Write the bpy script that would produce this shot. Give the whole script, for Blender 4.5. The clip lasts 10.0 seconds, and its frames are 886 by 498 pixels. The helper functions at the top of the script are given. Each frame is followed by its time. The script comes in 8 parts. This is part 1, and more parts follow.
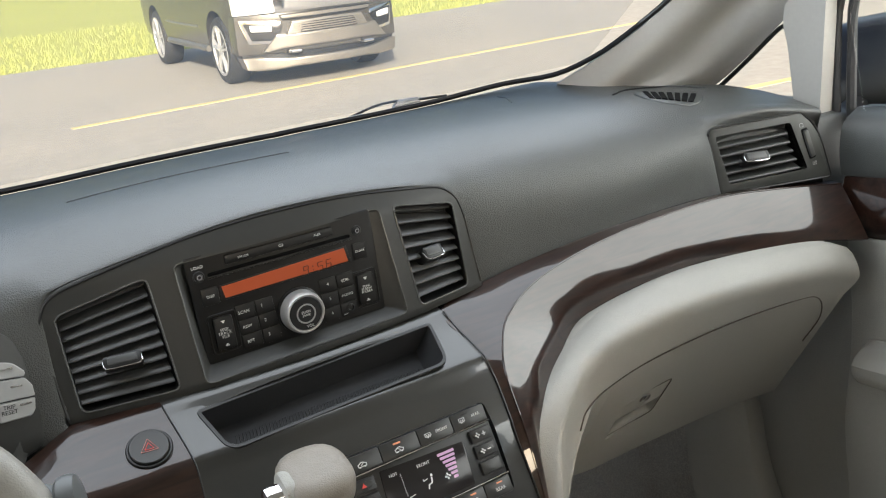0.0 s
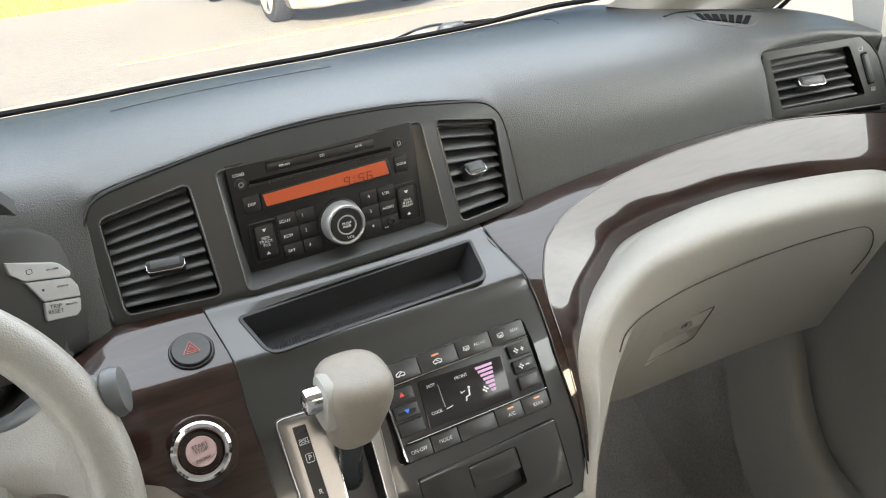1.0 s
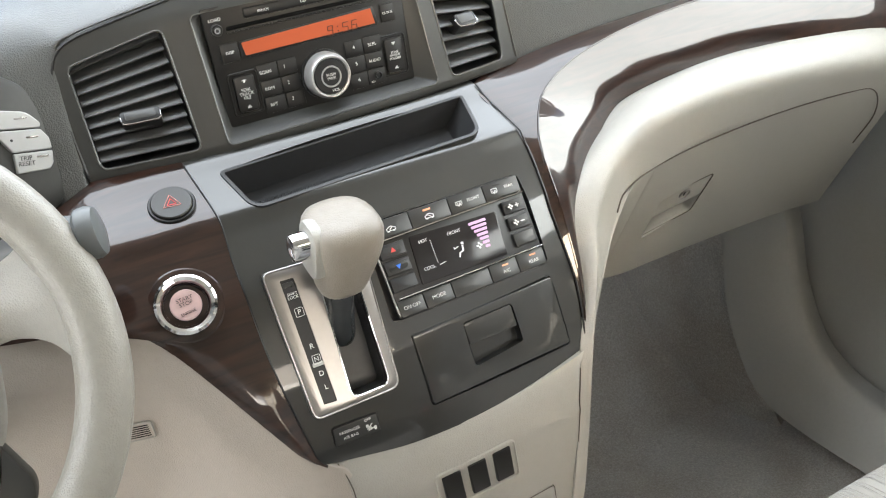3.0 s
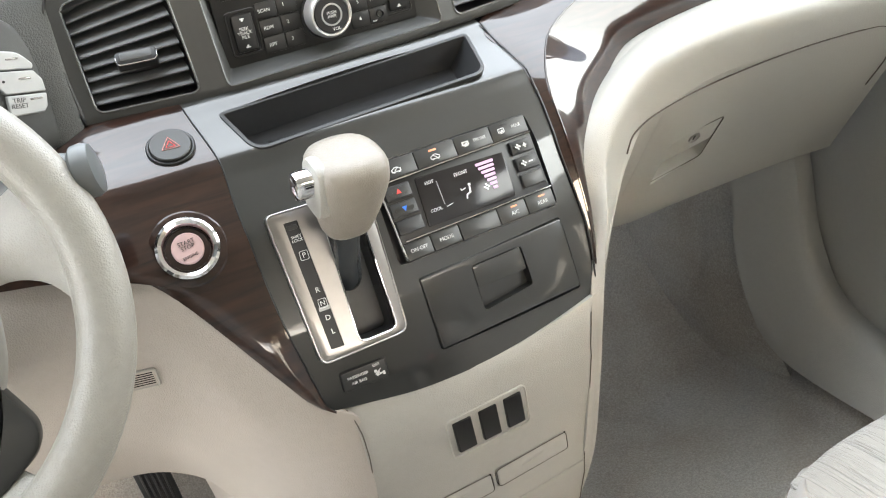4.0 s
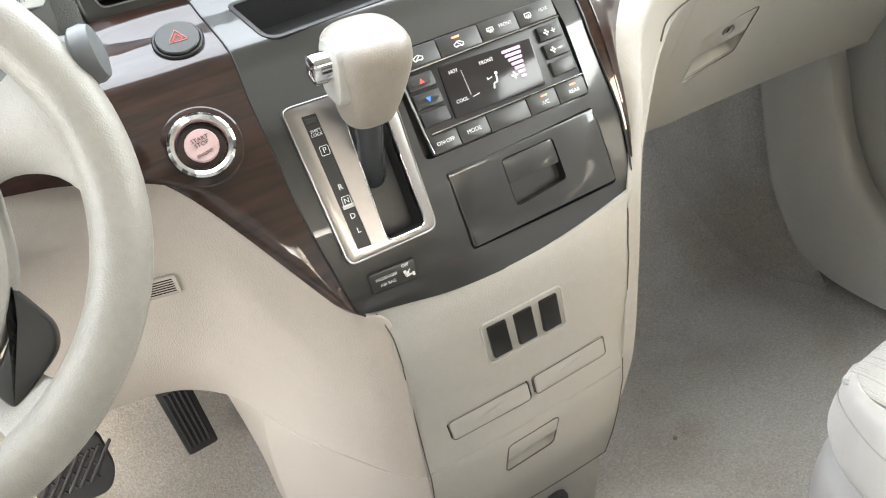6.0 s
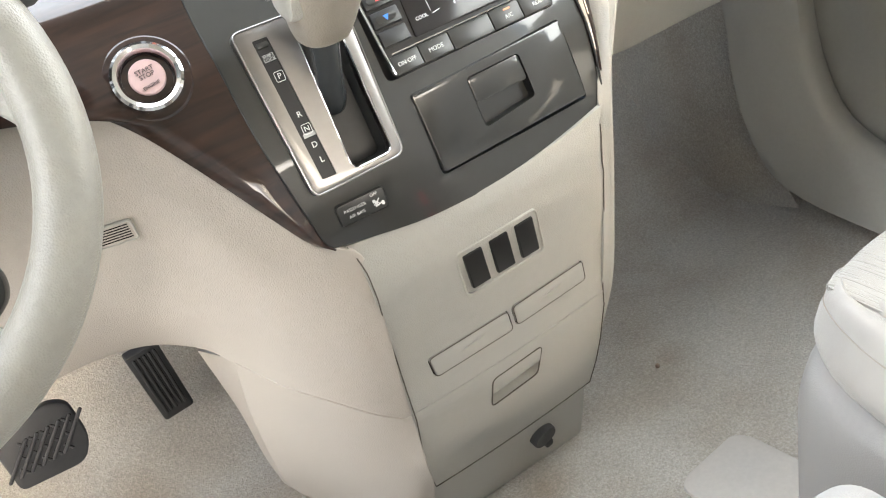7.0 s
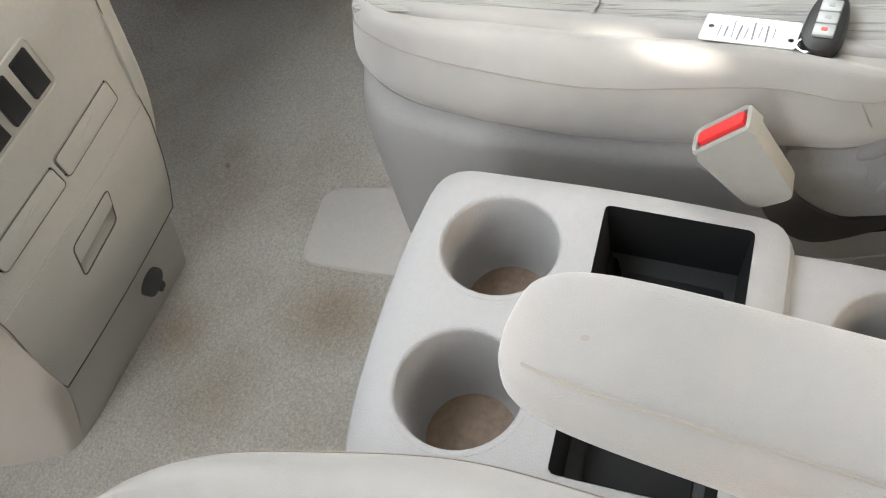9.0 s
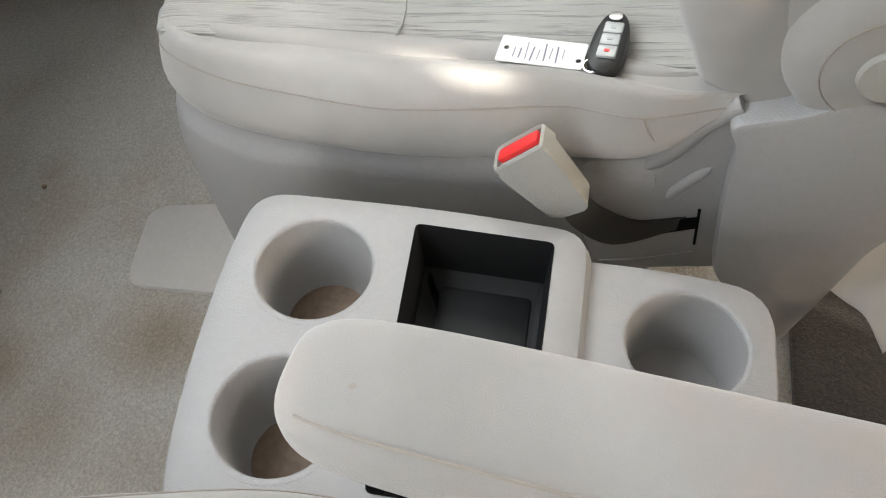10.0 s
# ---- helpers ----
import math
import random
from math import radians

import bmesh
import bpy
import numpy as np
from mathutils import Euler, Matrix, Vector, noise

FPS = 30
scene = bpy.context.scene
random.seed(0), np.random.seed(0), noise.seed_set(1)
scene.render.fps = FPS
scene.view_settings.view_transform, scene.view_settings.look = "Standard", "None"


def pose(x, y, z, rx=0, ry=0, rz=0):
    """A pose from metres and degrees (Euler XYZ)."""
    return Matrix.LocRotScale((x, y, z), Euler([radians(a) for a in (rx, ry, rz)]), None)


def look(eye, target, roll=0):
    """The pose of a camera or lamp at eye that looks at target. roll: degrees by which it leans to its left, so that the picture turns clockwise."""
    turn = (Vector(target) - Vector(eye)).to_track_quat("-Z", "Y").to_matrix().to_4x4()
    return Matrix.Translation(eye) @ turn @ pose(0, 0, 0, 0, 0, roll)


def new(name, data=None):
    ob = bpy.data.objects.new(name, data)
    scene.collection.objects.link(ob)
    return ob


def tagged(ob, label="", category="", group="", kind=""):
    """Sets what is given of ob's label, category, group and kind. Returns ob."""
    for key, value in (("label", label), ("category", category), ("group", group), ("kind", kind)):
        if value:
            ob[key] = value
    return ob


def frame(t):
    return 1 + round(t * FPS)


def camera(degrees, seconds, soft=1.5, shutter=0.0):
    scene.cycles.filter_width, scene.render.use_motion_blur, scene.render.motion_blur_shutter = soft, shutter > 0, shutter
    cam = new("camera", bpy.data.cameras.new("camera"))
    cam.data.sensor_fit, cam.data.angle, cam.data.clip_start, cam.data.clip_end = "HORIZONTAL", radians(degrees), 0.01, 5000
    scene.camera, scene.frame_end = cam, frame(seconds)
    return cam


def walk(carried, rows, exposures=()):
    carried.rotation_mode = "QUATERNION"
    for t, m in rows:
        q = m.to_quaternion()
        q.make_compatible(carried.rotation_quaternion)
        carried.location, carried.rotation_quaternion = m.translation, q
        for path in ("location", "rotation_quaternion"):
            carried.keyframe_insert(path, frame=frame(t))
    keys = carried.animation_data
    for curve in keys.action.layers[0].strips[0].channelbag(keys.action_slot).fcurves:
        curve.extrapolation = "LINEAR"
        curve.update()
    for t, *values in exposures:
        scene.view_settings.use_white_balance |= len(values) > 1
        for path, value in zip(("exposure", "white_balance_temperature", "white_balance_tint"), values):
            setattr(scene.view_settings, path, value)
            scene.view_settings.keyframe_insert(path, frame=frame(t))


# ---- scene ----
# The van stands nose-down by a few degrees; its parts are given in the van's own frame.
CAR = pose(0, 0, 0, -6.4, 1.15, 0)
cam = camera(53.6, 10.0, soft=1.1)
PATH = [
    (0, (-0.265, -0.125, 1.07), (0.679, 1.573, 0.596), -7.8),
    (0.5, (-0.27, -0.124, 1.052), (0.61, 1.597, 0.537), -7.7),
    (1, (-0.269, -0.123, 1.038), (0.565, 1.599, 0.457), -7.5),
    (1.5, (-0.27, -0.118, 1.025), (0.554, 1.592, 0.396), -7.6),
    (2, (-0.268, -0.118, 1.009), (0.547, 1.581, 0.341), -7.6),
    (2.5, (-0.269, -0.116, 0.99), (0.545, 1.568, 0.284), -7.8),
    (3, (-0.272, -0.109, 0.968), (0.531, 1.562, 0.216), -8.5),
    (4.5, (-0.276, -0.093, 0.93), (0.489, 1.553, 0.09), -10.1),
    (5, (-0.277, -0.086, 0.919), (0.476, 1.553, 0.055), -10.7),
    (6.5, (-0.287, -0.066, 0.866), (0.409, 1.549, -0.086), -13.9),
    (7, (-0.288, -0.056, 0.847), (0.438, 1.514, -0.158), -15.7),
    (7.5, (-0.298, -0.031, 0.832), (0.475, 1.447, -0.272), -19.0),
    (8, (-0.293, 0.019, 0.827), (0.588, 1.267, -0.464), -21.8),
    (8.5, (-0.286, 0.006, 0.809), (0.683, 1.009, -0.625), -23.5),
    (9, (-0.288, -0.011, 0.798), (0.756, 0.717, -0.746), -21.4),
    (9.5, (-0.282, -0.026, 0.788), (0.815, 0.424, -0.823), -14.2),
    (10, (-0.269, -0.045, 0.815), (0.834, 0.376, -0.799), -13.5),
]
EXPOSURES = [(0, 1.13), (0.5, 1.37), (1, 1.65), (2.5, 2.0), (3, 2.16), (4.5, 2.45), (5, 2.53), (6.5, 2.70), (7.3, 2.64), (8, 2.42), (9, 2.15), (10, 1.93)]
walk(cam, [(t, CAR @ look(eye, target, roll)) for t, eye, target, roll in PATH], EXPOSURES)

# ---- light ----
world = bpy.data.worlds.new("sky")
scene.world = world
world.use_nodes = True
wt = world.node_tree
sky = wt.nodes.new("ShaderNodeTexSky")
sky.sky_type, sky.sun_disc = "NISHITA", False
SUN_AZ, SUN_EL = 205.0, 15.0   # degrees in the van's frame: angle from ahead towards the right, height
sun_from = CAR.to_3x3() @ Vector((math.sin(radians(SUN_AZ)) * math.cos(radians(SUN_EL)), math.cos(radians(SUN_AZ)) * math.cos(radians(SUN_EL)), math.sin(radians(SUN_EL))))
sky.sun_elevation, sky.sun_rotation = math.asin(sun_from.z), math.atan2(sun_from.x, sun_from.y)
sky.air_density, sky.dust_density = 1.0, 6.0
back = wt.nodes["Background"]
back.inputs["Strength"].default_value = 0.15
wt.links.new(sky.outputs[0], back.inputs[0])
sun = new("sun", bpy.data.lights.new("sun", "SUN"))
sun.data.energy, sun.data.angle, sun.data.color = 5.0, radians(0.4), (1.0, 0.94, 0.84)
sun.matrix_world = look(sun_from * 20, (0, 0, 0))


def area_light(name, centre, towards, w, h, watts, color=(0.99, 1.0, 1.0)):
    """An area lamp at one opening of the cabin, standing in for the sky's light."""
    ob = new(name, bpy.data.lights.new(name, "AREA"))
    ob.data.shape, ob.data.size, ob.data.size_y = "RECTANGLE", w, h
    ob.data.energy, ob.data.color = watts, color
    ob.matrix_world = CAR @ look(centre, [a + b for a, b in zip(centre, towards)])
    return ob


# left, rear and tail lamps are added fills at openings out of view
area_light("left_fill", (-0.97, 0.47, 0.61), (1, 0, 0), 0.53, 0.96, 2.4)
area_light("rear_fill", (0.90, -1.05, 0.98), (-1, 0.25, -0.2), 0.80, 0.28, 0.6)
area_light("passenger_window_light", (0.90, 0.13, 1.04), (-1, 0.05, -0.35), 0.96, 0.32, 2.4, (1.0, 0.985, 0.93))
area_light("tail_fill", (0.0, -2.66, 0.98), (0, 1, -0.1), 1.2, 0.34, 1.4)
area_light("windscreen_light", (0.0, 0.655, 1.205), (0, -0.54, -0.84), 1.5, 0.58, 3.55, (0.92, 0.97, 1.0))

# ---- materials ----
def material(name, color, rough=0.5, metal=0.0, coat=0.0, grain=None, mottle=0.0, spec=0.5, emit=0.0, sheen=0.0):
    """grain: (kind, size in metres, depth); mottle: strength of broad tone changes."""
    m = bpy.data.materials.new(name)
    m.use_nodes = True
    nt = m.node_tree
    b = nt.nodes["Principled BSDF"]
    b.inputs["Base Color"].default_value = (*color, 1)
    b.inputs["Roughness"].default_value = rough
    b.inputs["Metallic"].default_value = metal
    b.inputs["Specular IOR Level"].default_value = spec
    b.inputs["Coat Weight"].default_value = coat
    b.inputs["Coat Roughness"].default_value = 0.04
    b.inputs["Sheen Weight"].default_value = sheen
    if emit:
        b.inputs["Emission Color"].default_value = (*color, 1)
        b.inputs["Emission Strength"].default_value = emit
    co = nt.nodes.new("ShaderNodeNewGeometry").outputs["Position"]
    if mottle:
        n1 = nt.nodes.new("ShaderNodeTexNoise")
        n1.inputs["Scale"].default_value, n1.inputs["Detail"].default_value = 7.0, 6.0
        nt.links.new(co, n1.inputs["Vector"])
        n2 = nt.nodes.new("ShaderNodeTexNoise")
        n2.inputs["Scale"].default_value, n2.inputs["Detail"].default_value = 160.0, 3.0
        nt.links.new(co, n2.inputs["Vector"])
        add = nt.nodes.new("ShaderNodeMath")
        add.operation = "ADD"
        nt.links.new(n1.outputs["Fac"], add.inputs[0])
        nt.links.new(n2.outputs["Fac"], add.inputs[1])
        ramp = nt.nodes.new("ShaderNodeMapRange")
        ramp.inputs["From Min"].default_value, ramp.inputs["From Max"].default_value = 0.7, 1.3
        ramp.inputs["To Min"].default_value, ramp.inputs["To Max"].default_value = 1 - mottle, 1 + mottle
        nt.links.new(add.outputs[0], ramp.inputs["Value"])
        mul = nt.nodes.new("ShaderNodeMix")
        mul.data_type, mul.blend_type = "RGBA", "MULTIPLY"
        mul.inputs["Factor"].default_value = 1.0
        mul.inputs["A"].default_value = (*color, 1)
        nt.links.new(ramp.outputs[0], mul.inputs["B"])
        nt.links.new(mul.outputs["Result"], b.inputs["Base Color"])
        rr = nt.nodes.new("ShaderNodeMapRange")
        rr.inputs["To Min"].default_value, rr.inputs["To Max"].default_value = max(rough - 0.08, 0.02), min(rough + 0.08, 1)
        nt.links.new(n1.outputs["Fac"], rr.inputs["Value"])
        nt.links.new(rr.outputs[0], b.inputs["Roughness"])
    if grain:
        kind, size, depth = grain
        if kind == "leather":
            tex = nt.nodes.new("ShaderNodeTexVoronoi")
            tex.feature = "F1"
            height = tex.outputs["Distance"]
        else:
            tex = nt.nodes.new("ShaderNodeTexNoise")
            tex.inputs["Detail"].default_value = 4.0
            height = tex.outputs["Fac"]
        tex.inputs["Scale"].default_value = 1 / size
        nt.links.new(co, tex.inputs["Vector"])
        bump = nt.nodes.new("ShaderNodeBump")
        bump.inputs["Distance"].default_value = depth
        bump.inputs["Strength"].default_value = 0.85
        nt.links.new(height, bump.inputs["Height"])
        nt.links.new(bump.outputs[0], b.inputs["Normal"])
    return m


DASH = material("charcoal_soft_plastic", (0.050, 0.053, 0.051), 0.41, grain=("leather", 0.0013, 0.00045), mottle=0.10, spec=0.80)
SHAFT = material("grey_blue_plastic", (0.038, 0.042, 0.045), 0.16, mottle=0.05)
STALK = material("grey_stalk_plastic", (0.105, 0.112, 0.112), 0.40, mottle=0.05)
OUTLET_GREY = material("outlet_grey_plastic", (0.046, 0.048, 0.044), 0.42, grain=("noise", 0.0006, 0.0001), mottle=0.05)
PILLAR_TRIM = material("pale_pillar_trim", (0.36, 0.353, 0.330), 0.6, grain=("noise", 0.0012, 0.0003), mottle=0.03)
BEZEL = material("dark_grey_plastic", (0.027, 0.0275, 0.025), 0.42, grain=("noise", 0.0006, 0.0001), mottle=0.06)
BLACK = material("black_plastic", (0.012, 0.012, 0.012), 0.38, mottle=0.08)
RADIO_BLACK = material("radio_black", (0.011, 0.0105, 0.0098), 0.36, mottle=0.08, spec=0.4)
# near-black for slots, gaps and the bulkhead: their shade put into the colour
SHADE_BLACK = material("shade_black", (0.004, 0.004, 0.004), 0.8, spec=0.1)
SLAT = material("slat_black", (0.062, 0.063, 0.062), 0.38, mottle=0.06)
PANEL = material("dark_metallic_paint", (0.0265, 0.0268, 0.0245), 0.30, 0.15, coat=1.0, mottle=0.05)
BEIGE = material("beige_plastic", (0.415, 0.375, 0.330), 0.43, grain=("leather", 0.0013, 0.00034), mottle=0.03)
GREIGE = material("grey_beige_plastic", (0.374, 0.364, 0.330), 0.48, grain=("leather", 0.0013, 0.00034), mottle=0.03)
STONE = material("light_grey_plastic", (0.325, 0.316, 0.308), 0.44, grain=("leather", 0.0015, 0.00028), mottle=0.03)
LEATHER = material("pale_leather", (0.290, 0.275, 0.243), 0.31, grain=("leather", 0.0014, 0.00032), mottle=0.06)
KNOB_LEATHER = material("beige_leather", (0.262, 0.234, 0.198), 0.36, grain=("leather", 0.0013, 0.0003), mottle=0.06)
CHROME = material("chrome", (0.75, 0.75, 0.76), 0.08, 1.0)
SATIN = material("satin_silver", (0.325, 0.312, 0.300), 0.28, 1.0, mottle=0.04)
LIGHT_EDGE_GREY = material("light_edge_grey", (0.085, 0.086, 0.080), 0.25, mottle=0.05)
BIN_BLACK = material("matt_black_plastic", (0.0075, 0.0075, 0.0078), 0.55, mottle=0.10, spec=0.3)
SILVER = material("silver_paint", (0.40, 0.405, 0.40), 0.36, 0.4, mottle=0.04)
WHITE_INK = material("white_ink", (0.75, 0.75, 0.73), 0.6)
GREY_INK = material("grey_ink", (0.35, 0.35, 0.35), 0.6)
RED = material("red_plastic", (0.75, 0.03, 0.03), 0.4)
PALE_RED = material("pale_red_ink", (0.62, 0.28, 0.25), 0.5)
RED_INK = material("red_ink", (0.8, 0.08, 0.07), 0.5)
BLUE_INK = material("blue_ink", (0.05, 0.22, 0.85), 0.5)
LAMP_ORANGE = material("orange_lamp", (0.75, 0.30, 0.16), 0.5, emit=0.12)
LCD_ORANGE = material("orange_backlit_glass", (0.40, 0.074, 0.022), 0.35, emit=0.06)
LCD_DIGIT = material("dark_digit", (0.10, 0.02, 0.006), 0.5)
LCD_DARK = material("dark_screen_glass", (0.018, 0.016, 0.016), 0.14, coat=0.0, spec=0.45)
LCD_PINK = material("pink_segment", (0.55, 0.34, 0.52), 0.5, emit=0.10)
LCD_WHITE = material("white_segment", (0.62, 0.62, 0.62), 0.5, emit=0.10)
PINK_BUTTON = material("brushed_pink_metal", (0.60, 0.42, 0.40), 0.45, 0.3, mottle=0.06)
RUBBER = material("black_rubber", (0.025, 0.026, 0.028), 0.6, mottle=0.10)
PAPER = material("white_card", (0.78, 0.77, 0.74), 0.8, mottle=0.02)
ROOF_CLOTH = material("headliner_cloth", (0.400, 0.384, 0.352), 0.95, grain=("noise", 0.002, 0.0004), mottle=0.03)
JOINT = material("shut_line", (0.085, 0.070, 0.058), 0.8)
PLATE_GREY = material("airbag_plate", (0.026, 0.026, 0.024), 0.34, mottle=0.05)
RING = material("silver_ring", (0.46, 0.46, 0.45), 0.34, 0.5, mottle=0.03)


def carpet_material(name, color, stain, spots=()):
    """spots: brown stains as ((x, y) on the van's floor, size, strength)."""
    m = bpy.data.materials.new(name)
    m.use_nodes = True
    nt = m.node_tree
    b = nt.nodes["Principled BSDF"]
    b.inputs["Roughness"].default_value = 0.95
    b.inputs["Specular IOR Level"].default_value = 0.1
    b.inputs["Sheen Weight"].default_value = 0.3
    co = nt.nodes.new("ShaderNodeNewGeometry").outputs["Position"]
    fibre = nt.nodes.new("ShaderNodeTexNoise")
    fibre.inputs["Scale"].default_value, fibre.inputs["Detail"].default_value = 480.0, 4.0
    nt.links.new(co, fibre.inputs["Vector"])
    tuft = nt.nodes.new("ShaderNodeTexNoise")
    tuft.inputs["Scale"].default_value, tuft.inputs["Detail"].default_value = 260.0, 3.0
    nt.links.new(co, tuft.inputs["Vector"])
    dirt = nt.nodes.new("ShaderNodeTexNoise")
    dirt.inputs["Scale"].default_value, dirt.inputs["Detail"].default_value, dirt.inputs["Distortion"].default_value = 4.5, 5.0, 0.3
    nt.links.new(co, dirt.inputs["Vector"])
    dr = nt.nodes.new("ShaderNodeMapRange")
    dr.inputs["From Min"].default_value, dr.inputs["From Max"].default_value = 0.44, 0.64
    dr.inputs["To Max"].default_value = 0.38
    nt.links.new(dirt.outputs["Fac"], dr.inputs["Value"])
    amount = dr.outputs[0]
    for (x, y), size, strength in spots:
        far = nt.nodes.new("ShaderNodeVectorMath")
        far.operation = "DISTANCE"
        far.inputs[1].default_value = CAR @ Vector((x, y, 0))
        nt.links.new(co, far.inputs[0])
        ragged = nt.nodes.new("ShaderNodeMath")
        ragged.operation = "MULTIPLY_ADD"
        ragged.inputs[1].default_value = size * 1.6
        nt.links.new(dirt.outputs["Fac"], ragged.inputs[0])
        nt.links.new(far.outputs["Value"], ragged.inputs[2])
        blot = nt.nodes.new("ShaderNodeMapRange")
        blot.inputs["From Min"].default_value, blot.inputs["From Max"].default_value = size * 0.9, size * 1.9
        blot.inputs["To Min"].default_value, blot.inputs["To Max"].default_value = strength, 0.0
        nt.links.new(ragged.outputs[0], blot.inputs["Value"])
        both = nt.nodes.new("ShaderNodeMath")
        both.operation = "MAXIMUM"
        nt.links.new(amount, both.inputs[0])
        nt.links.new(blot.outputs[0], both.inputs[1])
        amount = both.outputs[0]
    mix = nt.nodes.new("ShaderNodeMix")
    mix.data_type = "RGBA"
    mix.inputs["A"].default_value, mix.inputs["B"].default_value = (*color, 1), (*stain, 1)
    nt.links.new(amount, mix.inputs["Factor"])
    add = nt.nodes.new("ShaderNodeMath")
    add.operation = "MULTIPLY"
    nt.links.new(fibre.outputs["Fac"], add.inputs[0])
    nt.links.new(tuft.outputs["Fac"], add.inputs[1])
    fr = nt.nodes.new("ShaderNodeMapRange")
    fr.inputs["From Min"].default_value, fr.inputs["From Max"].default_value = 0.12, 0.40
    fr.inputs["To Min"].default_value, fr.inputs["To Max"].default_value = 0.78, 1.20
    nt.links.new(add.outputs[0], fr.inputs["Value"])
    mul = nt.nodes.new("ShaderNodeMix")
    mul.data_type, mul.blend_type = "RGBA", "MULTIPLY"
    mul.inputs["Factor"].default_value = 1.0
    nt.links.new(mix.outputs["Result"], mul.inputs["A"])
    nt.links.new(fr.outputs[0], mul.inputs["B"])
    nt.links.new(mul.outputs["Result"], b.inputs["Base Color"])
    bump = nt.nodes.new("ShaderNodeBump")
    bump.inputs["Distance"].default_value, bump.inputs["Strength"].default_value = 0.003, 0.8
    nt.links.new(add.outputs[0], bump.inputs["Height"])
    nt.links.new(bump.outputs[0], b.inputs["Normal"])
    return m


STAINS = (((0.145, 0.475), 0.085, 0.75), ((0.085, 0.655), 0.065, 0.7), ((0.366, 0.715), 0.045, 0.5), ((0.02, 0.56), 0.09, 0.45), ((-0.24, 1.08), 0.10, 0.5), ((-0.34, 1.02), 0.08, 0.6))
CARPET = carpet_material("beige_carpet", (0.425, 0.408, 0.370), (0.245, 0.185, 0.130), STAINS)
# carpet colour with the shade behind the seats painted in
CARPET_SHADE = carpet_material("shade_carpet", (0.06, 0.052, 0.045), (0.03, 0.025, 0.02))
CARPET_PAD = material("grey_vinyl_pad", (0.44, 0.42, 0.395), 0.75, grain=("noise", 0.0012, 0.0003), mottle=0.05)


def wood_material():
    m = bpy.data.materials.new("glossy_dark_wood_veneer")
    m.use_nodes = True
    nt = m.node_tree
    b = nt.nodes["Principled BSDF"]
    b.inputs["Roughness"].default_value = 0.30
    b.inputs["Coat Weight"].default_value, b.inputs["Coat Roughness"].default_value, b.inputs["Coat IOR"].default_value = 1.0, 0.02, 1.58
    b.inputs["Specular IOR Level"].default_value = 0.15
    co = nt.nodes.new("ShaderNodeNewGeometry").outputs["Position"]
    mp = nt.nodes.new("ShaderNodeMapping")
    mp.inputs["Rotation"].default_value = (0.3, 0.35, 0.4)
    mp.inputs["Scale"].default_value = (6, 60, 60)
    nt.links.new(co, mp.inputs["Vector"])
    n = nt.nodes.new("ShaderNodeTexNoise")
    n.inputs["Scale"].default_value, n.inputs["Detail"].default_value, n.inputs["Distortion"].default_value = 1.6, 7.0, 1.2
    nt.links.new(mp.outputs[0], n.inputs["Vector"])
    r = nt.nodes.new("ShaderNodeValToRGB")
    r.color_ramp.elements[0].position, r.color_ramp.elements[0].color = 0.30, (0.0095, 0.0046, 0.0034, 1)
    r.color_ramp.elements[1].position, r.color_ramp.elements[1].color = 0.72, (0.033, 0.0148, 0.0096, 1)
    nt.links.new(n.outputs["Fac"], r.inputs[0])
    nt.links.new(r.outputs[0], b.inputs["Base Color"])
    return m


WOOD = wood_material()


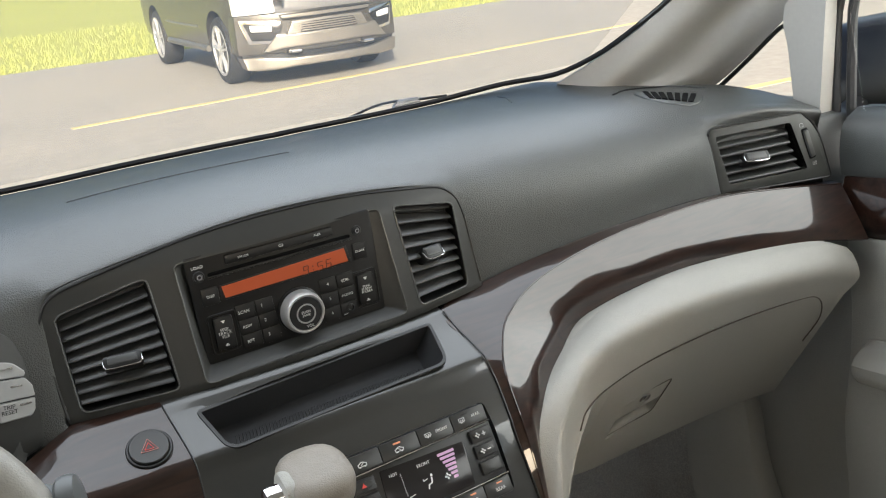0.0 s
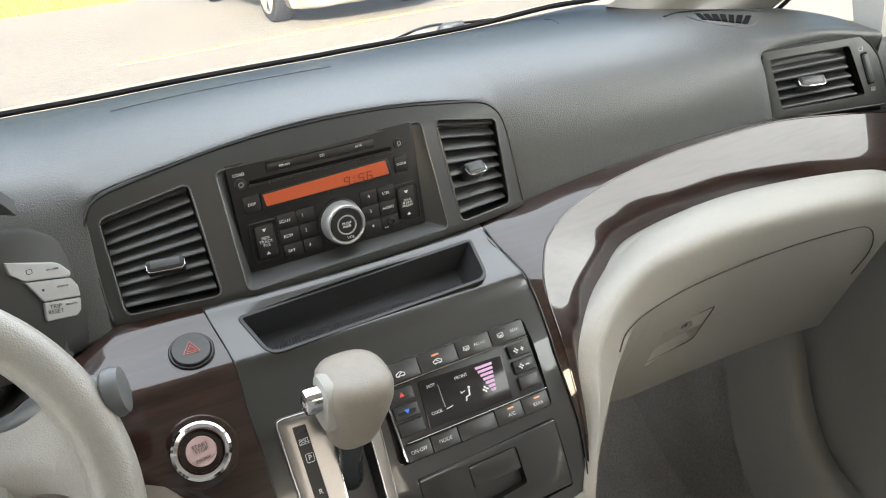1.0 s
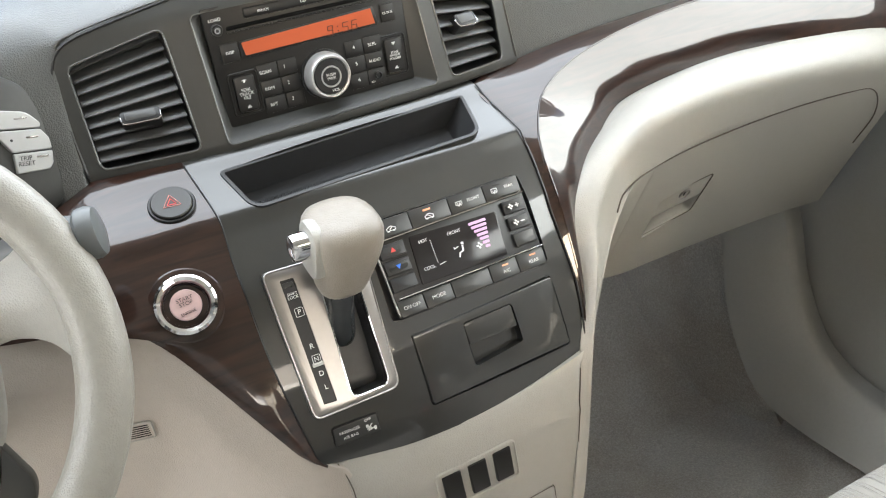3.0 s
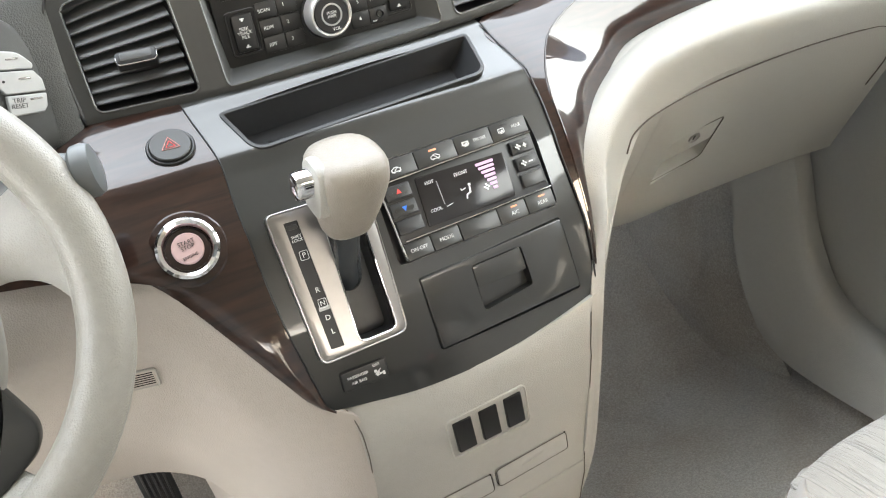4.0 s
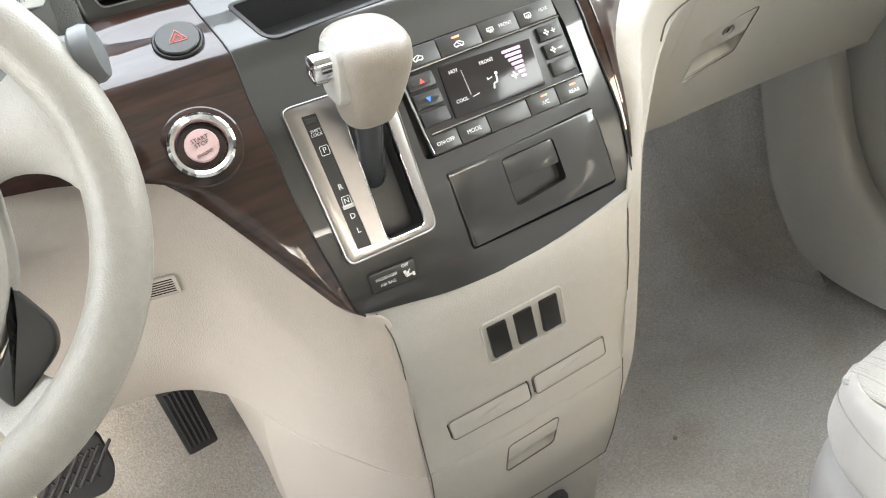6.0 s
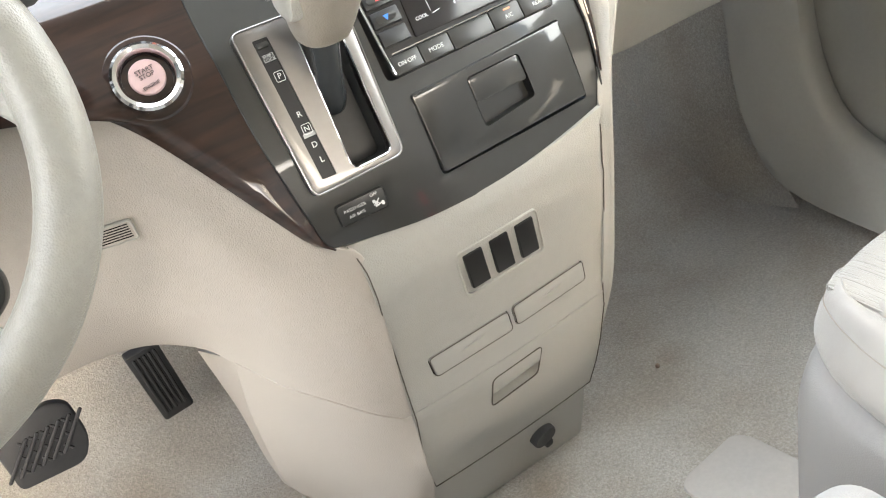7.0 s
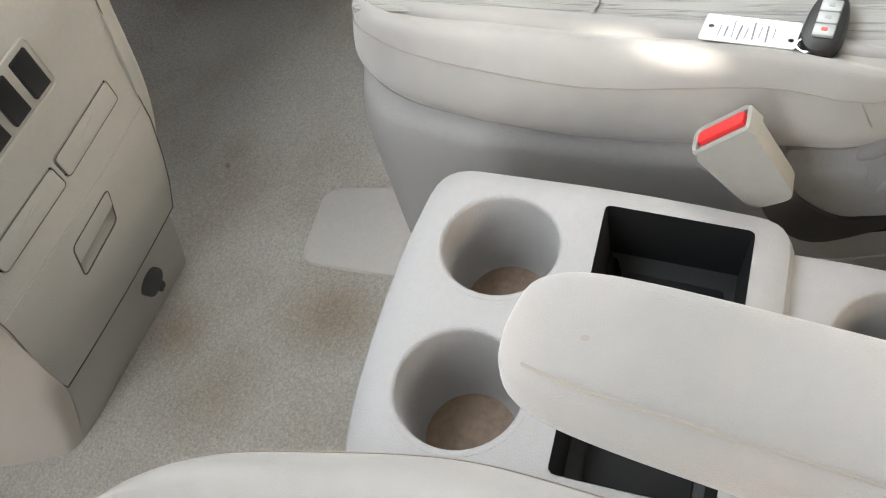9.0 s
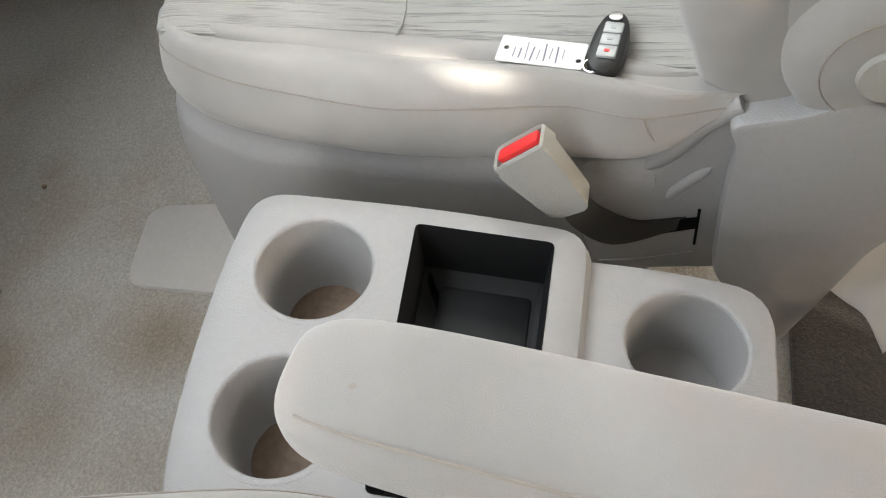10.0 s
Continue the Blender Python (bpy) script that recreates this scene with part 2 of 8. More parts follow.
def fabric_material(name, color, lines, soiled=None):
    """Knitted seat cloth; lines: strength of the wavy pleats along the seat, which are darkened in colour too; soiled:
    colour of its worn patches.
    """
    m = bpy.data.materials.new(name)
    m.use_nodes = True
    nt = m.node_tree
    b = nt.nodes["Principled BSDF"]
    b.inputs["Roughness"].default_value, b.inputs["Specular IOR Level"].default_value = 0.9, 0.2
    b.inputs["Sheen Weight"].default_value, b.inputs["Sheen Roughness"].default_value = 0.35, 0.4
    co = nt.nodes.new("ShaderNodeNewGeometry").outputs["Position"]
    knit = nt.nodes.new("ShaderNodeTexVoronoi")
    knit.inputs["Scale"].default_value = 1500.0
    nt.links.new(co, knit.inputs["Vector"])
    soil = nt.nodes.new("ShaderNodeTexNoise")
    soil.inputs["Scale"].default_value, soil.inputs["Detail"].default_value = 9.0, 6.0
    nt.links.new(co, soil.inputs["Vector"])
    tone = nt.nodes.new("ShaderNodeMapRange")
    tone.inputs["From Min"].default_value, tone.inputs["From Max"].default_value = 0.3, 0.7
    tone.inputs["To Min"].default_value, tone.inputs["To Max"].default_value = 0.80, 1.08
    nt.links.new(soil.outputs["Fac"], tone.inputs["Value"])
    mul = nt.nodes.new("ShaderNodeMix")
    mul.data_type, mul.blend_type = "RGBA", "MULTIPLY"
    mul.inputs["Factor"].default_value = 1.0
    mul.inputs["A"].default_value = (*color, 1)
    nt.links.new(tone.outputs[0], mul.inputs["B"])
    base = mul.outputs["Result"]
    if soiled:
        broad = nt.nodes.new("ShaderNodeTexNoise")
        broad.inputs["Scale"].default_value, broad.inputs["Detail"].default_value = 14.0, 3.0
        nt.links.new(co, broad.inputs["Vector"])
        worn = nt.nodes.new("ShaderNodeMapRange")
        worn.inputs["From Min"].default_value, worn.inputs["From Max"].default_value = 0.38, 0.62
        nt.links.new(broad.outputs["Fac"], worn.inputs["Value"])
        patch = nt.nodes.new("ShaderNodeMix")
        patch.data_type = "RGBA"
        patch.inputs["B"].default_value = (*soiled, 1)
        nt.links.new(worn.outputs[0], patch.inputs["Factor"])
        nt.links.new(base, patch.inputs["A"])
        base = patch.outputs["Result"]
    bump = nt.nodes.new("ShaderNodeBump")
    bump.inputs["Distance"].default_value, bump.inputs["Strength"].default_value = 0.0004, 0.5
    nt.links.new(knit.outputs["Distance"], bump.inputs["Height"])
    normal = bump.outputs[0]
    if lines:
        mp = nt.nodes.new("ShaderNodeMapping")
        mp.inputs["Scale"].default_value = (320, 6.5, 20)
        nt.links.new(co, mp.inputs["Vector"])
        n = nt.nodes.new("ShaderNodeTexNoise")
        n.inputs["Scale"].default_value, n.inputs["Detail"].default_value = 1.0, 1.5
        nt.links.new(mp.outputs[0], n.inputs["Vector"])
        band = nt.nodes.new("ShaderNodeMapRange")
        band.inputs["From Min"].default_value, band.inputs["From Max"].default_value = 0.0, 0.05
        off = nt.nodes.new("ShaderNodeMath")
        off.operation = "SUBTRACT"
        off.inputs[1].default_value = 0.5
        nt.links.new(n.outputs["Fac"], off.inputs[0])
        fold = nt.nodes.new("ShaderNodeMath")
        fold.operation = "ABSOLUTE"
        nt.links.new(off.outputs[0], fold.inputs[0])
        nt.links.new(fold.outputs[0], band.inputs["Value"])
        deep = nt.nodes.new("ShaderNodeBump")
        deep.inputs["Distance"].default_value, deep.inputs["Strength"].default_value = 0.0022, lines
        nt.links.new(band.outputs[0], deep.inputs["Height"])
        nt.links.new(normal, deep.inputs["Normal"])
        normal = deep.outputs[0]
        # line pattern of the cloth, darkened with the shade of its creases
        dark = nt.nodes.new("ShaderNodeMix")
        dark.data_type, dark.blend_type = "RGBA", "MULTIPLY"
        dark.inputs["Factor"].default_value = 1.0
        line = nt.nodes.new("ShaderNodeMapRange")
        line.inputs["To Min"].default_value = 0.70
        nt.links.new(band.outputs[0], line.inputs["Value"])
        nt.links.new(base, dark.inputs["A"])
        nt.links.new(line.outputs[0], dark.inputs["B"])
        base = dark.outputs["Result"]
    nt.links.new(base, b.inputs["Base Color"])
    nt.links.new(normal, b.inputs["Normal"])
    return m


FABRIC = fabric_material("grey_seat_cloth", (0.382, 0.362, 0.338), 0)
SEAM = material("seam_thread", (0.30, 0.265, 0.23), 0.9)
ARM_CLOTH = fabric_material("worn_arm_cloth", (0.372, 0.350, 0.328), 0, (0.365, 0.316, 0.280))
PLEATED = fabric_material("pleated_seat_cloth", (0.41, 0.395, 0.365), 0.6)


def glass_material(name, tint, rough=0.0, haze=0.0):
    m = bpy.data.materials.new(name)
    m.use_nodes = True
    nt = m.node_tree
    nt.nodes.remove(nt.nodes["Principled BSDF"])
    clear = nt.nodes.new("ShaderNodeBsdfTransparent")
    clear.inputs["Color"].default_value = (*tint, 1)
    gloss = nt.nodes.new("ShaderNodeBsdfGlossy")
    gloss.inputs["Roughness"].default_value = rough
    mix = nt.nodes.new("ShaderNodeMixShader")
    mix.inputs[0].default_value = 0.03
    nt.links.new(clear.outputs[0], mix.inputs[1])
    nt.links.new(gloss.outputs[0], mix.inputs[2])
    out = mix.outputs[0]
    # translucent film that puts the screen's veiling glare into the glass, uneven at random
    if haze:
        film = nt.nodes.new("ShaderNodeBsdfTranslucent")
        film.inputs["Color"].default_value = (0.85, 0.84, 0.80, 1)
        haze_noise = nt.nodes.new("ShaderNodeTexNoise")
        haze_noise.inputs["Scale"].default_value, haze_noise.inputs["Detail"].default_value = 7.0, 6.0
        amount = nt.nodes.new("ShaderNodeMapRange")
        amount.inputs["From Min"].default_value, amount.inputs["From Max"].default_value = 0.3, 0.7
        amount.inputs["To Min"].default_value, amount.inputs["To Max"].default_value = haze * 0.7, haze * 1.3
        nt.links.new(haze_noise.outputs["Fac"], amount.inputs["Value"])
        veil = nt.nodes.new("ShaderNodeMixShader")
        nt.links.new(amount.outputs[0], veil.inputs[0])
        nt.links.new(out, veil.inputs[1])
        nt.links.new(film.outputs[0], veil.inputs[2])
        out = veil.outputs[0]
    nt.links.new(out, nt.nodes["Material Output"].inputs["Surface"])
    return m


HAZY_GLASS = glass_material("hazy_windscreen_glass", (0.97, 0.97, 0.96), 0.0, 0.09)
GLASS = glass_material("window_glass", (0.96, 0.97, 0.96))

# ---- building helpers ----
ORIGINS = {}


def thing(name, base, label, category, group="", kind=""):
    """An Empty at a thing's base, given in the van's frame."""
    ob = new(name)
    at = CAR @ Vector(base)
    ob.matrix_basis = Matrix.Translation(at)
    ob.empty_display_size = 0.02
    ORIGINS[ob] = at
    return tagged(ob, label, category, group, kind)


def part(name, bm, mat, parent=None, label="", smooth=True, car=True):
    """Links a bmesh, given in the van's frame (or in the world's, car=False), as one mesh object."""
    bmesh.ops.recalc_face_normals(bm, faces=bm.faces)
    if car:
        bm.transform(CAR)
    if smooth:
        for f in bm.faces:
            f.smooth = True
        for e in bm.edges:
            if len(e.link_faces) == 2 and e.calc_face_angle(0) > 0.65:
                e.smooth = False
    me = bpy.data.meshes.new(name)
    bm.to_mesh(me)
    bm.free()
    me.materials.append(mat)
    ob = new(name, me)
    if parent is not None:
        ob.parent = parent
        if parent in ORIGINS:
            ob.matrix_parent_inverse = Matrix.Translation(-ORIGINS[parent])
    return tagged(ob, label)


def cr(pts, n):
    """n points on a smooth curve through pts, evenly spread."""
    p = np.array([tuple(q) for q in pts], float)
    if len(p) == 2:
        return p[0] + (p[1] - p[0]) * np.linspace(0, 1, n)[:, None]
    e = np.vstack([2 * p[0] - p[1], p, 2 * p[-1] - p[-2]])
    fine = []
    for i in range(1, len(e) - 2):
        t = np.linspace(0, 1, 16, endpoint=False)[:, None]
        a, b, c, d = e[i - 1], e[i], e[i + 1], e[i + 2]
        m1, m2 = (c - a) / 2, (d - b) / 2
        lim = np.linalg.norm(c - b)
        for m in (m1, m2):
            k = np.linalg.norm(m)
            if k > lim:
                m *= lim / k
        fine.append((2 * t**3 - 3 * t**2 + 1) * b + (t**3 - 2 * t**2 + t) * m1 + (-2 * t**3 + 3 * t**2) * c + (t**3 - t**2) * m2)
    fine = np.vstack(fine + [e[-2:-1]])
    s = np.r_[0, np.cumsum(np.linalg.norm(np.diff(fine, axis=0), axis=1))]
    want = np.linspace(0, s[-1], n)
    return np.stack([np.interp(want, s, fine[:, k]) for k in range(fine.shape[1])], 1)


def cr_even(pts, per):
    """A smooth curve through pts with the same number of steps between each two."""
    p = np.array([tuple(q) for q in pts], float)
    e = np.vstack([2 * p[0] - p[1], p, 2 * p[-1] - p[-2]])
    out = []
    for i in range(1, len(e) - 2):
        t = np.linspace(0, 1, per, endpoint=False)[:, None]
        b, c = e[i], e[i + 1]
        m1, m2 = (c - e[i - 1]) / 2, (e[i + 2] - b) / 2
        lim = np.linalg.norm(c - b)
        m1 = m1 * min(1, lim / (np.linalg.norm(m1) + 1e-9))
        m2 = m2 * min(1, lim / (np.linalg.norm(m2) + 1e-9))
        out.append((2 * t**3 - 3 * t**2 + 1) * b + (t**3 - 2 * t**2 + t) * m1 + (-2 * t**3 + 3 * t**2) * c + (t**3 - t**2) * m2)
    return np.vstack(out + [p[-1:]])


def grid_bm(g, close_u=False, close_v=False):
    """A bmesh from an array of points [u][v]."""
    bm = bmesh.new()
    nu, nv = len(g), len(g[0])
    vs = [[bm.verts.new(p) for p in row] for row in g]
    for i in range(nu if close_u else nu - 1):
        for j in range(nv if close_v else nv - 1):
            a, b = (i + 1) % nu, (j + 1) % nv
            bm.faces.new((vs[i][j], vs[a][j], vs[a][b], vs[i][b]))
    return bm


def loft(rows, nu, nv):
    """A smooth sheet over control rows: each row a short list of points across, the rows in order along."""
    across = [cr(r, nv) for r in rows]
    return np.stack([cr([a[j] for a in across], nu) for j in range(nv)], 1)


def solid(g, depth, towards=(0, 1, 0), roll=0.0):
    """A closed body: the sheet g in front, and its copy depth behind it. roll: how far the rim is turned over, for a rounded edge."""
    g = np.asarray(g)
    d = np.array(towards, float)
    d = d / np.linalg.norm(d)
    bm = bmesh.new()
    nu, nv = g.shape[:2]
    front = [[bm.verts.new(p) for p in row] for row in g]
    for i in range(nu - 1):
        for j in range(nv - 1):
            bm.faces.new((front[i][j], front[i + 1][j], front[i + 1][j + 1], front[i][j + 1]))
    loop = [(i, 0) for i in range(nu)] + [(nu - 1, j) for j in range(1, nv)] + [(i, nv - 1) for i in range(nu - 2, -1, -1)] + [(0, j) for j in range(nv - 2, 0, -1)]
    rim = [front[i][j] for i, j in loop]
    last = rim
    if roll:
        mid = g.reshape(-1, 3).mean(0)
        for k in (0.5, 1.0):
            ring = []
            for i, j in loop:
                inner = g[min(max(i, 1), nu - 2), min(max(j, 1), nv - 2)]
                out = g[i, j] - inner
                out = out - d * (out @ d)
                out = out / (np.linalg.norm(out) + 1e-9)
                ring.append(bm.verts.new(g[i, j] + out * roll * math.sin(k * math.pi / 2) + d * roll * (1 - math.cos(k * math.pi / 2))))
            for a in range(len(loop)):
                b = (a + 1) % len(loop)
                bm.faces.new((last[a], last[b], ring[b], ring[a]))
            last = ring
    rear = [[bm.verts.new(Vector(p) + Vector(d * depth)) for p in row] for row in g]
    for i in range(nu - 1):
        for j in range(nv - 1):
            bm.faces.new((rear[i][j], rear[i][j + 1], rear[i + 1][j + 1], rear[i + 1][j]))
    for a in range(len(loop)):
        b = (a + 1) % len(loop)
        p, q = rear[loop[a][0]][loop[a][1]], rear[loop[b][0]][loop[b][1]]
        bm.faces.new((last[a], last[b], q, p))
    return bm


def basis(o, x, y):
    """A frame at o: local X along x, Y near y, Z out of the face."""
    x = Vector(x).normalized()
    z = x.cross(Vector(y)).normalized()
    y = z.cross(x)
    return Matrix.Translation(o) @ Matrix((x, y, z)).transposed().to_4x4()


def rrect(w, h, r, n=4, cx=0.0, cy=0.0, skew=0.0):
    """Outline of a rounded rectangle, anticlockwise."""
    out = []
    r = min(r, w / 2 - 1e-5, h / 2 - 1e-5)
    for k, (sx, sy) in enumerate(((1, 1), (-1, 1), (-1, -1), (1, -1))):
        for i in range(n + 1):
            a = math.pi / 2 * (k + i / n)
            x, y = sx * (w / 2 - r) + r * math.cos(a), sy * (h / 2 - r) + r * math.sin(a)
            out.append((cx + x + skew * y, cy + y))
    return out


def round_poly(pts, r, n=4):
    """A polygon with rounded corners."""
    out = []
    k = len(pts)
    for i in range(k):
        a, b, c = Vector(pts[i - 1]), Vector(pts[i]), Vector(pts[(i + 1) % k])
        rr = r[i] if isinstance(r, (list, tuple)) else r
        u, v = (a - b), (c - b)
        d = min(rr, u.length * 0.45, v.length * 0.45)
        p, q = b + u.normalized() * d, b + v.normalized() * d
        for j in range(n + 1):
            t = j / n
            w = p * (1 - t) ** 2 + b * 2 * t * (1 - t) + q * t**2
            out.append((w.x, w.y))
    return out


def inset(outline, d):
    p = np.array(outline, float)
    a, b = np.roll(p, 1, 0), np.roll(p, -1, 0)
    t = b - a
    t /= np.linalg.norm(t, axis=1)[:, None] + 1e-12
    area = 0.5 * np.sum(p[:, 0] * np.roll(p[:, 1], -1) - np.roll(p[:, 0], -1) * p[:, 1])
    nrm = np.stack([-t[:, 1], t[:, 0]], 1) * np.sign(area)
    return p + nrm * d


def prism(outline, top, bottom, bevel=0.0, m=None, dome=0.0):
    """A plate with a bevelled face: the outline from z = bottom to z = top. dome: how far its middle swells."""
    bm = bmesh.new()
    rings = [(outline, bottom), (outline, top - bevel)]
    if bevel:
        rings += [(inset(outline, bevel * 0.3), top - bevel * 0.3), (inset(outline, bevel), top)]
    if dome:
        mid = np.mean(outline, 0)
        for k in (0.75, 0.45, 0.15):
            rings.append((mid + (inset(outline, bevel) - mid) * k, top + dome * (1 - k * k)))
    vs = [[bm.verts.new((x, y, z)) for x, y in o] for o, z in rings]
    n = len(outline)
    for a, b in zip(vs, vs[1:]):
        for i in range(n):
            j = (i + 1) % n
            bm.faces.new((a[i], a[j], b[j], b[i]))
    bm.faces.new(vs[-1])
    bm.faces.new(vs[0][::-1])
    if m is not None:
        bm.transform(m)
    return bm


def frame_bm(outer, inner, top, bottom, bevel, m=None):
    """A raised rim between two outlines with the same number of points."""
    bm = bmesh.new()
    rings = [(outer, bottom), (outer, top - bevel), (inset(outer, bevel), top), (inset(inner, -bevel), top), (inner, top - bevel), (inner, bottom)]
    vs = [[bm.verts.new((x, y, z)) for x, y in o] for o, z in rings]
    n = len(outer)
    for k in range(len(vs)):
        a, b = vs[k], vs[(k + 1) % len(vs)]
        for i in range(n):
            j = (i + 1) % n
            bm.faces.new((a[i], a[j], b[j], b[i]))
    if m is not None:
        bm.transform(m)
    return bm


def lathe(profile, n=32, m=None, capped=True):
    """Turns (radius, height) pairs about the local Z."""
    bm = bmesh.new()
    vs = [[bm.verts.new((r * math.cos(2 * math.pi * i / n), r * math.sin(2 * math.pi * i / n), z)) for i in range(n)] for r, z in profile]
    for a, b in zip(vs, vs[1:]):
        for i in range(n):
            j = (i + 1) % n
            bm.faces.new((a[i], a[j], b[j], b[i]))
    if capped:
        bm.faces.new(vs[-1])
        bm.faces.new(vs[0][::-1])
    if m is not None:
        bm.transform(m)
    return bm


def tube(pts, r, n=8, closed=False, flat=1.0, up=(0, 0, 1)):
    """A rod along a curve; r may be a list of radii."""
    p = np.asarray(pts, float)
    k = len(p)
    bm = bmesh.new()
    rings = []
    for i in range(k):
        a, b = (p[i - 1], p[(i + 1) % k]) if closed else (p[max(i - 1, 0)], p[min(i + 1, k - 1)])
        t = Vector(b - a).normalized()
        s = t.cross(Vector(up))
        if s.length < 1e-4:
            s = t.cross(Vector((1, 0, 0)))
        s.normalize()
        w = s.cross(t)
        rad = r[i] if isinstance(r, (list, tuple, np.ndarray)) else r
        rings.append([bm.verts.new(Vector(p[i]) + s * rad * math.cos(2 * math.pi * j / n) + w * rad * flat * math.sin(2 * math.pi * j / n)) for j in range(n)])
    for i in range(k if closed else k - 1):
        a, b = rings[i], rings[(i + 1) % k]
        for j in range(n):
            q = (j + 1) % n
            bm.faces.new((a[j], a[q], b[q], b[j]))
    if not closed:
        bm.faces.new(rings[0][::-1])
        bm.faces.new(rings[-1])
    return bm


def join(*bms):
    """One bmesh from several."""
    out = bmesh.new()
    for b in bms:
        me = bpy.data.meshes.new("joined")
        b.to_mesh(me)
        b.free()
        out.from_mesh(me)
        bpy.data.meshes.remove(me)
    return out


def carve(bm, cutters):
    """Takes the bodies of the cutters away from the body bm."""
    me = bpy.data.meshes.new("body")
    bmesh.ops.recalc_face_normals(bm, faces=bm.faces)
    bm.to_mesh(me)
    bm.free()
    ob = new("body", me)
    tools = []
    for c in cutters:
        bmesh.ops.recalc_face_normals(c, faces=c.faces)
        mc = bpy.data.meshes.new("tool")
        c.to_mesh(mc)
        c.free()
        oc = new("tool", mc)
        mod = ob.modifiers.new("cut", "BOOLEAN")
        mod.operation, mod.object, mod.solver = "DIFFERENCE", oc, "EXACT"
        tools.append(oc)
    dg = bpy.context.evaluated_depsgraph_get()
    dg.update()
    done = bpy.data.meshes.new_from_object(ob.evaluated_get(dg))
    out = bmesh.new()
    out.from_mesh(done)
    for o in (ob, *tools):
        data = o.data
        bpy.data.objects.remove(o)
        bpy.data.meshes.remove(data)
    bpy.data.meshes.remove(done)
    return out


def text_bm(body, size, m, align="CENTER", spacing=1.0, depth=0.0002, width=1.0):
    """Raised lettering in the built-in font, centred on m's origin."""
    cu = bpy.data.curves.new("letters", "FONT")
    cu.body, cu.size, cu.align_x, cu.align_y = body, size, align, "CENTER"
    cu.extrude, cu.resolution_u, cu.space_character = depth, 3, spacing
    cu.space_line, cu.offset = 0.85, -0.005 * size
    ob = new("letters", cu)
    dg = bpy.context.evaluated_depsgraph_get()
    dg.update()
    me = bpy.data.meshes.new_from_object(ob.evaluated_get(dg))
    bm = bmesh.new()
    bm.from_mesh(me)
    bpy.data.objects.remove(ob)
    bpy.data.curves.remove(cu)
    bpy.data.meshes.remove(me)
    bm.transform(m @ Matrix.Diagonal((width, 1, 1, 1)))
    return bm


def bars_bm(boxes, m, top=0.0004):
    """Flat bars (cx, cy, w, h, turn) lying on the frame m."""
    out = []
    for cx, cy, w, h, a in boxes:
        out.append(prism(rrect(w, h, min(w, h) * 0.2, 1), top, -0.0002, 0, m @ Matrix.Translation((cx, cy, 0)) @ Matrix.Rotation(radians(a), 4, "Z")))
    return join(*out)

# ---- surfaces of the dashboard, in the van's frame ----
PROFILE_Z = [0.45, 0.47, 0.515, 0.54, 0.56, 0.60, 0.622, 0.65, 0.68, 0.69, 0.725, 0.74, 0.765, 0.785, 0.90, 0.93, 0.97]
PROFILE_Y = [0.52, 0.517, 0.520, 0.521, 0.524, 0.533, 0.541, 0.552, 0.565, 0.572, 0.598, 0.606, 0.645, 0.663, 0.677, 0.690, 0.72]


def stack_y(x, z):
    """How far ahead the centre stack's face lies."""
    c = 0.3 + 0.3 * min(max((z - 0.74) / 0.05, 0), 1)
    return float(np.interp(z, PROFILE_Z, PROFILE_Y)) + c * x * x


FRONT_Z = [-0.05, 0, 0.12, 0.20, 0.243, 0.30, 0.34, 0.37, 0.42, 0.468, 0.512]
FRONT_Y = [0.73, 0.70, 0.63, 0.59, 0.572, 0.552, 0.547, 0.542, 0.530, 0.517, 0.520]


def front_y(x, z):
    """How far ahead the lower console's beige front lies."""
    return float(np.interp(z, FRONT_Z, FRONT_Y)) + 0.3 * (x - 0.04) ** 2


def face_frame(x, z, fn=stack_y, tilt=0.0, h=0.012):
    """A frame on the face at (x, z): X to the right, Y up along the face, Z out of it."""
    o = Vector((x, fn(x, z), z))
    ux = Vector((2 * h, fn(x + h, z) - fn(x - h, z), 2 * h * tilt))
    uy = Vector((0, fn(x, z + h) - fn(x, z - h), 2 * h))
    return basis(o, ux, uy)


dashboard = thing("dashboard", (0, 0.9, 0.6), "charcoal soft-plastic dashboard with wood trim", "dashboard")

# pad: stations from side to side, each from the windscreen's foot to its lower edge
PAD_FOOT = [(-0.8, 1, 0.93), (-0.5, 1.12, 0.935), (-0.3, 1.16, 0.938), (-0.235, 1.17, 0.939), (-0.205, 1.175, 0.939), (-0.134, 1.18, 0.94), (-0.02, 1.195, 0.943), (0.1, 1.19, 0.946), (0.2, 1.18, 0.948), (0.228, 1.18, 0.949), (0.3, 1.17, 0.951), (0.45, 1.14, 0.958), (0.6, 1.06, 0.972), (0.626, 1.04, 0.970), (0.65, 1.022, 0.967), (0.72, 0.96, 0.950), (0.8, 0.9, 0.938)]
PAD_TOP_AHEAD = [(-0.8, 0.9, 0.945), (-0.5, 0.95, 0.955), (-0.3, 0.95, 0.95), (-0.235, 0.95, 0.95), (-0.205, 0.95, 0.95), (-0.134, 0.95, 0.952), (-0.02, 0.95, 0.956), (0.1, 0.95, 0.959), (0.2, 0.95, 0.96), (0.228, 0.95, 0.96), (0.3, 0.95, 0.961), (0.45, 0.95, 0.96), (0.6, 0.95, 0.957), (0.626, 0.94, 0.956), (0.65, 0.932, 0.954), (0.72, 0.9, 0.945), (0.8, 0.84, 0.936)]
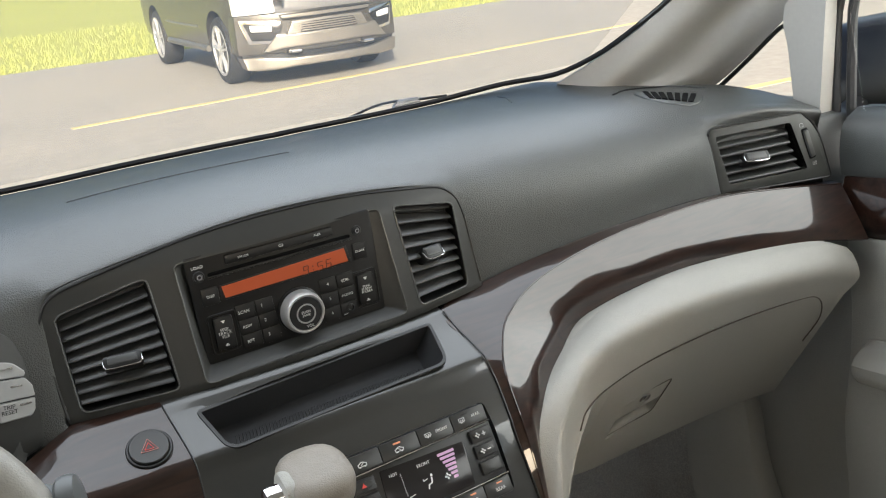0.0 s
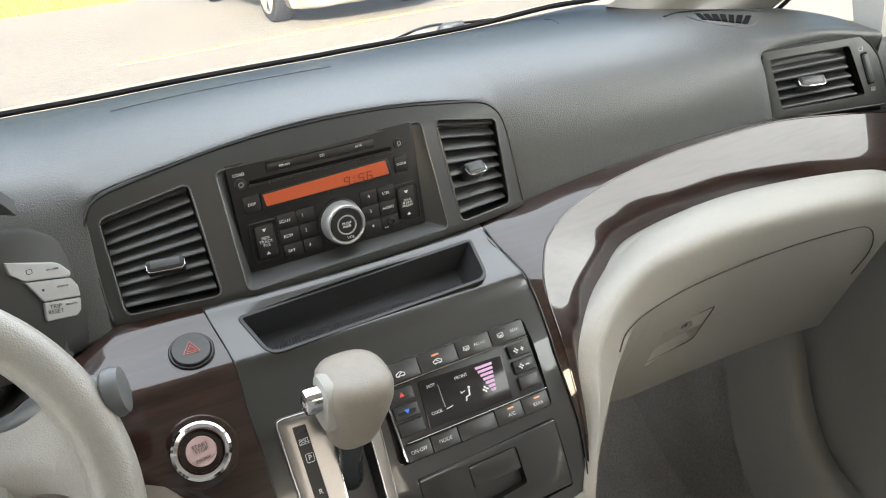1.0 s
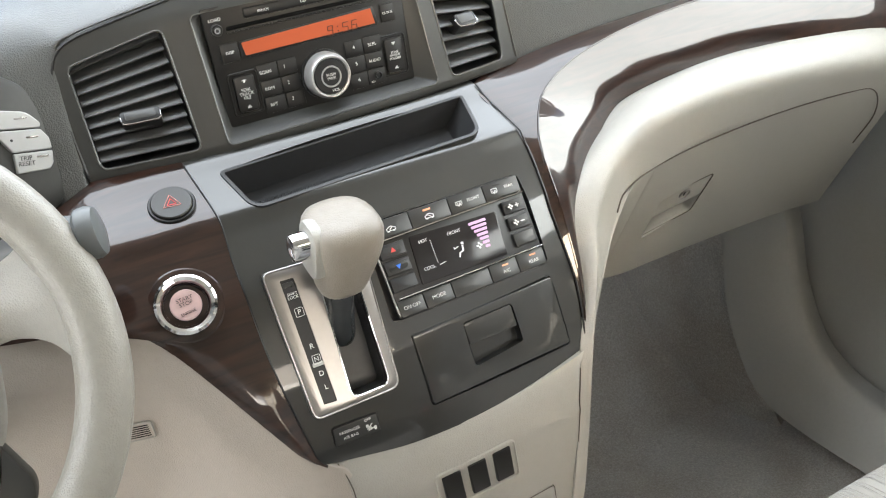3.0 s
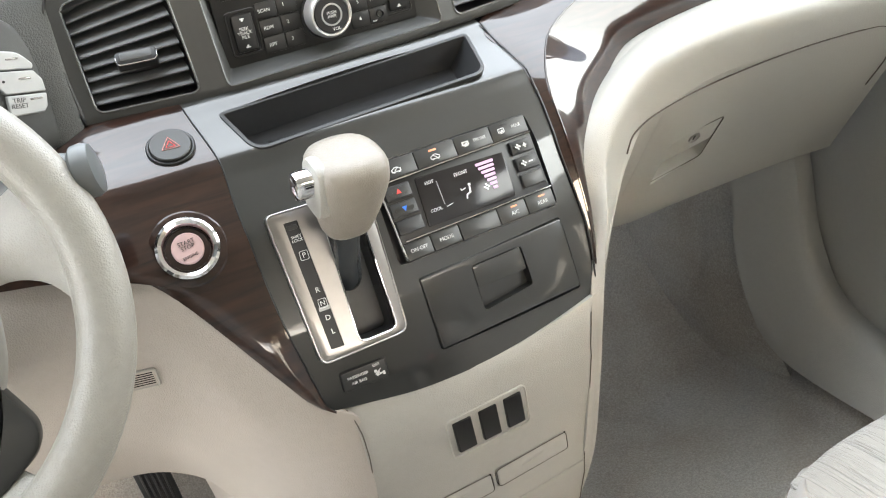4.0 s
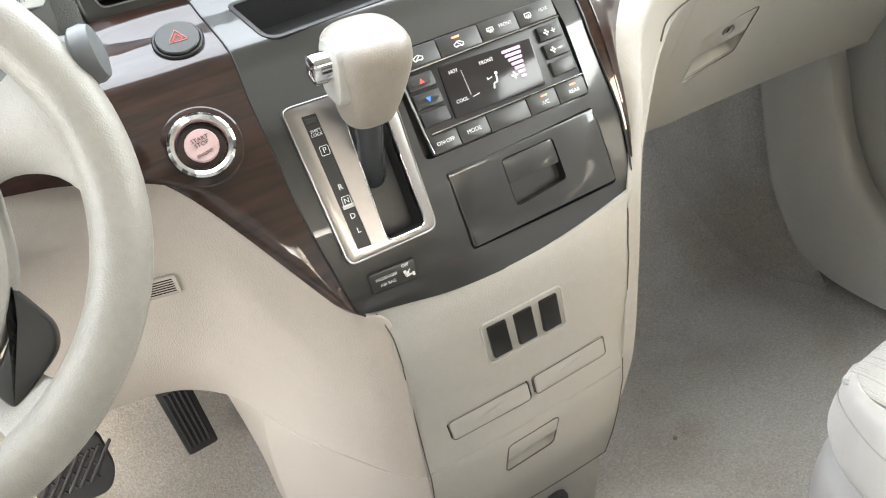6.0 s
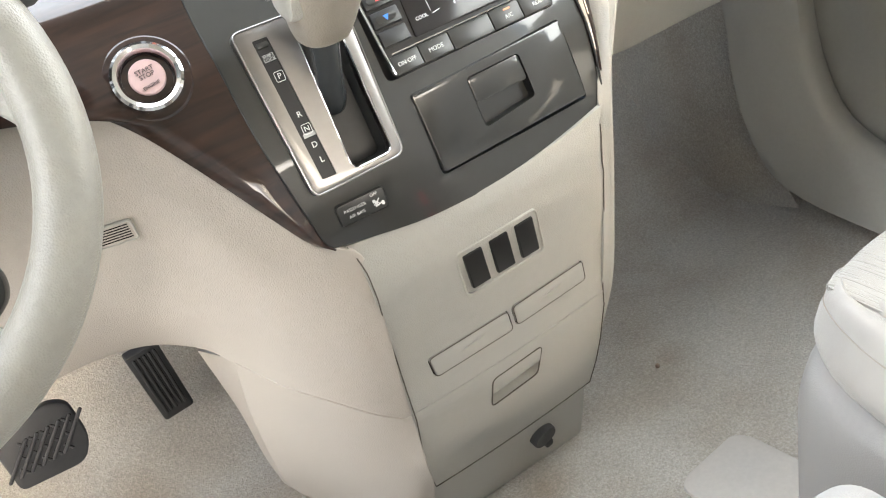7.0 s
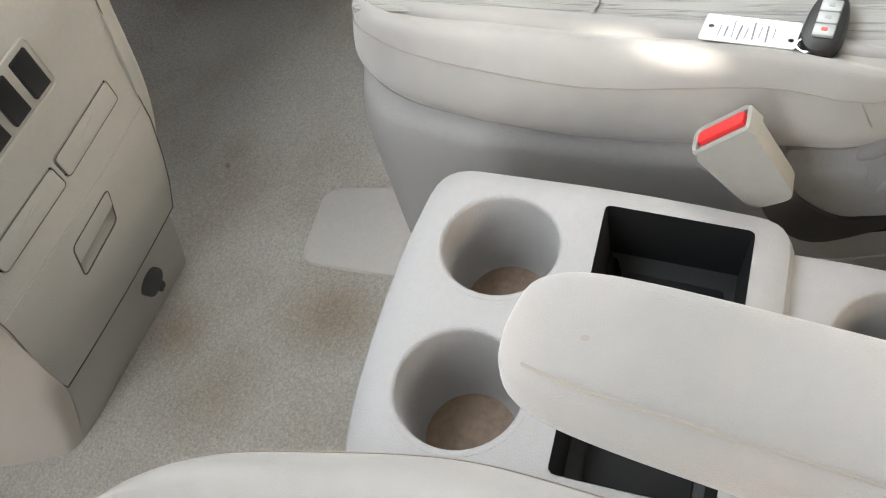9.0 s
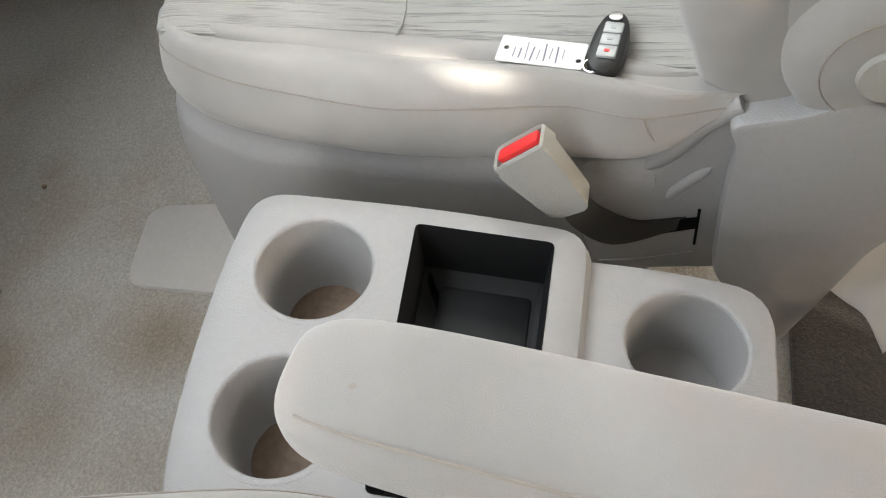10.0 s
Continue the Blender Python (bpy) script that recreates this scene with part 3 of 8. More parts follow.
PAD_TOP_NEAR = [(-0.8, 0.78, 0.945), (-0.5, 0.8, 0.955), (-0.28, 0.8, 0.945), (-0.23, 0.8, 0.942), (-0.205, 0.8, 0.943), (-0.134, 0.8, 0.948), (-0.02, 0.8, 0.954), (0.1, 0.8, 0.956), (0.2, 0.8, 0.954), (0.228, 0.8, 0.953), (0.3, 0.8, 0.951), (0.45, 0.8, 0.946), (0.6, 0.8, 0.94), (0.626, 0.80, 0.939), (0.65, 0.80, 0.938), (0.72, 0.79, 0.934), (0.8, 0.76, 0.925)]
PAD_SHOULDER = [(-0.8, 0.7, 0.91), (-0.5, 0.7, 0.93), (-0.27, 0.72, 0.92), (-0.225, 0.725, 0.918), (-0.205, 0.735, 0.922), (-0.134, 0.735, 0.934), (-0.02, 0.735, 0.945), (0.1, 0.735, 0.945), (0.2, 0.735, 0.936), (0.228, 0.735, 0.932), (0.3, 0.735, 0.925), (0.45, 0.735, 0.918), (0.6, 0.742, 0.918), (0.626, 0.742, 0.9185), (0.65, 0.742, 0.919), (0.72, 0.725, 0.919), (0.8, 0.695, 0.908)]
PAD_LIP = [(-0.8, 0.68, 0.85), (-0.5, 0.68, 0.88), (-0.26, 0.695, 0.88), (-0.2205, 0.701, 0.889), (-0.205, 0.7, 0.898), (-0.134, 0.689, 0.914), (-0.02, 0.684, 0.929), (0.1, 0.688, 0.927), (0.2, 0.702, 0.911), (0.228, 0.705, 0.895), (0.3, 0.706, 0.88), (0.45, 0.707, 0.87), (0.6, 0.712, 0.885), (0.632, 0.7180, 0.894), (0.652, 0.7150, 0.9035), (0.72, 0.692, 0.907), (0.8, 0.668, 0.893)]
PAD_EDGE = [(-0.8, 0.68, 0.76), (-0.5, 0.69, 0.76), (-0.25, 0.685, 0.768), (-0.2190, 0.684, 0.768), (-0.205, 0.712, 0.885), (-0.134, 0.702, 0.902), (-0.02, 0.698, 0.916), (0.1, 0.702, 0.914), (0.2, 0.715, 0.9), (0.228, 0.706, 0.785), (0.3, 0.704, 0.797), (0.45, 0.705, 0.806), (0.605, 0.708, 0.808), (0.642, 0.7085, 0.808), (0.658, 0.752, 0.806), (0.72, 0.757, 0.8), (0.8, 0.745, 0.8)]
PAD = [list(r) for r in zip(PAD_FOOT, PAD_TOP_AHEAD, PAD_TOP_NEAR, PAD_SHOULDER, PAD_LIP, PAD_EDGE)]
pad_rows = [cr_even(r, 9) for r in PAD]
pad_grid = np.stack([cr_even([r[j] for r in pad_rows], 8) for j in range(len(pad_rows[0]))], 1)
part("dash_pad", solid(pad_grid, 0.03, (0, 0.3, -1)), DASH, dashboard, "charcoal grained soft dash pad")

# trim bezel round the radio and the centre vents
ARCH = [(-0.2185, 0.855), (-0.217, 0.873), (-0.209, 0.887), (-0.192, 0.896), (-0.134, 0.909), (-0.081, 0.918), (-0.026, 0.923), (0.032, 0.9245), (0.093, 0.922), (0.161, 0.914), (0.199, 0.907), (0.217, 0.893), (0.2245, 0.872), (0.226, 0.855)]


def xz(curve, n):
    return cr([(x, z, 0) for x, z in curve], n)[:, :2]


def bezel_sheet(nu=90, nv=22):
    top = xz(ARCH, nu)
    low = np.stack([np.linspace(-0.212, 0.231, nu), np.linspace(0.777, 0.790, nu)], 1)
    g = np.zeros((nu, nv, 3))
    for i in range(nu):
        for j in range(nv):
            t = j / (nv - 1)
            x, z = low[i] * (1 - t) + top[i] * t
            g[i, j] = x, stack_y(x, max(z, 0.786)) - 0.004, z
    return g


def vent_outline(pts, r=0.007):
    return round_poly(pts, r, 4)


def through_face(outline_xz, near=0.10, far=0.12):
    """A cutter: an outline in (x, z) driven straight ahead through the face."""
    m = Matrix(((1, 0, 0, 0), (0, 0, -1, 0.68), (0, 1, 0, 0), (0, 0, 0, 1)))
    return prism(outline_xz, near, -far, 0, m)


VENT_L = [(-0.203, 0.786), (-0.119, 0.786), (-0.126, 0.892), (-0.206, 0.874)]
VENT_R = [(0.143, 0.794), (0.212, 0.796), (0.211, 0.889), (0.132, 0.903)]
RADIO_HOLE = [(-0.095, 0.784), (0.124, 0.792), (0.1135, 0.905), (-0.100, 0.898)]
bezel_bm = solid(bezel_sheet(), 0.028, (0, 1, 0), roll=0.004)
bezel_bm = carve(bezel_bm, [through_face(vent_outline(VENT_L)), through_face(vent_outline(VENT_R)), through_face(round_poly(RADIO_HOLE, 0.006, 3))])
part("trim_bezel", bezel_bm, BEZEL, dashboard, "satin dark grey trim bezel")
ARCH_LINE = [(-0.2140, 0.779), (-0.2165, 0.810)] + ARCH + [(0.2285, 0.825), (0.2315, 0.794)]
part("bezel_joint", tube([(x * 1.004, stack_y(x, max(z, 0.786)) - 0.0034, z + (0.0010 if z > 0.88 else 0.0)) for x, z in xz(ARCH_LINE, 110)], 0.0015, 6), BLACK, dashboard, "dark joint round the bezel")

# wooden trim
LEFT_EDGE = [(-0.139, 0.777), (-0.131, 0.735), (-0.133, 0.70), (-0.130, 0.615), (-0.116, 0.535), (-0.109, 0.524)]
WOOD_LOW = [(-0.36, 0.695), (-0.28, 0.690), (-0.231, 0.679), (-0.205, 0.657), (-0.176, 0.616), (-0.146, 0.568), (-0.126, 0.537), (-0.112, 0.526)]


def left_wood():
    right = xz(LEFT_EDGE, 40)
    left = xz([(-0.212, 0.776), (-0.245, 0.763), (-0.30, 0.745), (-0.36, 0.72)], 14)
    low = xz(WOOD_LOW, 26)
    rim = np.vstack([left, low[1:]])
    rim = cr([(a, b, 0) for a, b in rim], 40)[:, :2]
    g = np.zeros((40, 24, 3))
    for i in range(40):
        for j in range(24):
            t = j / 23
            x, z = rim[i] * (1 - t) + right[i] * t
            g[i, j] = x, stack_y(x, z) - 0.002 - 0.004 * math.sin(math.pi * t), z
    return g


part("wood_trim", solid(left_wood(), 0.012, (0, 1, 0.2)), WOOD, dashboard, "glossy dark brown wood veneer trim")
BAND_INNER = [(0.176, 0.53, 0.535), (0.1795, 0.541, 0.59), (0.176, 0.567, 0.665), (0.179, 0.605, 0.722), (0.173, 0.64, 0.752), (0.168, 0.676, 0.78), (0.231, 0.697, 0.789), (0.33, 0.704, 0.8), (0.45, 0.705, 0.809), (0.61, 0.704, 0.812), (0.72, 0.69, 0.805), (0.815, 0.665, 0.796)]
BAND_CREASE = [(0.1775, 0.529, 0.536), (0.184, 0.54, 0.592), (0.185, 0.564, 0.667), (0.192, 0.6, 0.72), (0.208, 0.624, 0.742), (0.2346, 0.6496, 0.7601), (0.2888, 0.6706, 0.7808), (0.3676, 0.6792, 0.7977), (0.4674, 0.685, 0.8077), (0.6124, 0.685, 0.8117), (0.7194, 0.669, 0.8037), (0.8114, 0.6473, 0.7932)]
BAND_UPPER = [(0.1788, 0.5295, 0.5355), (0.1865, 0.5415, 0.5925), (0.1914, 0.5645, 0.6618), (0.2005, 0.5968, 0.7099), (0.2211, 0.6206, 0.7324), (0.2581, 0.6497, 0.751), (0.3121, 0.6674, 0.7694), (0.387, 0.6736, 0.7842), (0.4814, 0.6764, 0.7925), (0.6179, 0.6724, 0.7947), (0.7196, 0.6543, 0.787), (0.8049, 0.6321, 0.7764)]
BAND_MIDDLE = [(0.18, 0.53, 0.535), (0.189, 0.543, 0.593), (0.1979, 0.565, 0.6565), (0.2092, 0.5938, 0.6997), (0.235, 0.6181, 0.7222), (0.283, 0.6508, 0.7413), (0.3366, 0.6648, 0.7574), (0.4073, 0.6684, 0.7703), (0.4966, 0.6688, 0.7769), (0.6246, 0.6607, 0.7774), (0.7207, 0.6404, 0.7702), (0.7991, 0.6178, 0.7595)]
BAND_LOWER = [(0.181, 0.531, 0.534), (0.191, 0.5455, 0.5925), (0.2009, 0.5672, 0.6519), (0.2183, 0.5913, 0.6893), (0.2506, 0.6175, 0.7111), (0.3103, 0.6538, 0.7306), (0.3629, 0.6633, 0.7447), (0.4291, 0.6643, 0.7556), (0.5138, 0.6629, 0.7605), (0.633, 0.6506, 0.7592), (0.7235, 0.628, 0.7528), (0.7949, 0.6047, 0.7421)]
BAND_OUTER = [(0.182, 0.532, 0.533), (0.193, 0.548, 0.592), (0.2039, 0.5694, 0.6473), (0.2287, 0.5907, 0.6779), (0.2718, 0.6241, 0.6968), (0.3446, 0.6645, 0.7166), (0.3936, 0.666, 0.73), (0.4548, 0.6636, 0.7394), (0.5358, 0.6611, 0.7423), (0.6457, 0.6441, 0.7396), (0.73, 0.6189, 0.7339), (0.7939, 0.5945, 0.7235)]
band = part("wood_trim", solid(loft([list(r) for r in zip(BAND_CREASE, BAND_UPPER, BAND_MIDDLE, BAND_LOWER, BAND_OUTER)], 120, 17), 0.012, (0, 1, -0.3)), WOOD, dashboard, "glossy dark brown wood veneer band")
part("wood_strip", solid(loft([list(r) for r in zip(BAND_INNER, BAND_CREASE)], 110, 5), 0.010, (0, 1, -0.5)), WOOD, band, "upper strip of the veneer")
part("wood_edge", tube(cr(BAND_CREASE, 110), 0.0011, 8), WOOD, band)

# centre panel in dark paint
RIGHT_EDGE = [(0.1665, 0.780), (0.178, 0.725), (0.1735, 0.669), (0.1775, 0.59), (0.174, 0.54), (0.172, 0.533)]
PANEL_LOW = [(-0.110, 0.5245), (-0.078, 0.519), (-0.03, 0.512), (0.028, 0.510), (0.092, 0.510), (0.150, 0.516), (0.172, 0.531)]


def panel_sheet(nu=60, nv=70):
    left, right, low = xz(LEFT_EDGE, nv), xz(RIGHT_EDGE, nv), xz(PANEL_LOW, nu)
    g = np.zeros((nu, nv, 3))
    zs = np.linspace(0.779, 0, nv)
    for i in range(nu):
        s = i / (nu - 1)
        for j in range(nv):
            t = j / (nv - 1)
            ztop = 0.777 + 0.005 * s
            zb = np.interp(low[0, 0] + s * (low[-1, 0] - low[0, 0]), low[:, 0], low[:, 1])
            z = ztop + (zb - ztop) * t
            xl = np.interp(-z, -left[:, 1], left[:, 0])
            xr = np.interp(-z, -right[:, 1], right[:, 0])
            x = xl + (xr - xl) * s
            g[i, j] = x, stack_y(x, z), z
    return g


def cut_on(fr, outline, depth=0.06, above=0.03):
    return prism(outline, above, -depth, 0, fr)


centre_stack = thing("centre_stack", (0.03, 0.56, 0.52), "dark metallic centre stack panel below the radio", "dashboard panel")
tray_fr = basis((0.016, stack_y(0.016, 0.754) - 0.0, 0.754), (1, 0, 0.02), (0, 0.85, 0.53))


def local(fr, pts):
    inv = fr.inverted()
    return [tuple((inv @ Vector((x, stack_y(x, z), z)))[:2]) for x, z in pts]


tray_out = round_poly(local(tray_fr, [(-0.100, 0.7365), (0.134, 0.7425), (0.143, 0.7725), (-0.113, 0.7655)]), [0.014, 0.014, 0.006, 0.006], 5)
CLIM = [(-0.019, 0.6225), (0.154, 0.6225), (0.154, 0.7045), (-0.019, 0.7045)]
CLM_FR = face_frame(0.068, 0.6635, h=0.03)
clim_out = round_poly(local(CLM_FR, CLIM), 0.006, 3)
gate_fr = face_frame(-0.070, 0.628, h=0.04)
HOLE = [(-0.074, 0.575), (-0.039, 0.577), (-0.040, 0.680), (-0.073, 0.683)]
hole_out = round_poly(local(gate_fr, HOLE), 0.008, 4)
DRAWER = [(-0.003, 0.5395), (0.157, 0.540), (0.151, 0.612), (-0.0065, 0.6075)]
drawer_fr = face_frame(0.075, 0.575, h=0.03)
drawer_out = round_poly(local(drawer_fr, DRAWER), 0.004, 3)
panel_bm = carve(solid(panel_sheet(), 0.016, (0, 1, 0.25)), [cut_on(tray_fr, tray_out), cut_on(CLM_FR, clim_out), cut_on(gate_fr, hole_out), cut_on(drawer_fr, drawer_out)])
part("panel", panel_bm, PANEL, centre_stack, "dark metallic painted panel")

# beige brow, leg and glovebox
BROW_RIM = [(0.15, 0.7, 0.02), (0.155, 0.64, 0.13), (0.155, 0.556, 0.315), (0.158, 0.533, 0.42), (0.165, 0.525, 0.52), (0.1905, 0.548, 0.592), (0.2014, 0.5694, 0.6473), (0.2287, 0.5907, 0.6779), (0.2718, 0.6241, 0.6968), (0.3446, 0.6645, 0.7166), (0.3936, 0.666, 0.73), (0.4548, 0.6636, 0.7394), (0.5358, 0.6611, 0.7423), (0.6457, 0.6441, 0.7396), (0.724, 0.6205, 0.7343), (0.7640, 0.6080, 0.7180)]
BROW_BULGE = [(0.166, 0.7, 0.02), (0.17, 0.642, 0.13), (0.17, 0.557, 0.312), (0.172, 0.533, 0.42), (0.178, 0.522, 0.52), (0.204, 0.538, 0.6), (0.226, 0.562, 0.645), (0.25, 0.574, 0.675), (0.278, 0.585, 0.698), (0.318, 0.592, 0.72), (0.362, 0.594, 0.728), (0.42, 0.596, 0.733), (0.497, 0.596, 0.733), (0.62, 0.592, 0.725), (0.724, 0.584, 0.712), (0.768, 0.590, 0.692)]
BROW_UNDER = [(0.184, 0.72, 0.02), (0.187, 0.67, 0.13), (0.188, 0.59, 0.31), (0.188, 0.565, 0.42), (0.193, 0.548, 0.515), (0.226, 0.56, 0.585), (0.258, 0.582, 0.612), (0.285, 0.596, 0.632), (0.31, 0.608, 0.645), (0.35, 0.615, 0.655), (0.39, 0.618, 0.663), (0.44, 0.62, 0.669), (0.51, 0.62, 0.671), (0.62, 0.618, 0.668), (0.722, 0.614, 0.657), (0.766, 0.616, 0.647)]
BROW_DEEP = [(0.19, 0.95, 0.02), (0.19, 0.95, 0.13), (0.192, 0.9, 0.3), (0.194, 0.88, 0.4), (0.205, 0.86, 0.47), (0.25, 0.85, 0.45), (0.29, 0.84, 0.44), (0.33, 0.83, 0.435), (0.36, 0.82, 0.433), (0.4, 0.81, 0.433), (0.44, 0.8, 0.434), (0.49, 0.8, 0.435), (0.55, 0.8, 0.436), (0.65, 0.8, 0.436), (0.74, 0.8, 0.434), (0.815, 0.78, 0.44)]
ROUNDING = [min(max((i - 5) / 4, 0), 1) for i in range(len(BROW_RIM))]
BROW_TOP = [tuple(0.5 * (p + q) + d * k for p, q, d in zip(a, b, (0, 0, 0.003))) for a, b, k in zip(BROW_RIM, BROW_BULGE, ROUNDING)]
BROW_NOSE = [(x, y + 0.002 * k, z - 0.014 * k) for (x, y, z), k in zip(BROW_BULGE, ROUNDING)]
BROW = [list(r) for r in zip(BROW_RIM, BROW_TOP, BROW_NOSE, BROW_UNDER, BROW_DEEP)]
part("brow", solid(loft([r[:4] for r in BROW], 90, 22), 0.03, (0.1, 1, -0.1)), GREIGE, dashboard, "padded beige lower dash brow")
part("side_panel", solid(loft([r[3:] for r in BROW[:10]], 40, 14), 0.004, (1, 0.3, 0)), GREIGE, dashboard, "beige console side panel")
glovebox = thing("glovebox", (0.6, 0.72, 0.44), "beige glovebox with a closed padded door", "glovebox")
LAT = basis((0.462, 0.7115, 0.5582), (1, -0.03, 0.02), (0, -0.18, 0.235))
latch_o = round_poly([(-0.0373, -0.0587), (0.0383, -0.0340), (0.0391, 0.0442), (-0.0428, 0.0289)], 0.006, 4)
part("door", carve(solid(loft([r[3:] for r in BROW[9:]], 50, 14), 0.025, (0, 1, 0.3), roll=0.002), [prism(latch_o, 0.04, -0.040, 0, LAT)]), GREIGE, glovebox, "smooth beige glovebox door")

# lower console
lower_console = thing("lower_console", (0.04, 0.7, 0.0), "beige lower centre console under the gear lever", "console")
FRONT_L = [(-0.1005, 0.5205), (-0.0970, 0.510), (-0.0930, 0.49), (-0.0895, 0.428), (-0.085, 0.365), (-0.0815, 0.288), (-0.077, 0.21), (-0.0635, 0.147)]
FRONT_R = [(0.170, 0.528), (0.162, 0.515), (0.156, 0.475), (0.160, 0.394), (0.156, 0.318), (0.158, 0.24), (0.161, 0.152)]


def front_sheet(nu=40, nv=60):
    l, r = xz(FRONT_L, nv), xz(FRONT_R, nv)
    g = np.zeros((nu, nv, 3))
    for i in range(nu):
        s = i / (nu - 1)
        for j in range(nv):
            x, z = l[j] * (1 - s) + r[j] * s
            if j < 6:
                z = z - (1 - j / 6) * 0.013 * math.sin(math.pi * s)
            g[i, j] = x, front_y(x, z) - 0.002 * math.sin(math.pi * min(j / 8, 1)), z
    return g


PUL = face_frame(0.038, 0.275, front_y, h=0.03)
pull_o = round_poly([(-0.032, -0.026), (0.028, -0.018), (0.032, 0.026), (-0.030, 0.020)], 0.007, 4)
FLAPS = [(face_frame(x, z, front_y, h=0.02), w) for x, z, w in ((-0.0075, 0.3540, 0.0895), (0.0872, 0.3595, 0.0885))]
FLAPS = [(fr @ Matrix.Rotation(radians(2.6), 4, "Z"), w) for fr, w in FLAPS]
flap_cuts = [prism(rrect(w + 0.0026, 0.0284, 0.005, 3, skew=-0.1), 0.03, -0.006, 0, fr) for fr, w in FLAPS]
front_bm = carve(solid(front_sheet(), 0.02, (0, 1, 0.1)), [prism(pull_o, 0.03, -0.0135, 0, PUL)] + flap_cuts)
part("front", front_bm, GREIGE, lower_console, "beige console front panel")
FOOT = [
    [(-0.0660, 0.632, 0.149), (-0.0700, 0.668, 0.08), (-0.0760, 0.716, -0.004)],
    [(-0.0620, 0.6265, 0.150), (-0.0630, 0.658, 0.08), (-0.0640, 0.7035, -0.004)],
    [(-0.050, 0.6262, 0.150), (-0.048, 0.6555, 0.08), (-0.045, 0.7005, -0.004)],
    [(0.05, 0.626, 0.152), (0.05, 0.655, 0.08), (0.06, 0.700, -0.004)],
    [(0.161, 0.626, 0.155), (0.168, 0.655, 0.08), (0.185, 0.700, -0.004)],
]
part("foot", solid(loft(FOOT, 16, 10), 0.05, (0, 1, 0)), GREIGE, lower_console, "recessed beige console foot")
KNEE_TOP = [(-0.75, 0.61, 0.7), (-0.45, 0.61, 0.695), (-0.3, 0.6, 0.692), (-0.231, 0.58, 0.68), (-0.205, 0.566, 0.657), (-0.176, 0.548, 0.616), (-0.146, 0.532, 0.568), (-0.126, 0.525, 0.537), (-0.112, 0.5225, 0.525), (-0.094, 0.522, 0.513), (-0.088, 0.523, 0.5)]
KNEE_UPPER = [(-0.75, 0.62, 0.64), (-0.45, 0.61, 0.64), (-0.3, 0.592, 0.64), (-0.232, 0.574, 0.63), (-0.207, 0.566, 0.6), (-0.182, 0.556, 0.55), (-0.155, 0.547, 0.5), (-0.134, 0.540, 0.46), (-0.114, 0.532, 0.44), (-0.0925, 0.527, 0.44), (-0.088, 0.530, 0.42)]
KNEE_LOWER = [(-0.75, 0.64, 0.55), (-0.45, 0.63, 0.55), (-0.305, 0.616, 0.55), (-0.240, 0.606, 0.53), (-0.213, 0.610, 0.485), (-0.190, 0.598, 0.457), (-0.165, 0.572, 0.43), (-0.140, 0.556, 0.405), (-0.114, 0.546, 0.385), (-0.0915, 0.542, 0.375), (-0.0865, 0.544, 0.362)]
KNEE_EDGE = [(-0.75, 0.66, 0.44), (-0.45, 0.662, 0.452), (-0.325, 0.664, 0.459), (-0.262, 0.680, 0.440), (-0.2175, 0.690, 0.405), (-0.1966, 0.6531, 0.3922), (-0.1741, 0.5998, 0.3805), (-0.1453, 0.5698, 0.3604), (-0.1148, 0.5584, 0.3307), (-0.0914, 0.5569, 0.3102), (-0.0835, 0.5574, 0.3071)]
part("knee_panel", solid(loft([list(r) for r in zip(KNEE_TOP, KNEE_UPPER, KNEE_LOWER, KNEE_EDGE)], 90, 40), 0.012, (0.3, 1, 0.1), 0.0015), BEIGE, lower_console, "smooth beige knee panel arching over the pedals")
SIDE = [
    [(-0.1966, 0.6531, 0.3922), (-0.1945, 0.720, 0.278), (-0.182, 0.800, 0.119), (-0.157, 0.893, -0.004)],
    [(-0.1741, 0.5998, 0.3805), (-0.168, 0.655, 0.270), (-0.153, 0.752, 0.125), (-0.138, 0.845, -0.004)],
    [(-0.1453, 0.5698, 0.3604), (-0.139, 0.622, 0.250), (-0.128, 0.708, 0.120), (-0.118, 0.795, -0.004)],
    [(-0.1148, 0.5584, 0.3307), (-0.1115, 0.602, 0.235), (-0.1052, 0.668, 0.120), (-0.100, 0.748, -0.004)],
    [(-0.0914, 0.5569, 0.3102), (-0.088, 0.588, 0.225), (-0.083, 0.640, 0.120), (-0.083, 0.713, -0.004)],
    [(-0.0830, 0.5574, 0.3071), (-0.0775, 0.580, 0.225), (-0.064, 0.624, 0.140), (-0.066, 0.704, -0.004)],
]
side_rows = [[tuple(np.array(p) + np.array((-0.0006, -0.0009, 0.0))) for p in r] for r in SIDE]
part("console_side", solid(loft(side_rows, 60, 40), 0.010, (0.6, 0.8, 0), 0.0015), BEIGE, lower_console, "lower beige side of the console reaching the carpet")


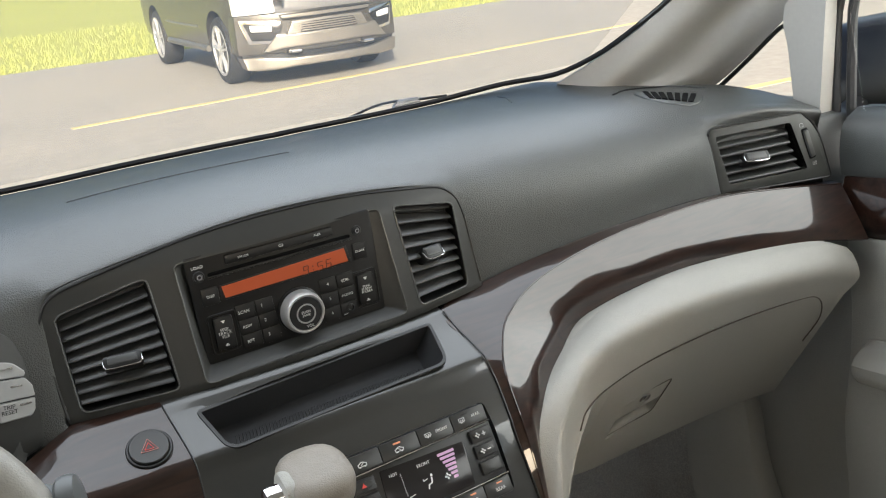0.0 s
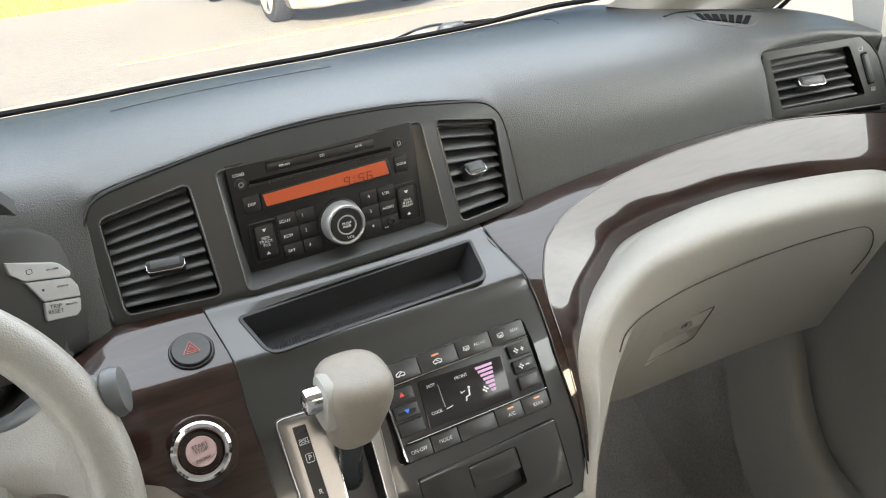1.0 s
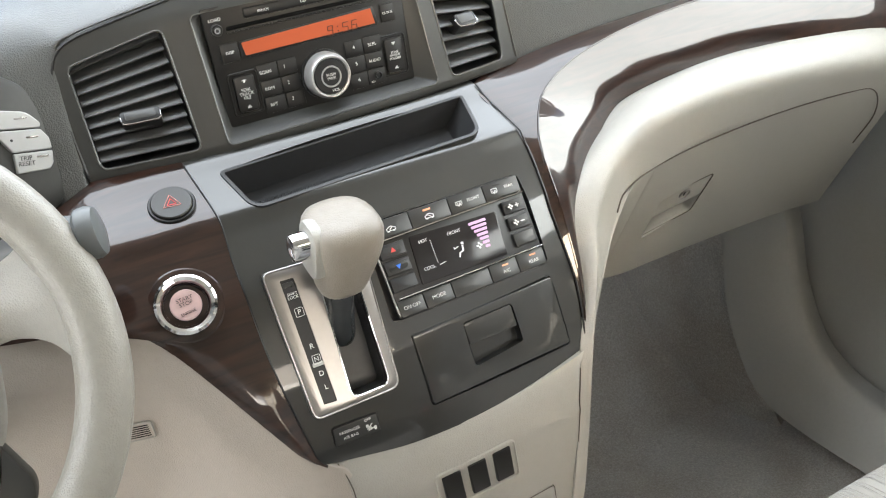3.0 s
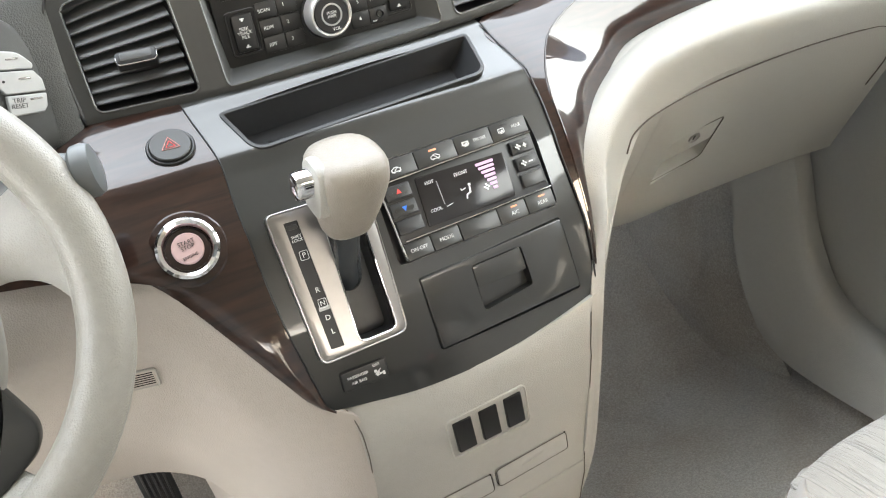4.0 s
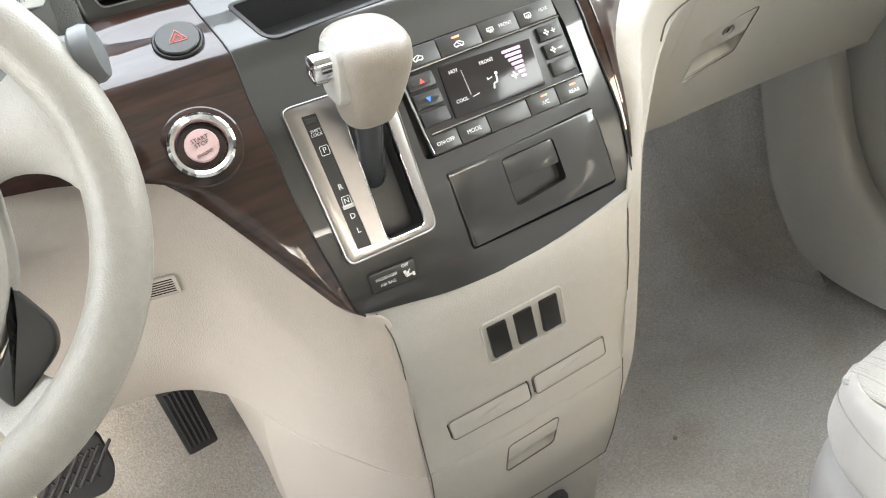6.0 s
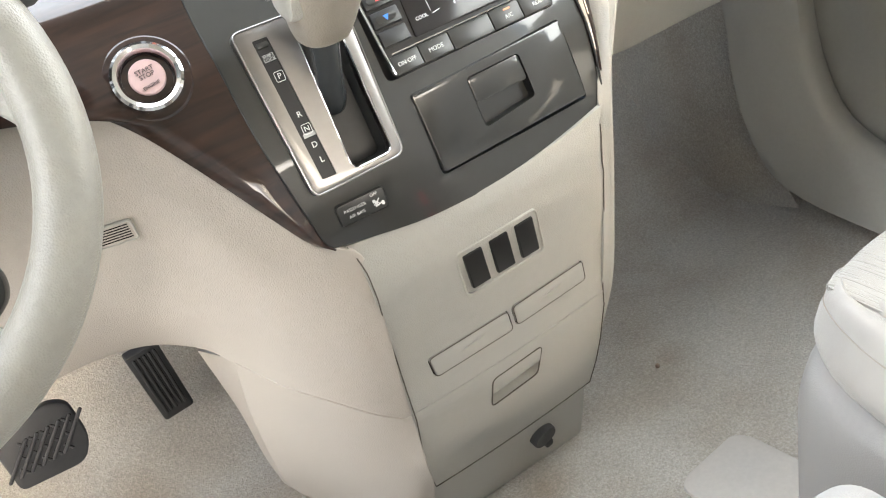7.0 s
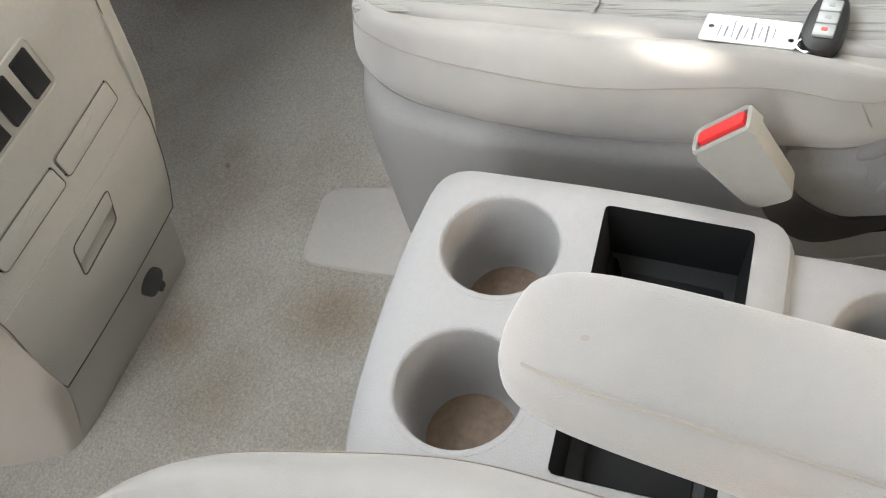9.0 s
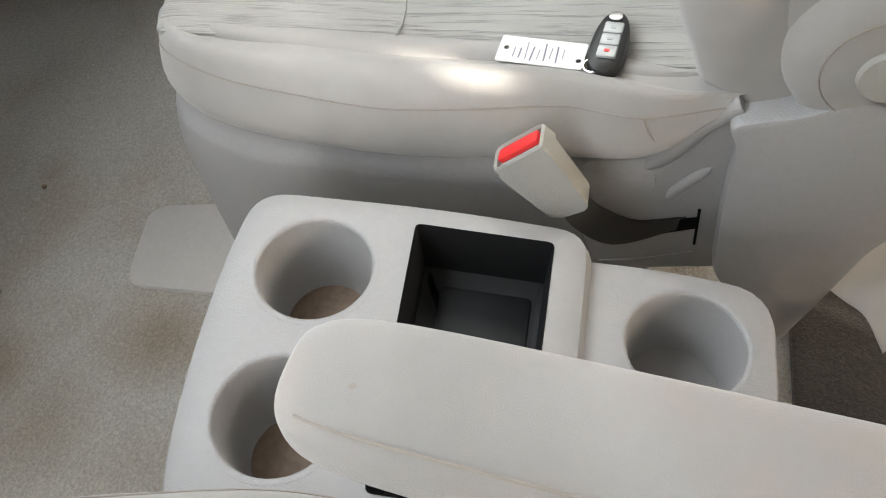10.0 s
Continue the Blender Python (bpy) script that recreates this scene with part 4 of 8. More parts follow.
# ---- the van's cabin ----
FLOOR = []
for x in np.linspace(-0.86, 0.86, 30):
    row = []
    for y in (-2.6, -1.2, -0.4, 0.0, 0.35, 0.55, 0.75, 0.95, 1.10, 1.22, 1.32, 1.36):
        z = 0.0
        if y > 0.95:
            z = 0.45 * ((y - 0.95) / 0.41) ** 1.6
        edge = max(abs(x) - 0.74, 0)
        row.append((x, y, z + edge * 0.5))
    FLOOR.append(row)
floor = part("floor", solid(loft(FLOOR, 60, 70), 0.03, (0, 0, -1)), CARPET, None, "")
tagged(floor, "beige cut-pile carpet, stained near the console", "carpet", kind="structure")
# closing sheet; near-black puts the shade behind the dash into its colour
wall_front = part("wall_front", solid(loft([[(x, 1.33, 0.2), (x, 1.33, 0.6), (x, 1.25, 0.90)] for x in (-0.86, 0, 0.86)], 4, 6), 0.03, (0, 1, 0)), SHADE_BLACK)
tagged(wall_front, "bulkhead painted near-black for the shade behind the dashboard", "bulkhead", kind="structure")
roof = part("ceiling", solid(loft([[(x, -2.6, 1.30), (x, -1.2, 1.36), (x, 0.0, 1.375), (x, 0.42, 1.345)] for x in (-0.66, 0, 0.66)], 6, 16), 0.04, (0, 0, 1)), ROOF_CLOTH)
tagged(roof, "pale cloth headliner", "headliner", kind="structure")


def sheet(name, rows, nu, nv, depth, towards, mat, label, category, roll=0.0):
    ob = part(name, solid(loft(rows, nu, nv), depth, towards, roll), mat)
    return tagged(ob, label, category, kind="structure")


# side walls: sill, door panels, pillars, and unseen panels added to shape the sun
for s, name in ((1, "wall_right"), (-1, "wall_left")):
    for y0, y1 in ((-2.6, 1.36),) if s > 0 else ((-2.6, 0.20), (0.73, 1.36)):
        sheet(name, [[(s * 0.845, y, -0.02), (s * 0.85, y, 0.30), (s * 0.86, y, 0.60), (s * 0.865, y, 0.80)] for y in np.linspace(y0, y1, 4)], 30, 12, 0.04, (s, 0, 0), GREIGE, "beige cabin side below the windows", "cabin side")
    # rails close the roof edge out of view and keep the sun out
    sheet("ceiling_rail", [[(s * 0.60, y, z + 0.012), (s * 0.76, y, z - 0.035), (s * 0.84, y, z - 0.15)] for y, z in ((-2.6, 1.30), (-1.2, 1.36), (0.0, 1.375), (0.42, 1.345))], 24, 8, 0.03, (s, 0, 0.4), ROOF_CLOTH, "pale headliner edge above the windows", "headliner")
    # out of view; the left panels run wide only to block the sun
    for y0, y1, nm in ((-0.62, -0.40, "unseen_side_rear"), (-2.6, -1.53, "unseen_side_last")) if s > 0 else ((-2.178, 0.20, "unseen_side_rear"), (-2.6, -2.285, "unseen_side_last")):
        sheet(nm, [[(s * 0.86, y, 0.78), (s * 0.85, y, 1.05), (s * 0.80, y, 1.33)] for y in (y0, y1)], 3, 8, 0.03, (s, 0, 0), GREIGE, "beige unseen side panel, widened on the left to block the sun", "pillar")
# unseen ledges with a slot between, added to form the seat's sun patch
for z0, z1 in ((0.78, 1.012), (1.060, 1.30)):
    sheet("wall_left_sun_slot", [[(-0.862, y, z0), (-0.858, y, (z0 + z1) / 2), (-0.85, y, z1)] for y in (-2.32, -2.10)], 3, 6, 0.03, (-1, 0, 0), GREIGE, "added beige ledges leaving a slot that shapes the sun patch", "cabin side")
# sill out of view, added to shade the driver's carpet
sheet("wall_left_low_block", [[(-0.80, y, -0.02), (-0.81, y, 0.06), (-0.845, y, 0.105), (-0.90, y, 0.112)] for y in (0.19, 0.73)], 3, 10, 0.03, (-1, 0, -0.3), GREIGE, "unseen beige sill added to keep low light off the carpet", "door sill")
# panel out of view, added to block a sun patch by the pedals
sheet("wall_left_sun_block", [[(-0.87, y, 0.09), (-0.868, y, 0.25), (-0.872, y, 0.43)] for y in (0.19, 0.50)], 3, 10, 0.03, (-1, 0, 0), GREIGE, "unseen beige panel added to keep the sun off the driver's carpet", "cabin side")
sheet("wall_rear", [[(x, -2.62, -0.02), (x, -2.62, 0.4), (x, -2.60, 0.80)] for x in (-0.86, 0, 0.86)], 4, 6, 0.04, (0, -1, 0), GREIGE, "beige tailgate panel", "tailgate")

# front right pillar with its quarter window
P_EDGE = [(0.610, 1.005, 0.968), (0.655, 0.955, 1.000), (0.690, 0.910, 1.031), (0.720, 0.853, 1.072), (0.748, 0.700, 1.178), (0.740, 0.430, 1.350)]
P_RIDGE = [(0.655, 0.955, 0.955), (0.700, 0.905, 0.992), (0.735, 0.855, 1.032), (0.757, 0.797, 1.078), (0.785, 0.650, 1.180), (0.780, 0.410, 1.340)]
P_GROOVE = [(0.705, 0.947, 0.945), (0.752, 0.905, 0.972), (0.782, 0.855, 1.015), (0.802, 0.797, 1.062), (0.812, 0.650, 1.165), (0.800, 0.405, 1.325)]
P_LOBE = [(0.735, 0.920, 0.937), (0.790, 0.878, 0.955), (0.808, 0.826, 0.996), (0.815, 0.765, 1.046), (0.822, 0.630, 1.145), (0.810, 0.402, 1.310)]
P_WINDOW = [(0.780, 0.915, 0.925), (0.830, 0.893, 0.928), (0.838, 0.830, 0.968), (0.838, 0.760, 1.018), (0.842, 0.620, 1.120), (0.835, 0.400, 1.290)]
for s in (1, -1):
    flip = np.array((s, 1, 1))
    sheet("pillar_front", [[np.array(q) * flip for q in r] for r in zip(P_EDGE, P_RIDGE, P_GROOVE, P_LOBE, P_WINDOW)], 30, 26, 0.02, (s * 0.6, 0.8, 0), PILLAR_TRIM, "light grey windscreen pillar", "pillar")
    m = Matrix(((0, 0, s, 0), (1, 0, 0, 0), (0, 1, 0, 0), (0, 0, 0, 1)))
    post = part("pillar_post", prism(round_poly([(0.694, 0.86), (0.730, 0.86), (0.741, 0.990), (0.748, 1.016), (0.740, 1.060), (0.70, 1.12), (0.655, 1.15), (0.676, 1.040)], [0.006, 0.006, 0.02, 0.012, 0.03, 0.02, 0.006, 0.006], 5), 0.872, 0.828, 0.008, m), PILLAR_TRIM)
    tagged(post, "light grey post behind the quarter window", "pillar", kind="structure")
    seal = part("door_seal", join(tube(cr([(s * 0.862, 0.689, 0.86), (s * 0.860, 0.684, 0.97), (s * 0.858, 0.672, 1.05), (s * 0.85, 0.60, 1.15)], 20), 0.0065, 8), tube(cr([(s * 0.872, 0.672, 0.86), (s * 0.870, 0.667, 0.97), (s * 0.866, 0.655, 1.05), (s * 0.858, 0.58, 1.15)], 20), 0.007, 8)), RUBBER)
    tagged(seal, "black rubber door seals", "door seal", kind="structure")
    frame_w = part("window_frame", tube(cr([(s * 0.845, 0.892, 0.924), (s * 0.845, 0.830, 0.966), (s * 0.845, 0.762, 1.014), (s * 0.845, 0.752, 1.006), (s * 0.845, 0.746, 0.960), (s * 0.845, 0.742, 0.905)], 30), 0.0035, 6), BLACK)
    tagged(frame_w, "black edge of the quarter window", "window frame", kind="structure")
    sill = part("window_ledge", prism(round_poly([(0.66, 0.74), (0.95, 0.76), (0.93, 0.915), (0.742, 0.905), (0.68, 0.885)], 0.004, 2), 0.885, 0.80, 0.006, m), DASH)
    tagged(sill, "dark ledge under the quarter window", "window ledge", kind="structure")

# right front door
door = thing("door_front", (0.84, 0.1, 0.1), "closed front door with dark top, wood strip and beige lining", "car door")
DM = Matrix(((0, 0, 1, 0), (1, 0, 0, 0), (0, 1, 0, 0), (0, 0, 0, 1)))
part("door_top", solid(loft([[(0.824, y, 0.803), (0.822, y, 0.84), (0.832, y, 0.875), (0.865, y, 0.892)] for y in (0.655, 0.3, -0.38)], 16, 10), 0.03, (1, 0, 0), 0.003), DASH, door, "charcoal grained door top")
part("wood_strip", solid(loft([[(0.828, y, 0.715), (0.814, y, 0.735), (0.812, y, 0.77), (0.822, y, 0.801)] for y in (0.648, 0.3, -0.38)], 16, 10), 0.02, (1, 0, 0), 0.002), WOOD, door, "glossy wood strip")
part("lining", solid(loft([[(0.815, y, 0.08), (0.812, y, 0.30), (0.806, y, 0.43), (0.822, y, 0.53), (0.828, y, 0.60), (0.822, y, 0.712)] for y in (0.645, 0.3, -0.38)], 16, 30), 0.02, (1, 0, 0), 0.003), GREIGE, door, "beige moulded door lining")
pull = part("grab_pad", solid(loft([[(0.812, y, 0.50), (0.782, y, 0.515), (0.776, y, 0.545), (0.815, y, 0.565)] for y in (0.61, 0.50, 0.10)], 16, 10), 0.01, (1, 0, 0), 0.004), GREIGE, door, "beige armrest of the door")
for y0, y1 in ((0.64, -0.38),):
    glass = part("pane", prism(round_poly([(y1, 0.885), (y0, 0.885), (y0 + 0.02, 1.03), (0.50, 1.19), (y1, 1.22)], 0.01, 2), 0.858, 0.854, 0, DM), GLASS, door)
    glass.visible_shadow = False

# kick trim beside the passenger's feet
sheet("trim_kick", [[(0.835, 0.845, 0.45), (0.80, 0.842, 0.44), (0.775, 0.90, 0.43), (0.765, 0.955, 0.42)],
                    [(0.835, 0.832, 0.38), (0.80, 0.829, 0.37), (0.775, 0.885, 0.355), (0.762, 0.935, 0.345)],
                    [(0.835, 0.812, 0.27), (0.80, 0.810, 0.262), (0.775, 0.865, 0.22), (0.760, 0.915, 0.190)],
                    [(0.835, 0.760, 0.172), (0.80, 0.755, 0.165), (0.775, 0.785, 0.115), (0.760, 0.840, 0.066)],
                    [(0.835, 0.650, 0.125), (0.80, 0.648, 0.118), (0.772, 0.645, 0.075), (0.755, 0.642, 0.035)],
                    [(0.835, 0.30, 0.115), (0.80, 0.30, 0.108), (0.770, 0.30, 0.07), (0.750, 0.30, 0.025)],
                    [(0.835, -0.38, 0.115), (0.80, -0.38, 0.108), (0.770, -0.38, 0.07), (0.750, -0.38, 0.025)]], 50, 14, 0.01, (1, 0.3, -0.2), GREIGE, "beige kick and sill trim", "sill trim")
sheet("wall_kick", [[(0.778, y, z), (0.762, y + 0.10, z), (0.745 - x, 1.20, z), (0.74 - x, 1.34, z)] for y, z, x in ((0.800, -0.01, 0.05), (0.845, 0.06, 0.02), (0.895, 0.19, 0.0), (0.925, 0.35, 0.0), (0.945, 0.60, 0.0))], 20, 20, 0.02, (1, 0, 0), CARPET, "beige carpeted kick panel", "kick panel")

# windscreen
SCREEN = [[(x, y + 0.02, z + 0.012), (x * 1.04, (y + 0.45) / 2 + 0.03, (z + 1.355) / 2 + 0.015), (x * 1.0, 0.43, 1.358)] for x, y, z in ((-0.74, 0.97, 0.955), (-0.5, 1.12, 0.935), (0, 1.195, 0.943), (0.45, 1.14, 0.958), (0.66, 0.97, 0.985))]
screen_ob = sheet("window_screen", SCREEN, 16, 10, 0.004, (0, 0.5, 0.8), HAZY_GLASS, "clear windscreen with a slight glare haze put into the glass", "windscreen")
screen_ob.visible_shadow = False
seal = part("trim_screen", tube([p + np.array((0, 0.002, 0.005)) for p in cr(PAD_FOOT[1:12] + [(0.555, 1.078, 0.972), (0.615, 1.010, 0.978)] + P_EDGE[1:], 90)], 0.0045, 6), BLACK)
tagged(seal, "black strip at the foot of the windscreen", "trim strip", kind="structure")

# ---- fittings of the centre stack ----
def well(rings, cap=True):
    """A hollow from a list of (outline in 3D) rings, open at the first."""
    bm = bmesh.new()
    vs = [[bm.verts.new(p) for p in r] for r in rings]
    n = len(rings[0])
    for a, b in zip(vs, vs[1:]):
        for i in range(n):
            j = (i + 1) % n
            bm.faces.new((a[i], a[j], b[j], b[i]))
    if cap:
        bm.faces.new(vs[-1])
    return bm


def lift(outline, fn, dy):
    return [(x, fn(x, z) + dy, z) for x, z in outline]


def slat_bm(a, b, chord, thick, drop):
    """A vane from a to b: its front edge there, chord deep ahead of it, the rear lower by drop."""
    sec = [(0.0, 0.0), (0.0012, thick * 0.5), (chord * 0.5, thick * 0.55), (chord, 0.1 * thick), (chord * 0.5, -thick * 0.45), (0.0012, -thick * 0.5)]
    bm = bmesh.new()
    ends = []
    for p in (a, b):
        ends.append([bm.verts.new((p[0], p[1] + u, p[2] + w + drop * u / chord)) for u, w in sec])
    n = len(sec)
    for i in range(n):
        j = (i + 1) % n
        bm.faces.new((ends[0][i], ends[0][j], ends[1][j], ends[1][i]))
    bm.faces.new(ends[0][::-1])
    bm.faces.new(ends[1])
    return bm


def vane_knob(owner, fr, w, h):
    """A dished grip on the middle slat, with a chrome lip along its lower edge."""
    m = fr @ Matrix.Rotation(radians(-28), 4, "X")
    grip = part("vane_knob", prism(rrect(w, h, 0.0028, 3), 0.0066, -0.012, 0.0014, m), BLACK, owner, "black vane knob")
    part("grip_face", prism(rrect(w * 0.76, h * 0.62, 0.0012, 3, 0.0, 0.0008), 0.0071, 0.004, 0.0005, m), SLAT, grip)
    lip = [(-0.49, 0.10, 0.0050), (-0.485, -0.32, 0.0058), (-0.42, -0.52, 0.0064), (-0.2, -0.56, 0.0068), (0.2, -0.56, 0.0068), (0.42, -0.52, 0.0064), (0.485, -0.32, 0.0058), (0.49, 0.10, 0.0050)]
    part("chrome_edge", tube([m @ Vector((w * x, h * y, z)) for x, y, z in lip], 0.0008, 6), CHROME, grip, "chrome lip of the knob")


def air_vent(corners, count, knob, fn=stack_y):
    """A louvred outlet in the dash: corners (x, z) from the lower left, anticlockwise."""
    lo, hi = corners[0], corners[3]
    out = vent_outline(corners)
    ring = [lift(out, fn, -0.003), lift(out, fn, 0.012), lift([tuple(p) for p in inset(out, 0.002)], fn, 0.055)]
    duct = part("air_vent", well(ring), BLACK, dashboard, "black louvred air vent")
    part("vent_rim", tube(lift([tuple(p) for p in inset(out, -0.0006)], fn, -0.0042), 0.0011, 6, closed=True), LIGHT_EDGE_GREY, duct, "thin grey rim")
    bl, br, tr, tl = [np.array(c) for c in corners]
    for k in range(count):
        t = (k + 0.55) / count
        a, b = bl + (tl - bl) * t, br + (tr - br) * t
        a[0], b[0] = a[0] + 0.0015, b[0] - 0.0015
        pa, pb = (a[0], fn(*a) + 0.001, a[1]), (b[0], fn(*b) + 0.001, b[1])
        part("slat", slat_bm(pa, pb, 0.020, 0.0032, 0.0085), SLAT, duct)
    kx, kz, kw, kh = knob
    vane_knob(duct, face_frame(kx, kz, fn), kw, kh)
    return duct


air_vent([(-0.203, 0.786), (-0.119, 0.786), (-0.126, 0.892), (-0.206, 0.874)], 9, (-0.160, 0.822, 0.034, 0.012))
air_vent([(0.143, 0.794), (0.212, 0.796), (0.211, 0.889), (0.132, 0.903)], 8, (0.171, 0.842, 0.026, 0.014))

# radio
RAD = basis((0.008, 0.680, 0.850), (1, 0.005, 0.025), (0, -0.05, 1))
car_radio = thing("car_radio", (0.0, 0.70, 0.80), "black car radio with an orange lit display showing 9:56", "car radio")


def spot(fr, x, y, z=0.0):
    """A frame at millimetres (x, y) on fr, z above it."""
    return fr @ Matrix.Translation((x / 1000, y / 1000, z / 1000))


hole = round_poly(RADIO_HOLE, 0.006, 3)
face_out = [tuple((RAD @ Vector((x, y, 0.0)))) for x, y in round_poly([(-0.0925, -0.0515), (0.0925, -0.0515), (0.0915, 0.0525), (-0.0945, 0.0515)], 0.003, 3)]
part("radio_surround", well([lift(hole, stack_y, -0.0045), lift([tuple(p) for p in inset(hole, 0.002)], stack_y, -0.003), [(p[0], p[1] + 0.004, p[2]) for p in face_out]], False), BEZEL, dashboard, "sloping dark grey surround of the radio")
# lighter tube painting the highlight that the surround's bevel catches
part("surround_glint", tube(lift([tuple(p) for p in inset(hole, -0.0004)], stack_y, -0.0046), 0.0009, 6, closed=True), LIGHT_EDGE_GREY, dashboard, "thin lighter edge painting the bevel's highlight round the radio")
face = part("faceplate", prism(round_poly([(-0.096, -0.0535), (0.0965, -0.0535), (0.0955, 0.055), (-0.098, 0.054)], 0.003, 3), 0.0, -0.02, 0.001, RAD), RADIO_BLACK, car_radio, "black plastic faceplate")


def key(x, y, w, h, name="button", words="", size=3.0, z=1.6, mat=None, parent=None, owner=None, fr=None, r=1.0, dx=0.0, dy=0.0, ink=None, bev=0.6):
    """A raised key with its lettering; millimetres."""
    fr = fr or RAD
    b = part(name, prism(rrect(w / 1000, h / 1000, r / 1000, 2), z / 1000, -0.004, bev / 1000, spot(fr, x, y)), mat or RADIO_BLACK, owner or car_radio)
    if words:
        part("lettering", text_bm(words, size / 1000, spot(fr, x + dx, y + dy, z + 0.1)), ink or WHITE_INK, b, smooth=False)
    return b


part("band_bar", prism(rrect(0.112, 0.0092, 0.0015, 2), 0.0022, -0.004, 0.0009, spot(RAD, -4.5, 43.5)), RADIO_BLACK, face)
for words, x, y in (("FM·AM", -42.6, 42.9), ("CD", -4.3, 43.3), ("AUX", 34.3, 44.0)):
    part("lettering", text_bm(words, 0.0036, spot(RAD, x, y, 2.4)), WHITE_INK, face, smooth=False)
part("disc_slot", prism(rrect(0.148, 0.0034, 0.0015, 2), 0.0004, -0.004, 0.0002, spot(RAD, -4.5, 33.6)), SHADE_BLACK, face, "thin black disc slot")
part("slot_lip", prism(rrect(0.150, 0.0022, 0.001, 2), 0.0018, -0.004, 0.0006, spot(RAD, -4.5, 30.2)), RADIO_BLACK, face)
part("lettering", text_bm("LOAD", 0.0042, spot(RAD, -87.0, 43.0, 0.4)), WHITE_INK, face, smooth=False)
for x, y, r in ((-87.1, 34.0, 5.6), (77.4, 37.0, 5.2)):
    b = part("round_button", lathe([(r / 1000, -0.002), (r / 1000, 0.0008), (r / 1000 - 0.0007, 0.0014), (r / 1500, 0.0010), (r / 1800, 0.0024), (r / 2600, 0.0028)], 24, spot(RAD, x, y)), BLACK, car_radio)
    part("ring", lathe([(r / 2300, 0.0027), (r / 2300, 0.0031), (r / 3200, 0.0031), (r / 3200, 0.0027)], 16, spot(RAD, x, y), False), GREY_INK, b)
key(-80.5, 13.0, 16.5, 17.0, words="DISP", size=4.0)
key(77.3, 15.6, 14.5, 17.0, words="CLOCK", size=3.2)
lcd = part("display_window", prism(round_poly([(-0.0705, 0.0055), (0.0665, 0.0065), (0.0635, 0.0245), (-0.0705, 0.0205)], 0.001, 2), 0.0008, -0.003, 0.0004, RAD), BLACK, car_radio)
part("display", prism(round_poly([(-0.0665, 0.0075), (0.0630, 0.0085), (0.0605, 0.0230), (-0.0685, 0.0192)], 0.0006, 2), 0.0011, -0.003, 0, RAD), LCD_ORANGE, lcd, "orange backlit display")


def seven(ch, fr, w, h, t):
    """Bars of one seven-segment figure."""
    on_bars = {"9": "abcdfg", "5": "acdfg", "6": "acdefg"}[ch]
    spec = {"a": (0, h / 2, w, t, 0), "g": (0, 0, w, t, 0), "d": (0, -h / 2, w, t, 0), "f": (-w / 2, h / 4, t, h / 2 * 0.86, 0), "b": (w / 2, h / 4, t, h / 2 * 0.86, 0), "e": (-w / 2, -h / 4, t, h / 2 * 0.86, 0), "c": (w / 2, -h / 4, t, h / 2 * 0.86, 0)}
    return bars_bm([tuple(v / 1000 for v in spec[k][:4]) + (spec[k][4],) for k in on_bars], fr)


digits = [seven(c, spot(RAD, x, 11.8 + (x - 28) * 0.012, 1.25) @ Matrix(((1, 0.12, 0, 0), (0, 1, 0, 0), (0, 0, 1, 0), (0, 0, 0, 1))), 5.2, 8.2, 0.7) for c, x in (("9", 16.8), ("5", 32.4), ("6", 41.6))]
digits.append(bars_bm([(0, 0.002, 0.0012, 0.0012, 0), (0, -0.002, 0.0012, 0.0012, 0)], spot(RAD, 24.6, 11.8, 1.25)))
part("digits", join(*digits), LCD_DIGIT, lcd, "dark clock digits", smooth=False)
for side, x in ((-1, -74.5), (1, 77.5)):
    well_b = part("rocker_frame", frame_bm(rrect(0.029, 0.040, 0.004, 3), rrect(0.0255, 0.0365, 0.003, 3), 0.0006, -0.003, 0.0004, spot(RAD, x, -25.5)), RADIO_BLACK, car_radio)
    rock = key(x, -25.5, 19.5 if side < 0 else 18.5, 33.0, "rocker", "SEEK\nTRACK\nFILE" if side < 0 else "TUNE\nFF·REW\nFOLDER", 4.2 if side < 0 else 3.4, z=3.0, r=2.5, bev=1.2)
    part("arrow", bars_bm([(0, 0.0125, 0.004, 0.0008, 0), (0, 0.0112, 0.002, 0.0014, 45), ], spot(RAD, x, -25.5, 3.1)), WHITE_INK, rock, smooth=False)
    part("arrow", bars_bm([(0, -0.0125, 0.004, 0.0008, 0), (0, -0.0112, 0.002, 0.0014, 45)], spot(RAD, x, -25.5, 3.1)), WHITE_INK, rock, smooth=False)
for row, (lab, num) in enumerate((("SCAN", "1"), ("RDM", "2"), ("RPT", "3"))):
    y = -11.2 - 15.4 * row
    key(-50.5 + row * 0.8, y, 19.6, 14.6, words=lab, size=4.4, dx=-2.0, z=1.0, bev=0.4)
    key(-31.0 + row * 1.0, y, 18.2, 14.6, words=num, size=4.6, dx=-3.0, dy=1.0, z=1.0, bev=0.4)
for row, (num, lab) in enumerate((("4", "SCRL"), ("5", "AUDIO"), ("6", ""))):
    y = -10.2 - 15.6 * row
    key(37.0, y, 18.6, 14.8, words=num, size=4.6, dx=0.0, dy=1.0, z=1.0, bev=0.4)
    key(56.2, y, 18.8, 14.8, words=lab, size=4.0, z=1.0, bev=0.4)
jack = part("aux_jack", lathe([(0.0042, -0.002), (0.0042, 0.0022), (0.0030, 0.0026), (0.0022, 0.0010), (0.0020, -0.004)], 20, spot(RAD, 57.6, -40.6)), BLACK, car_radio, "round aux jack")
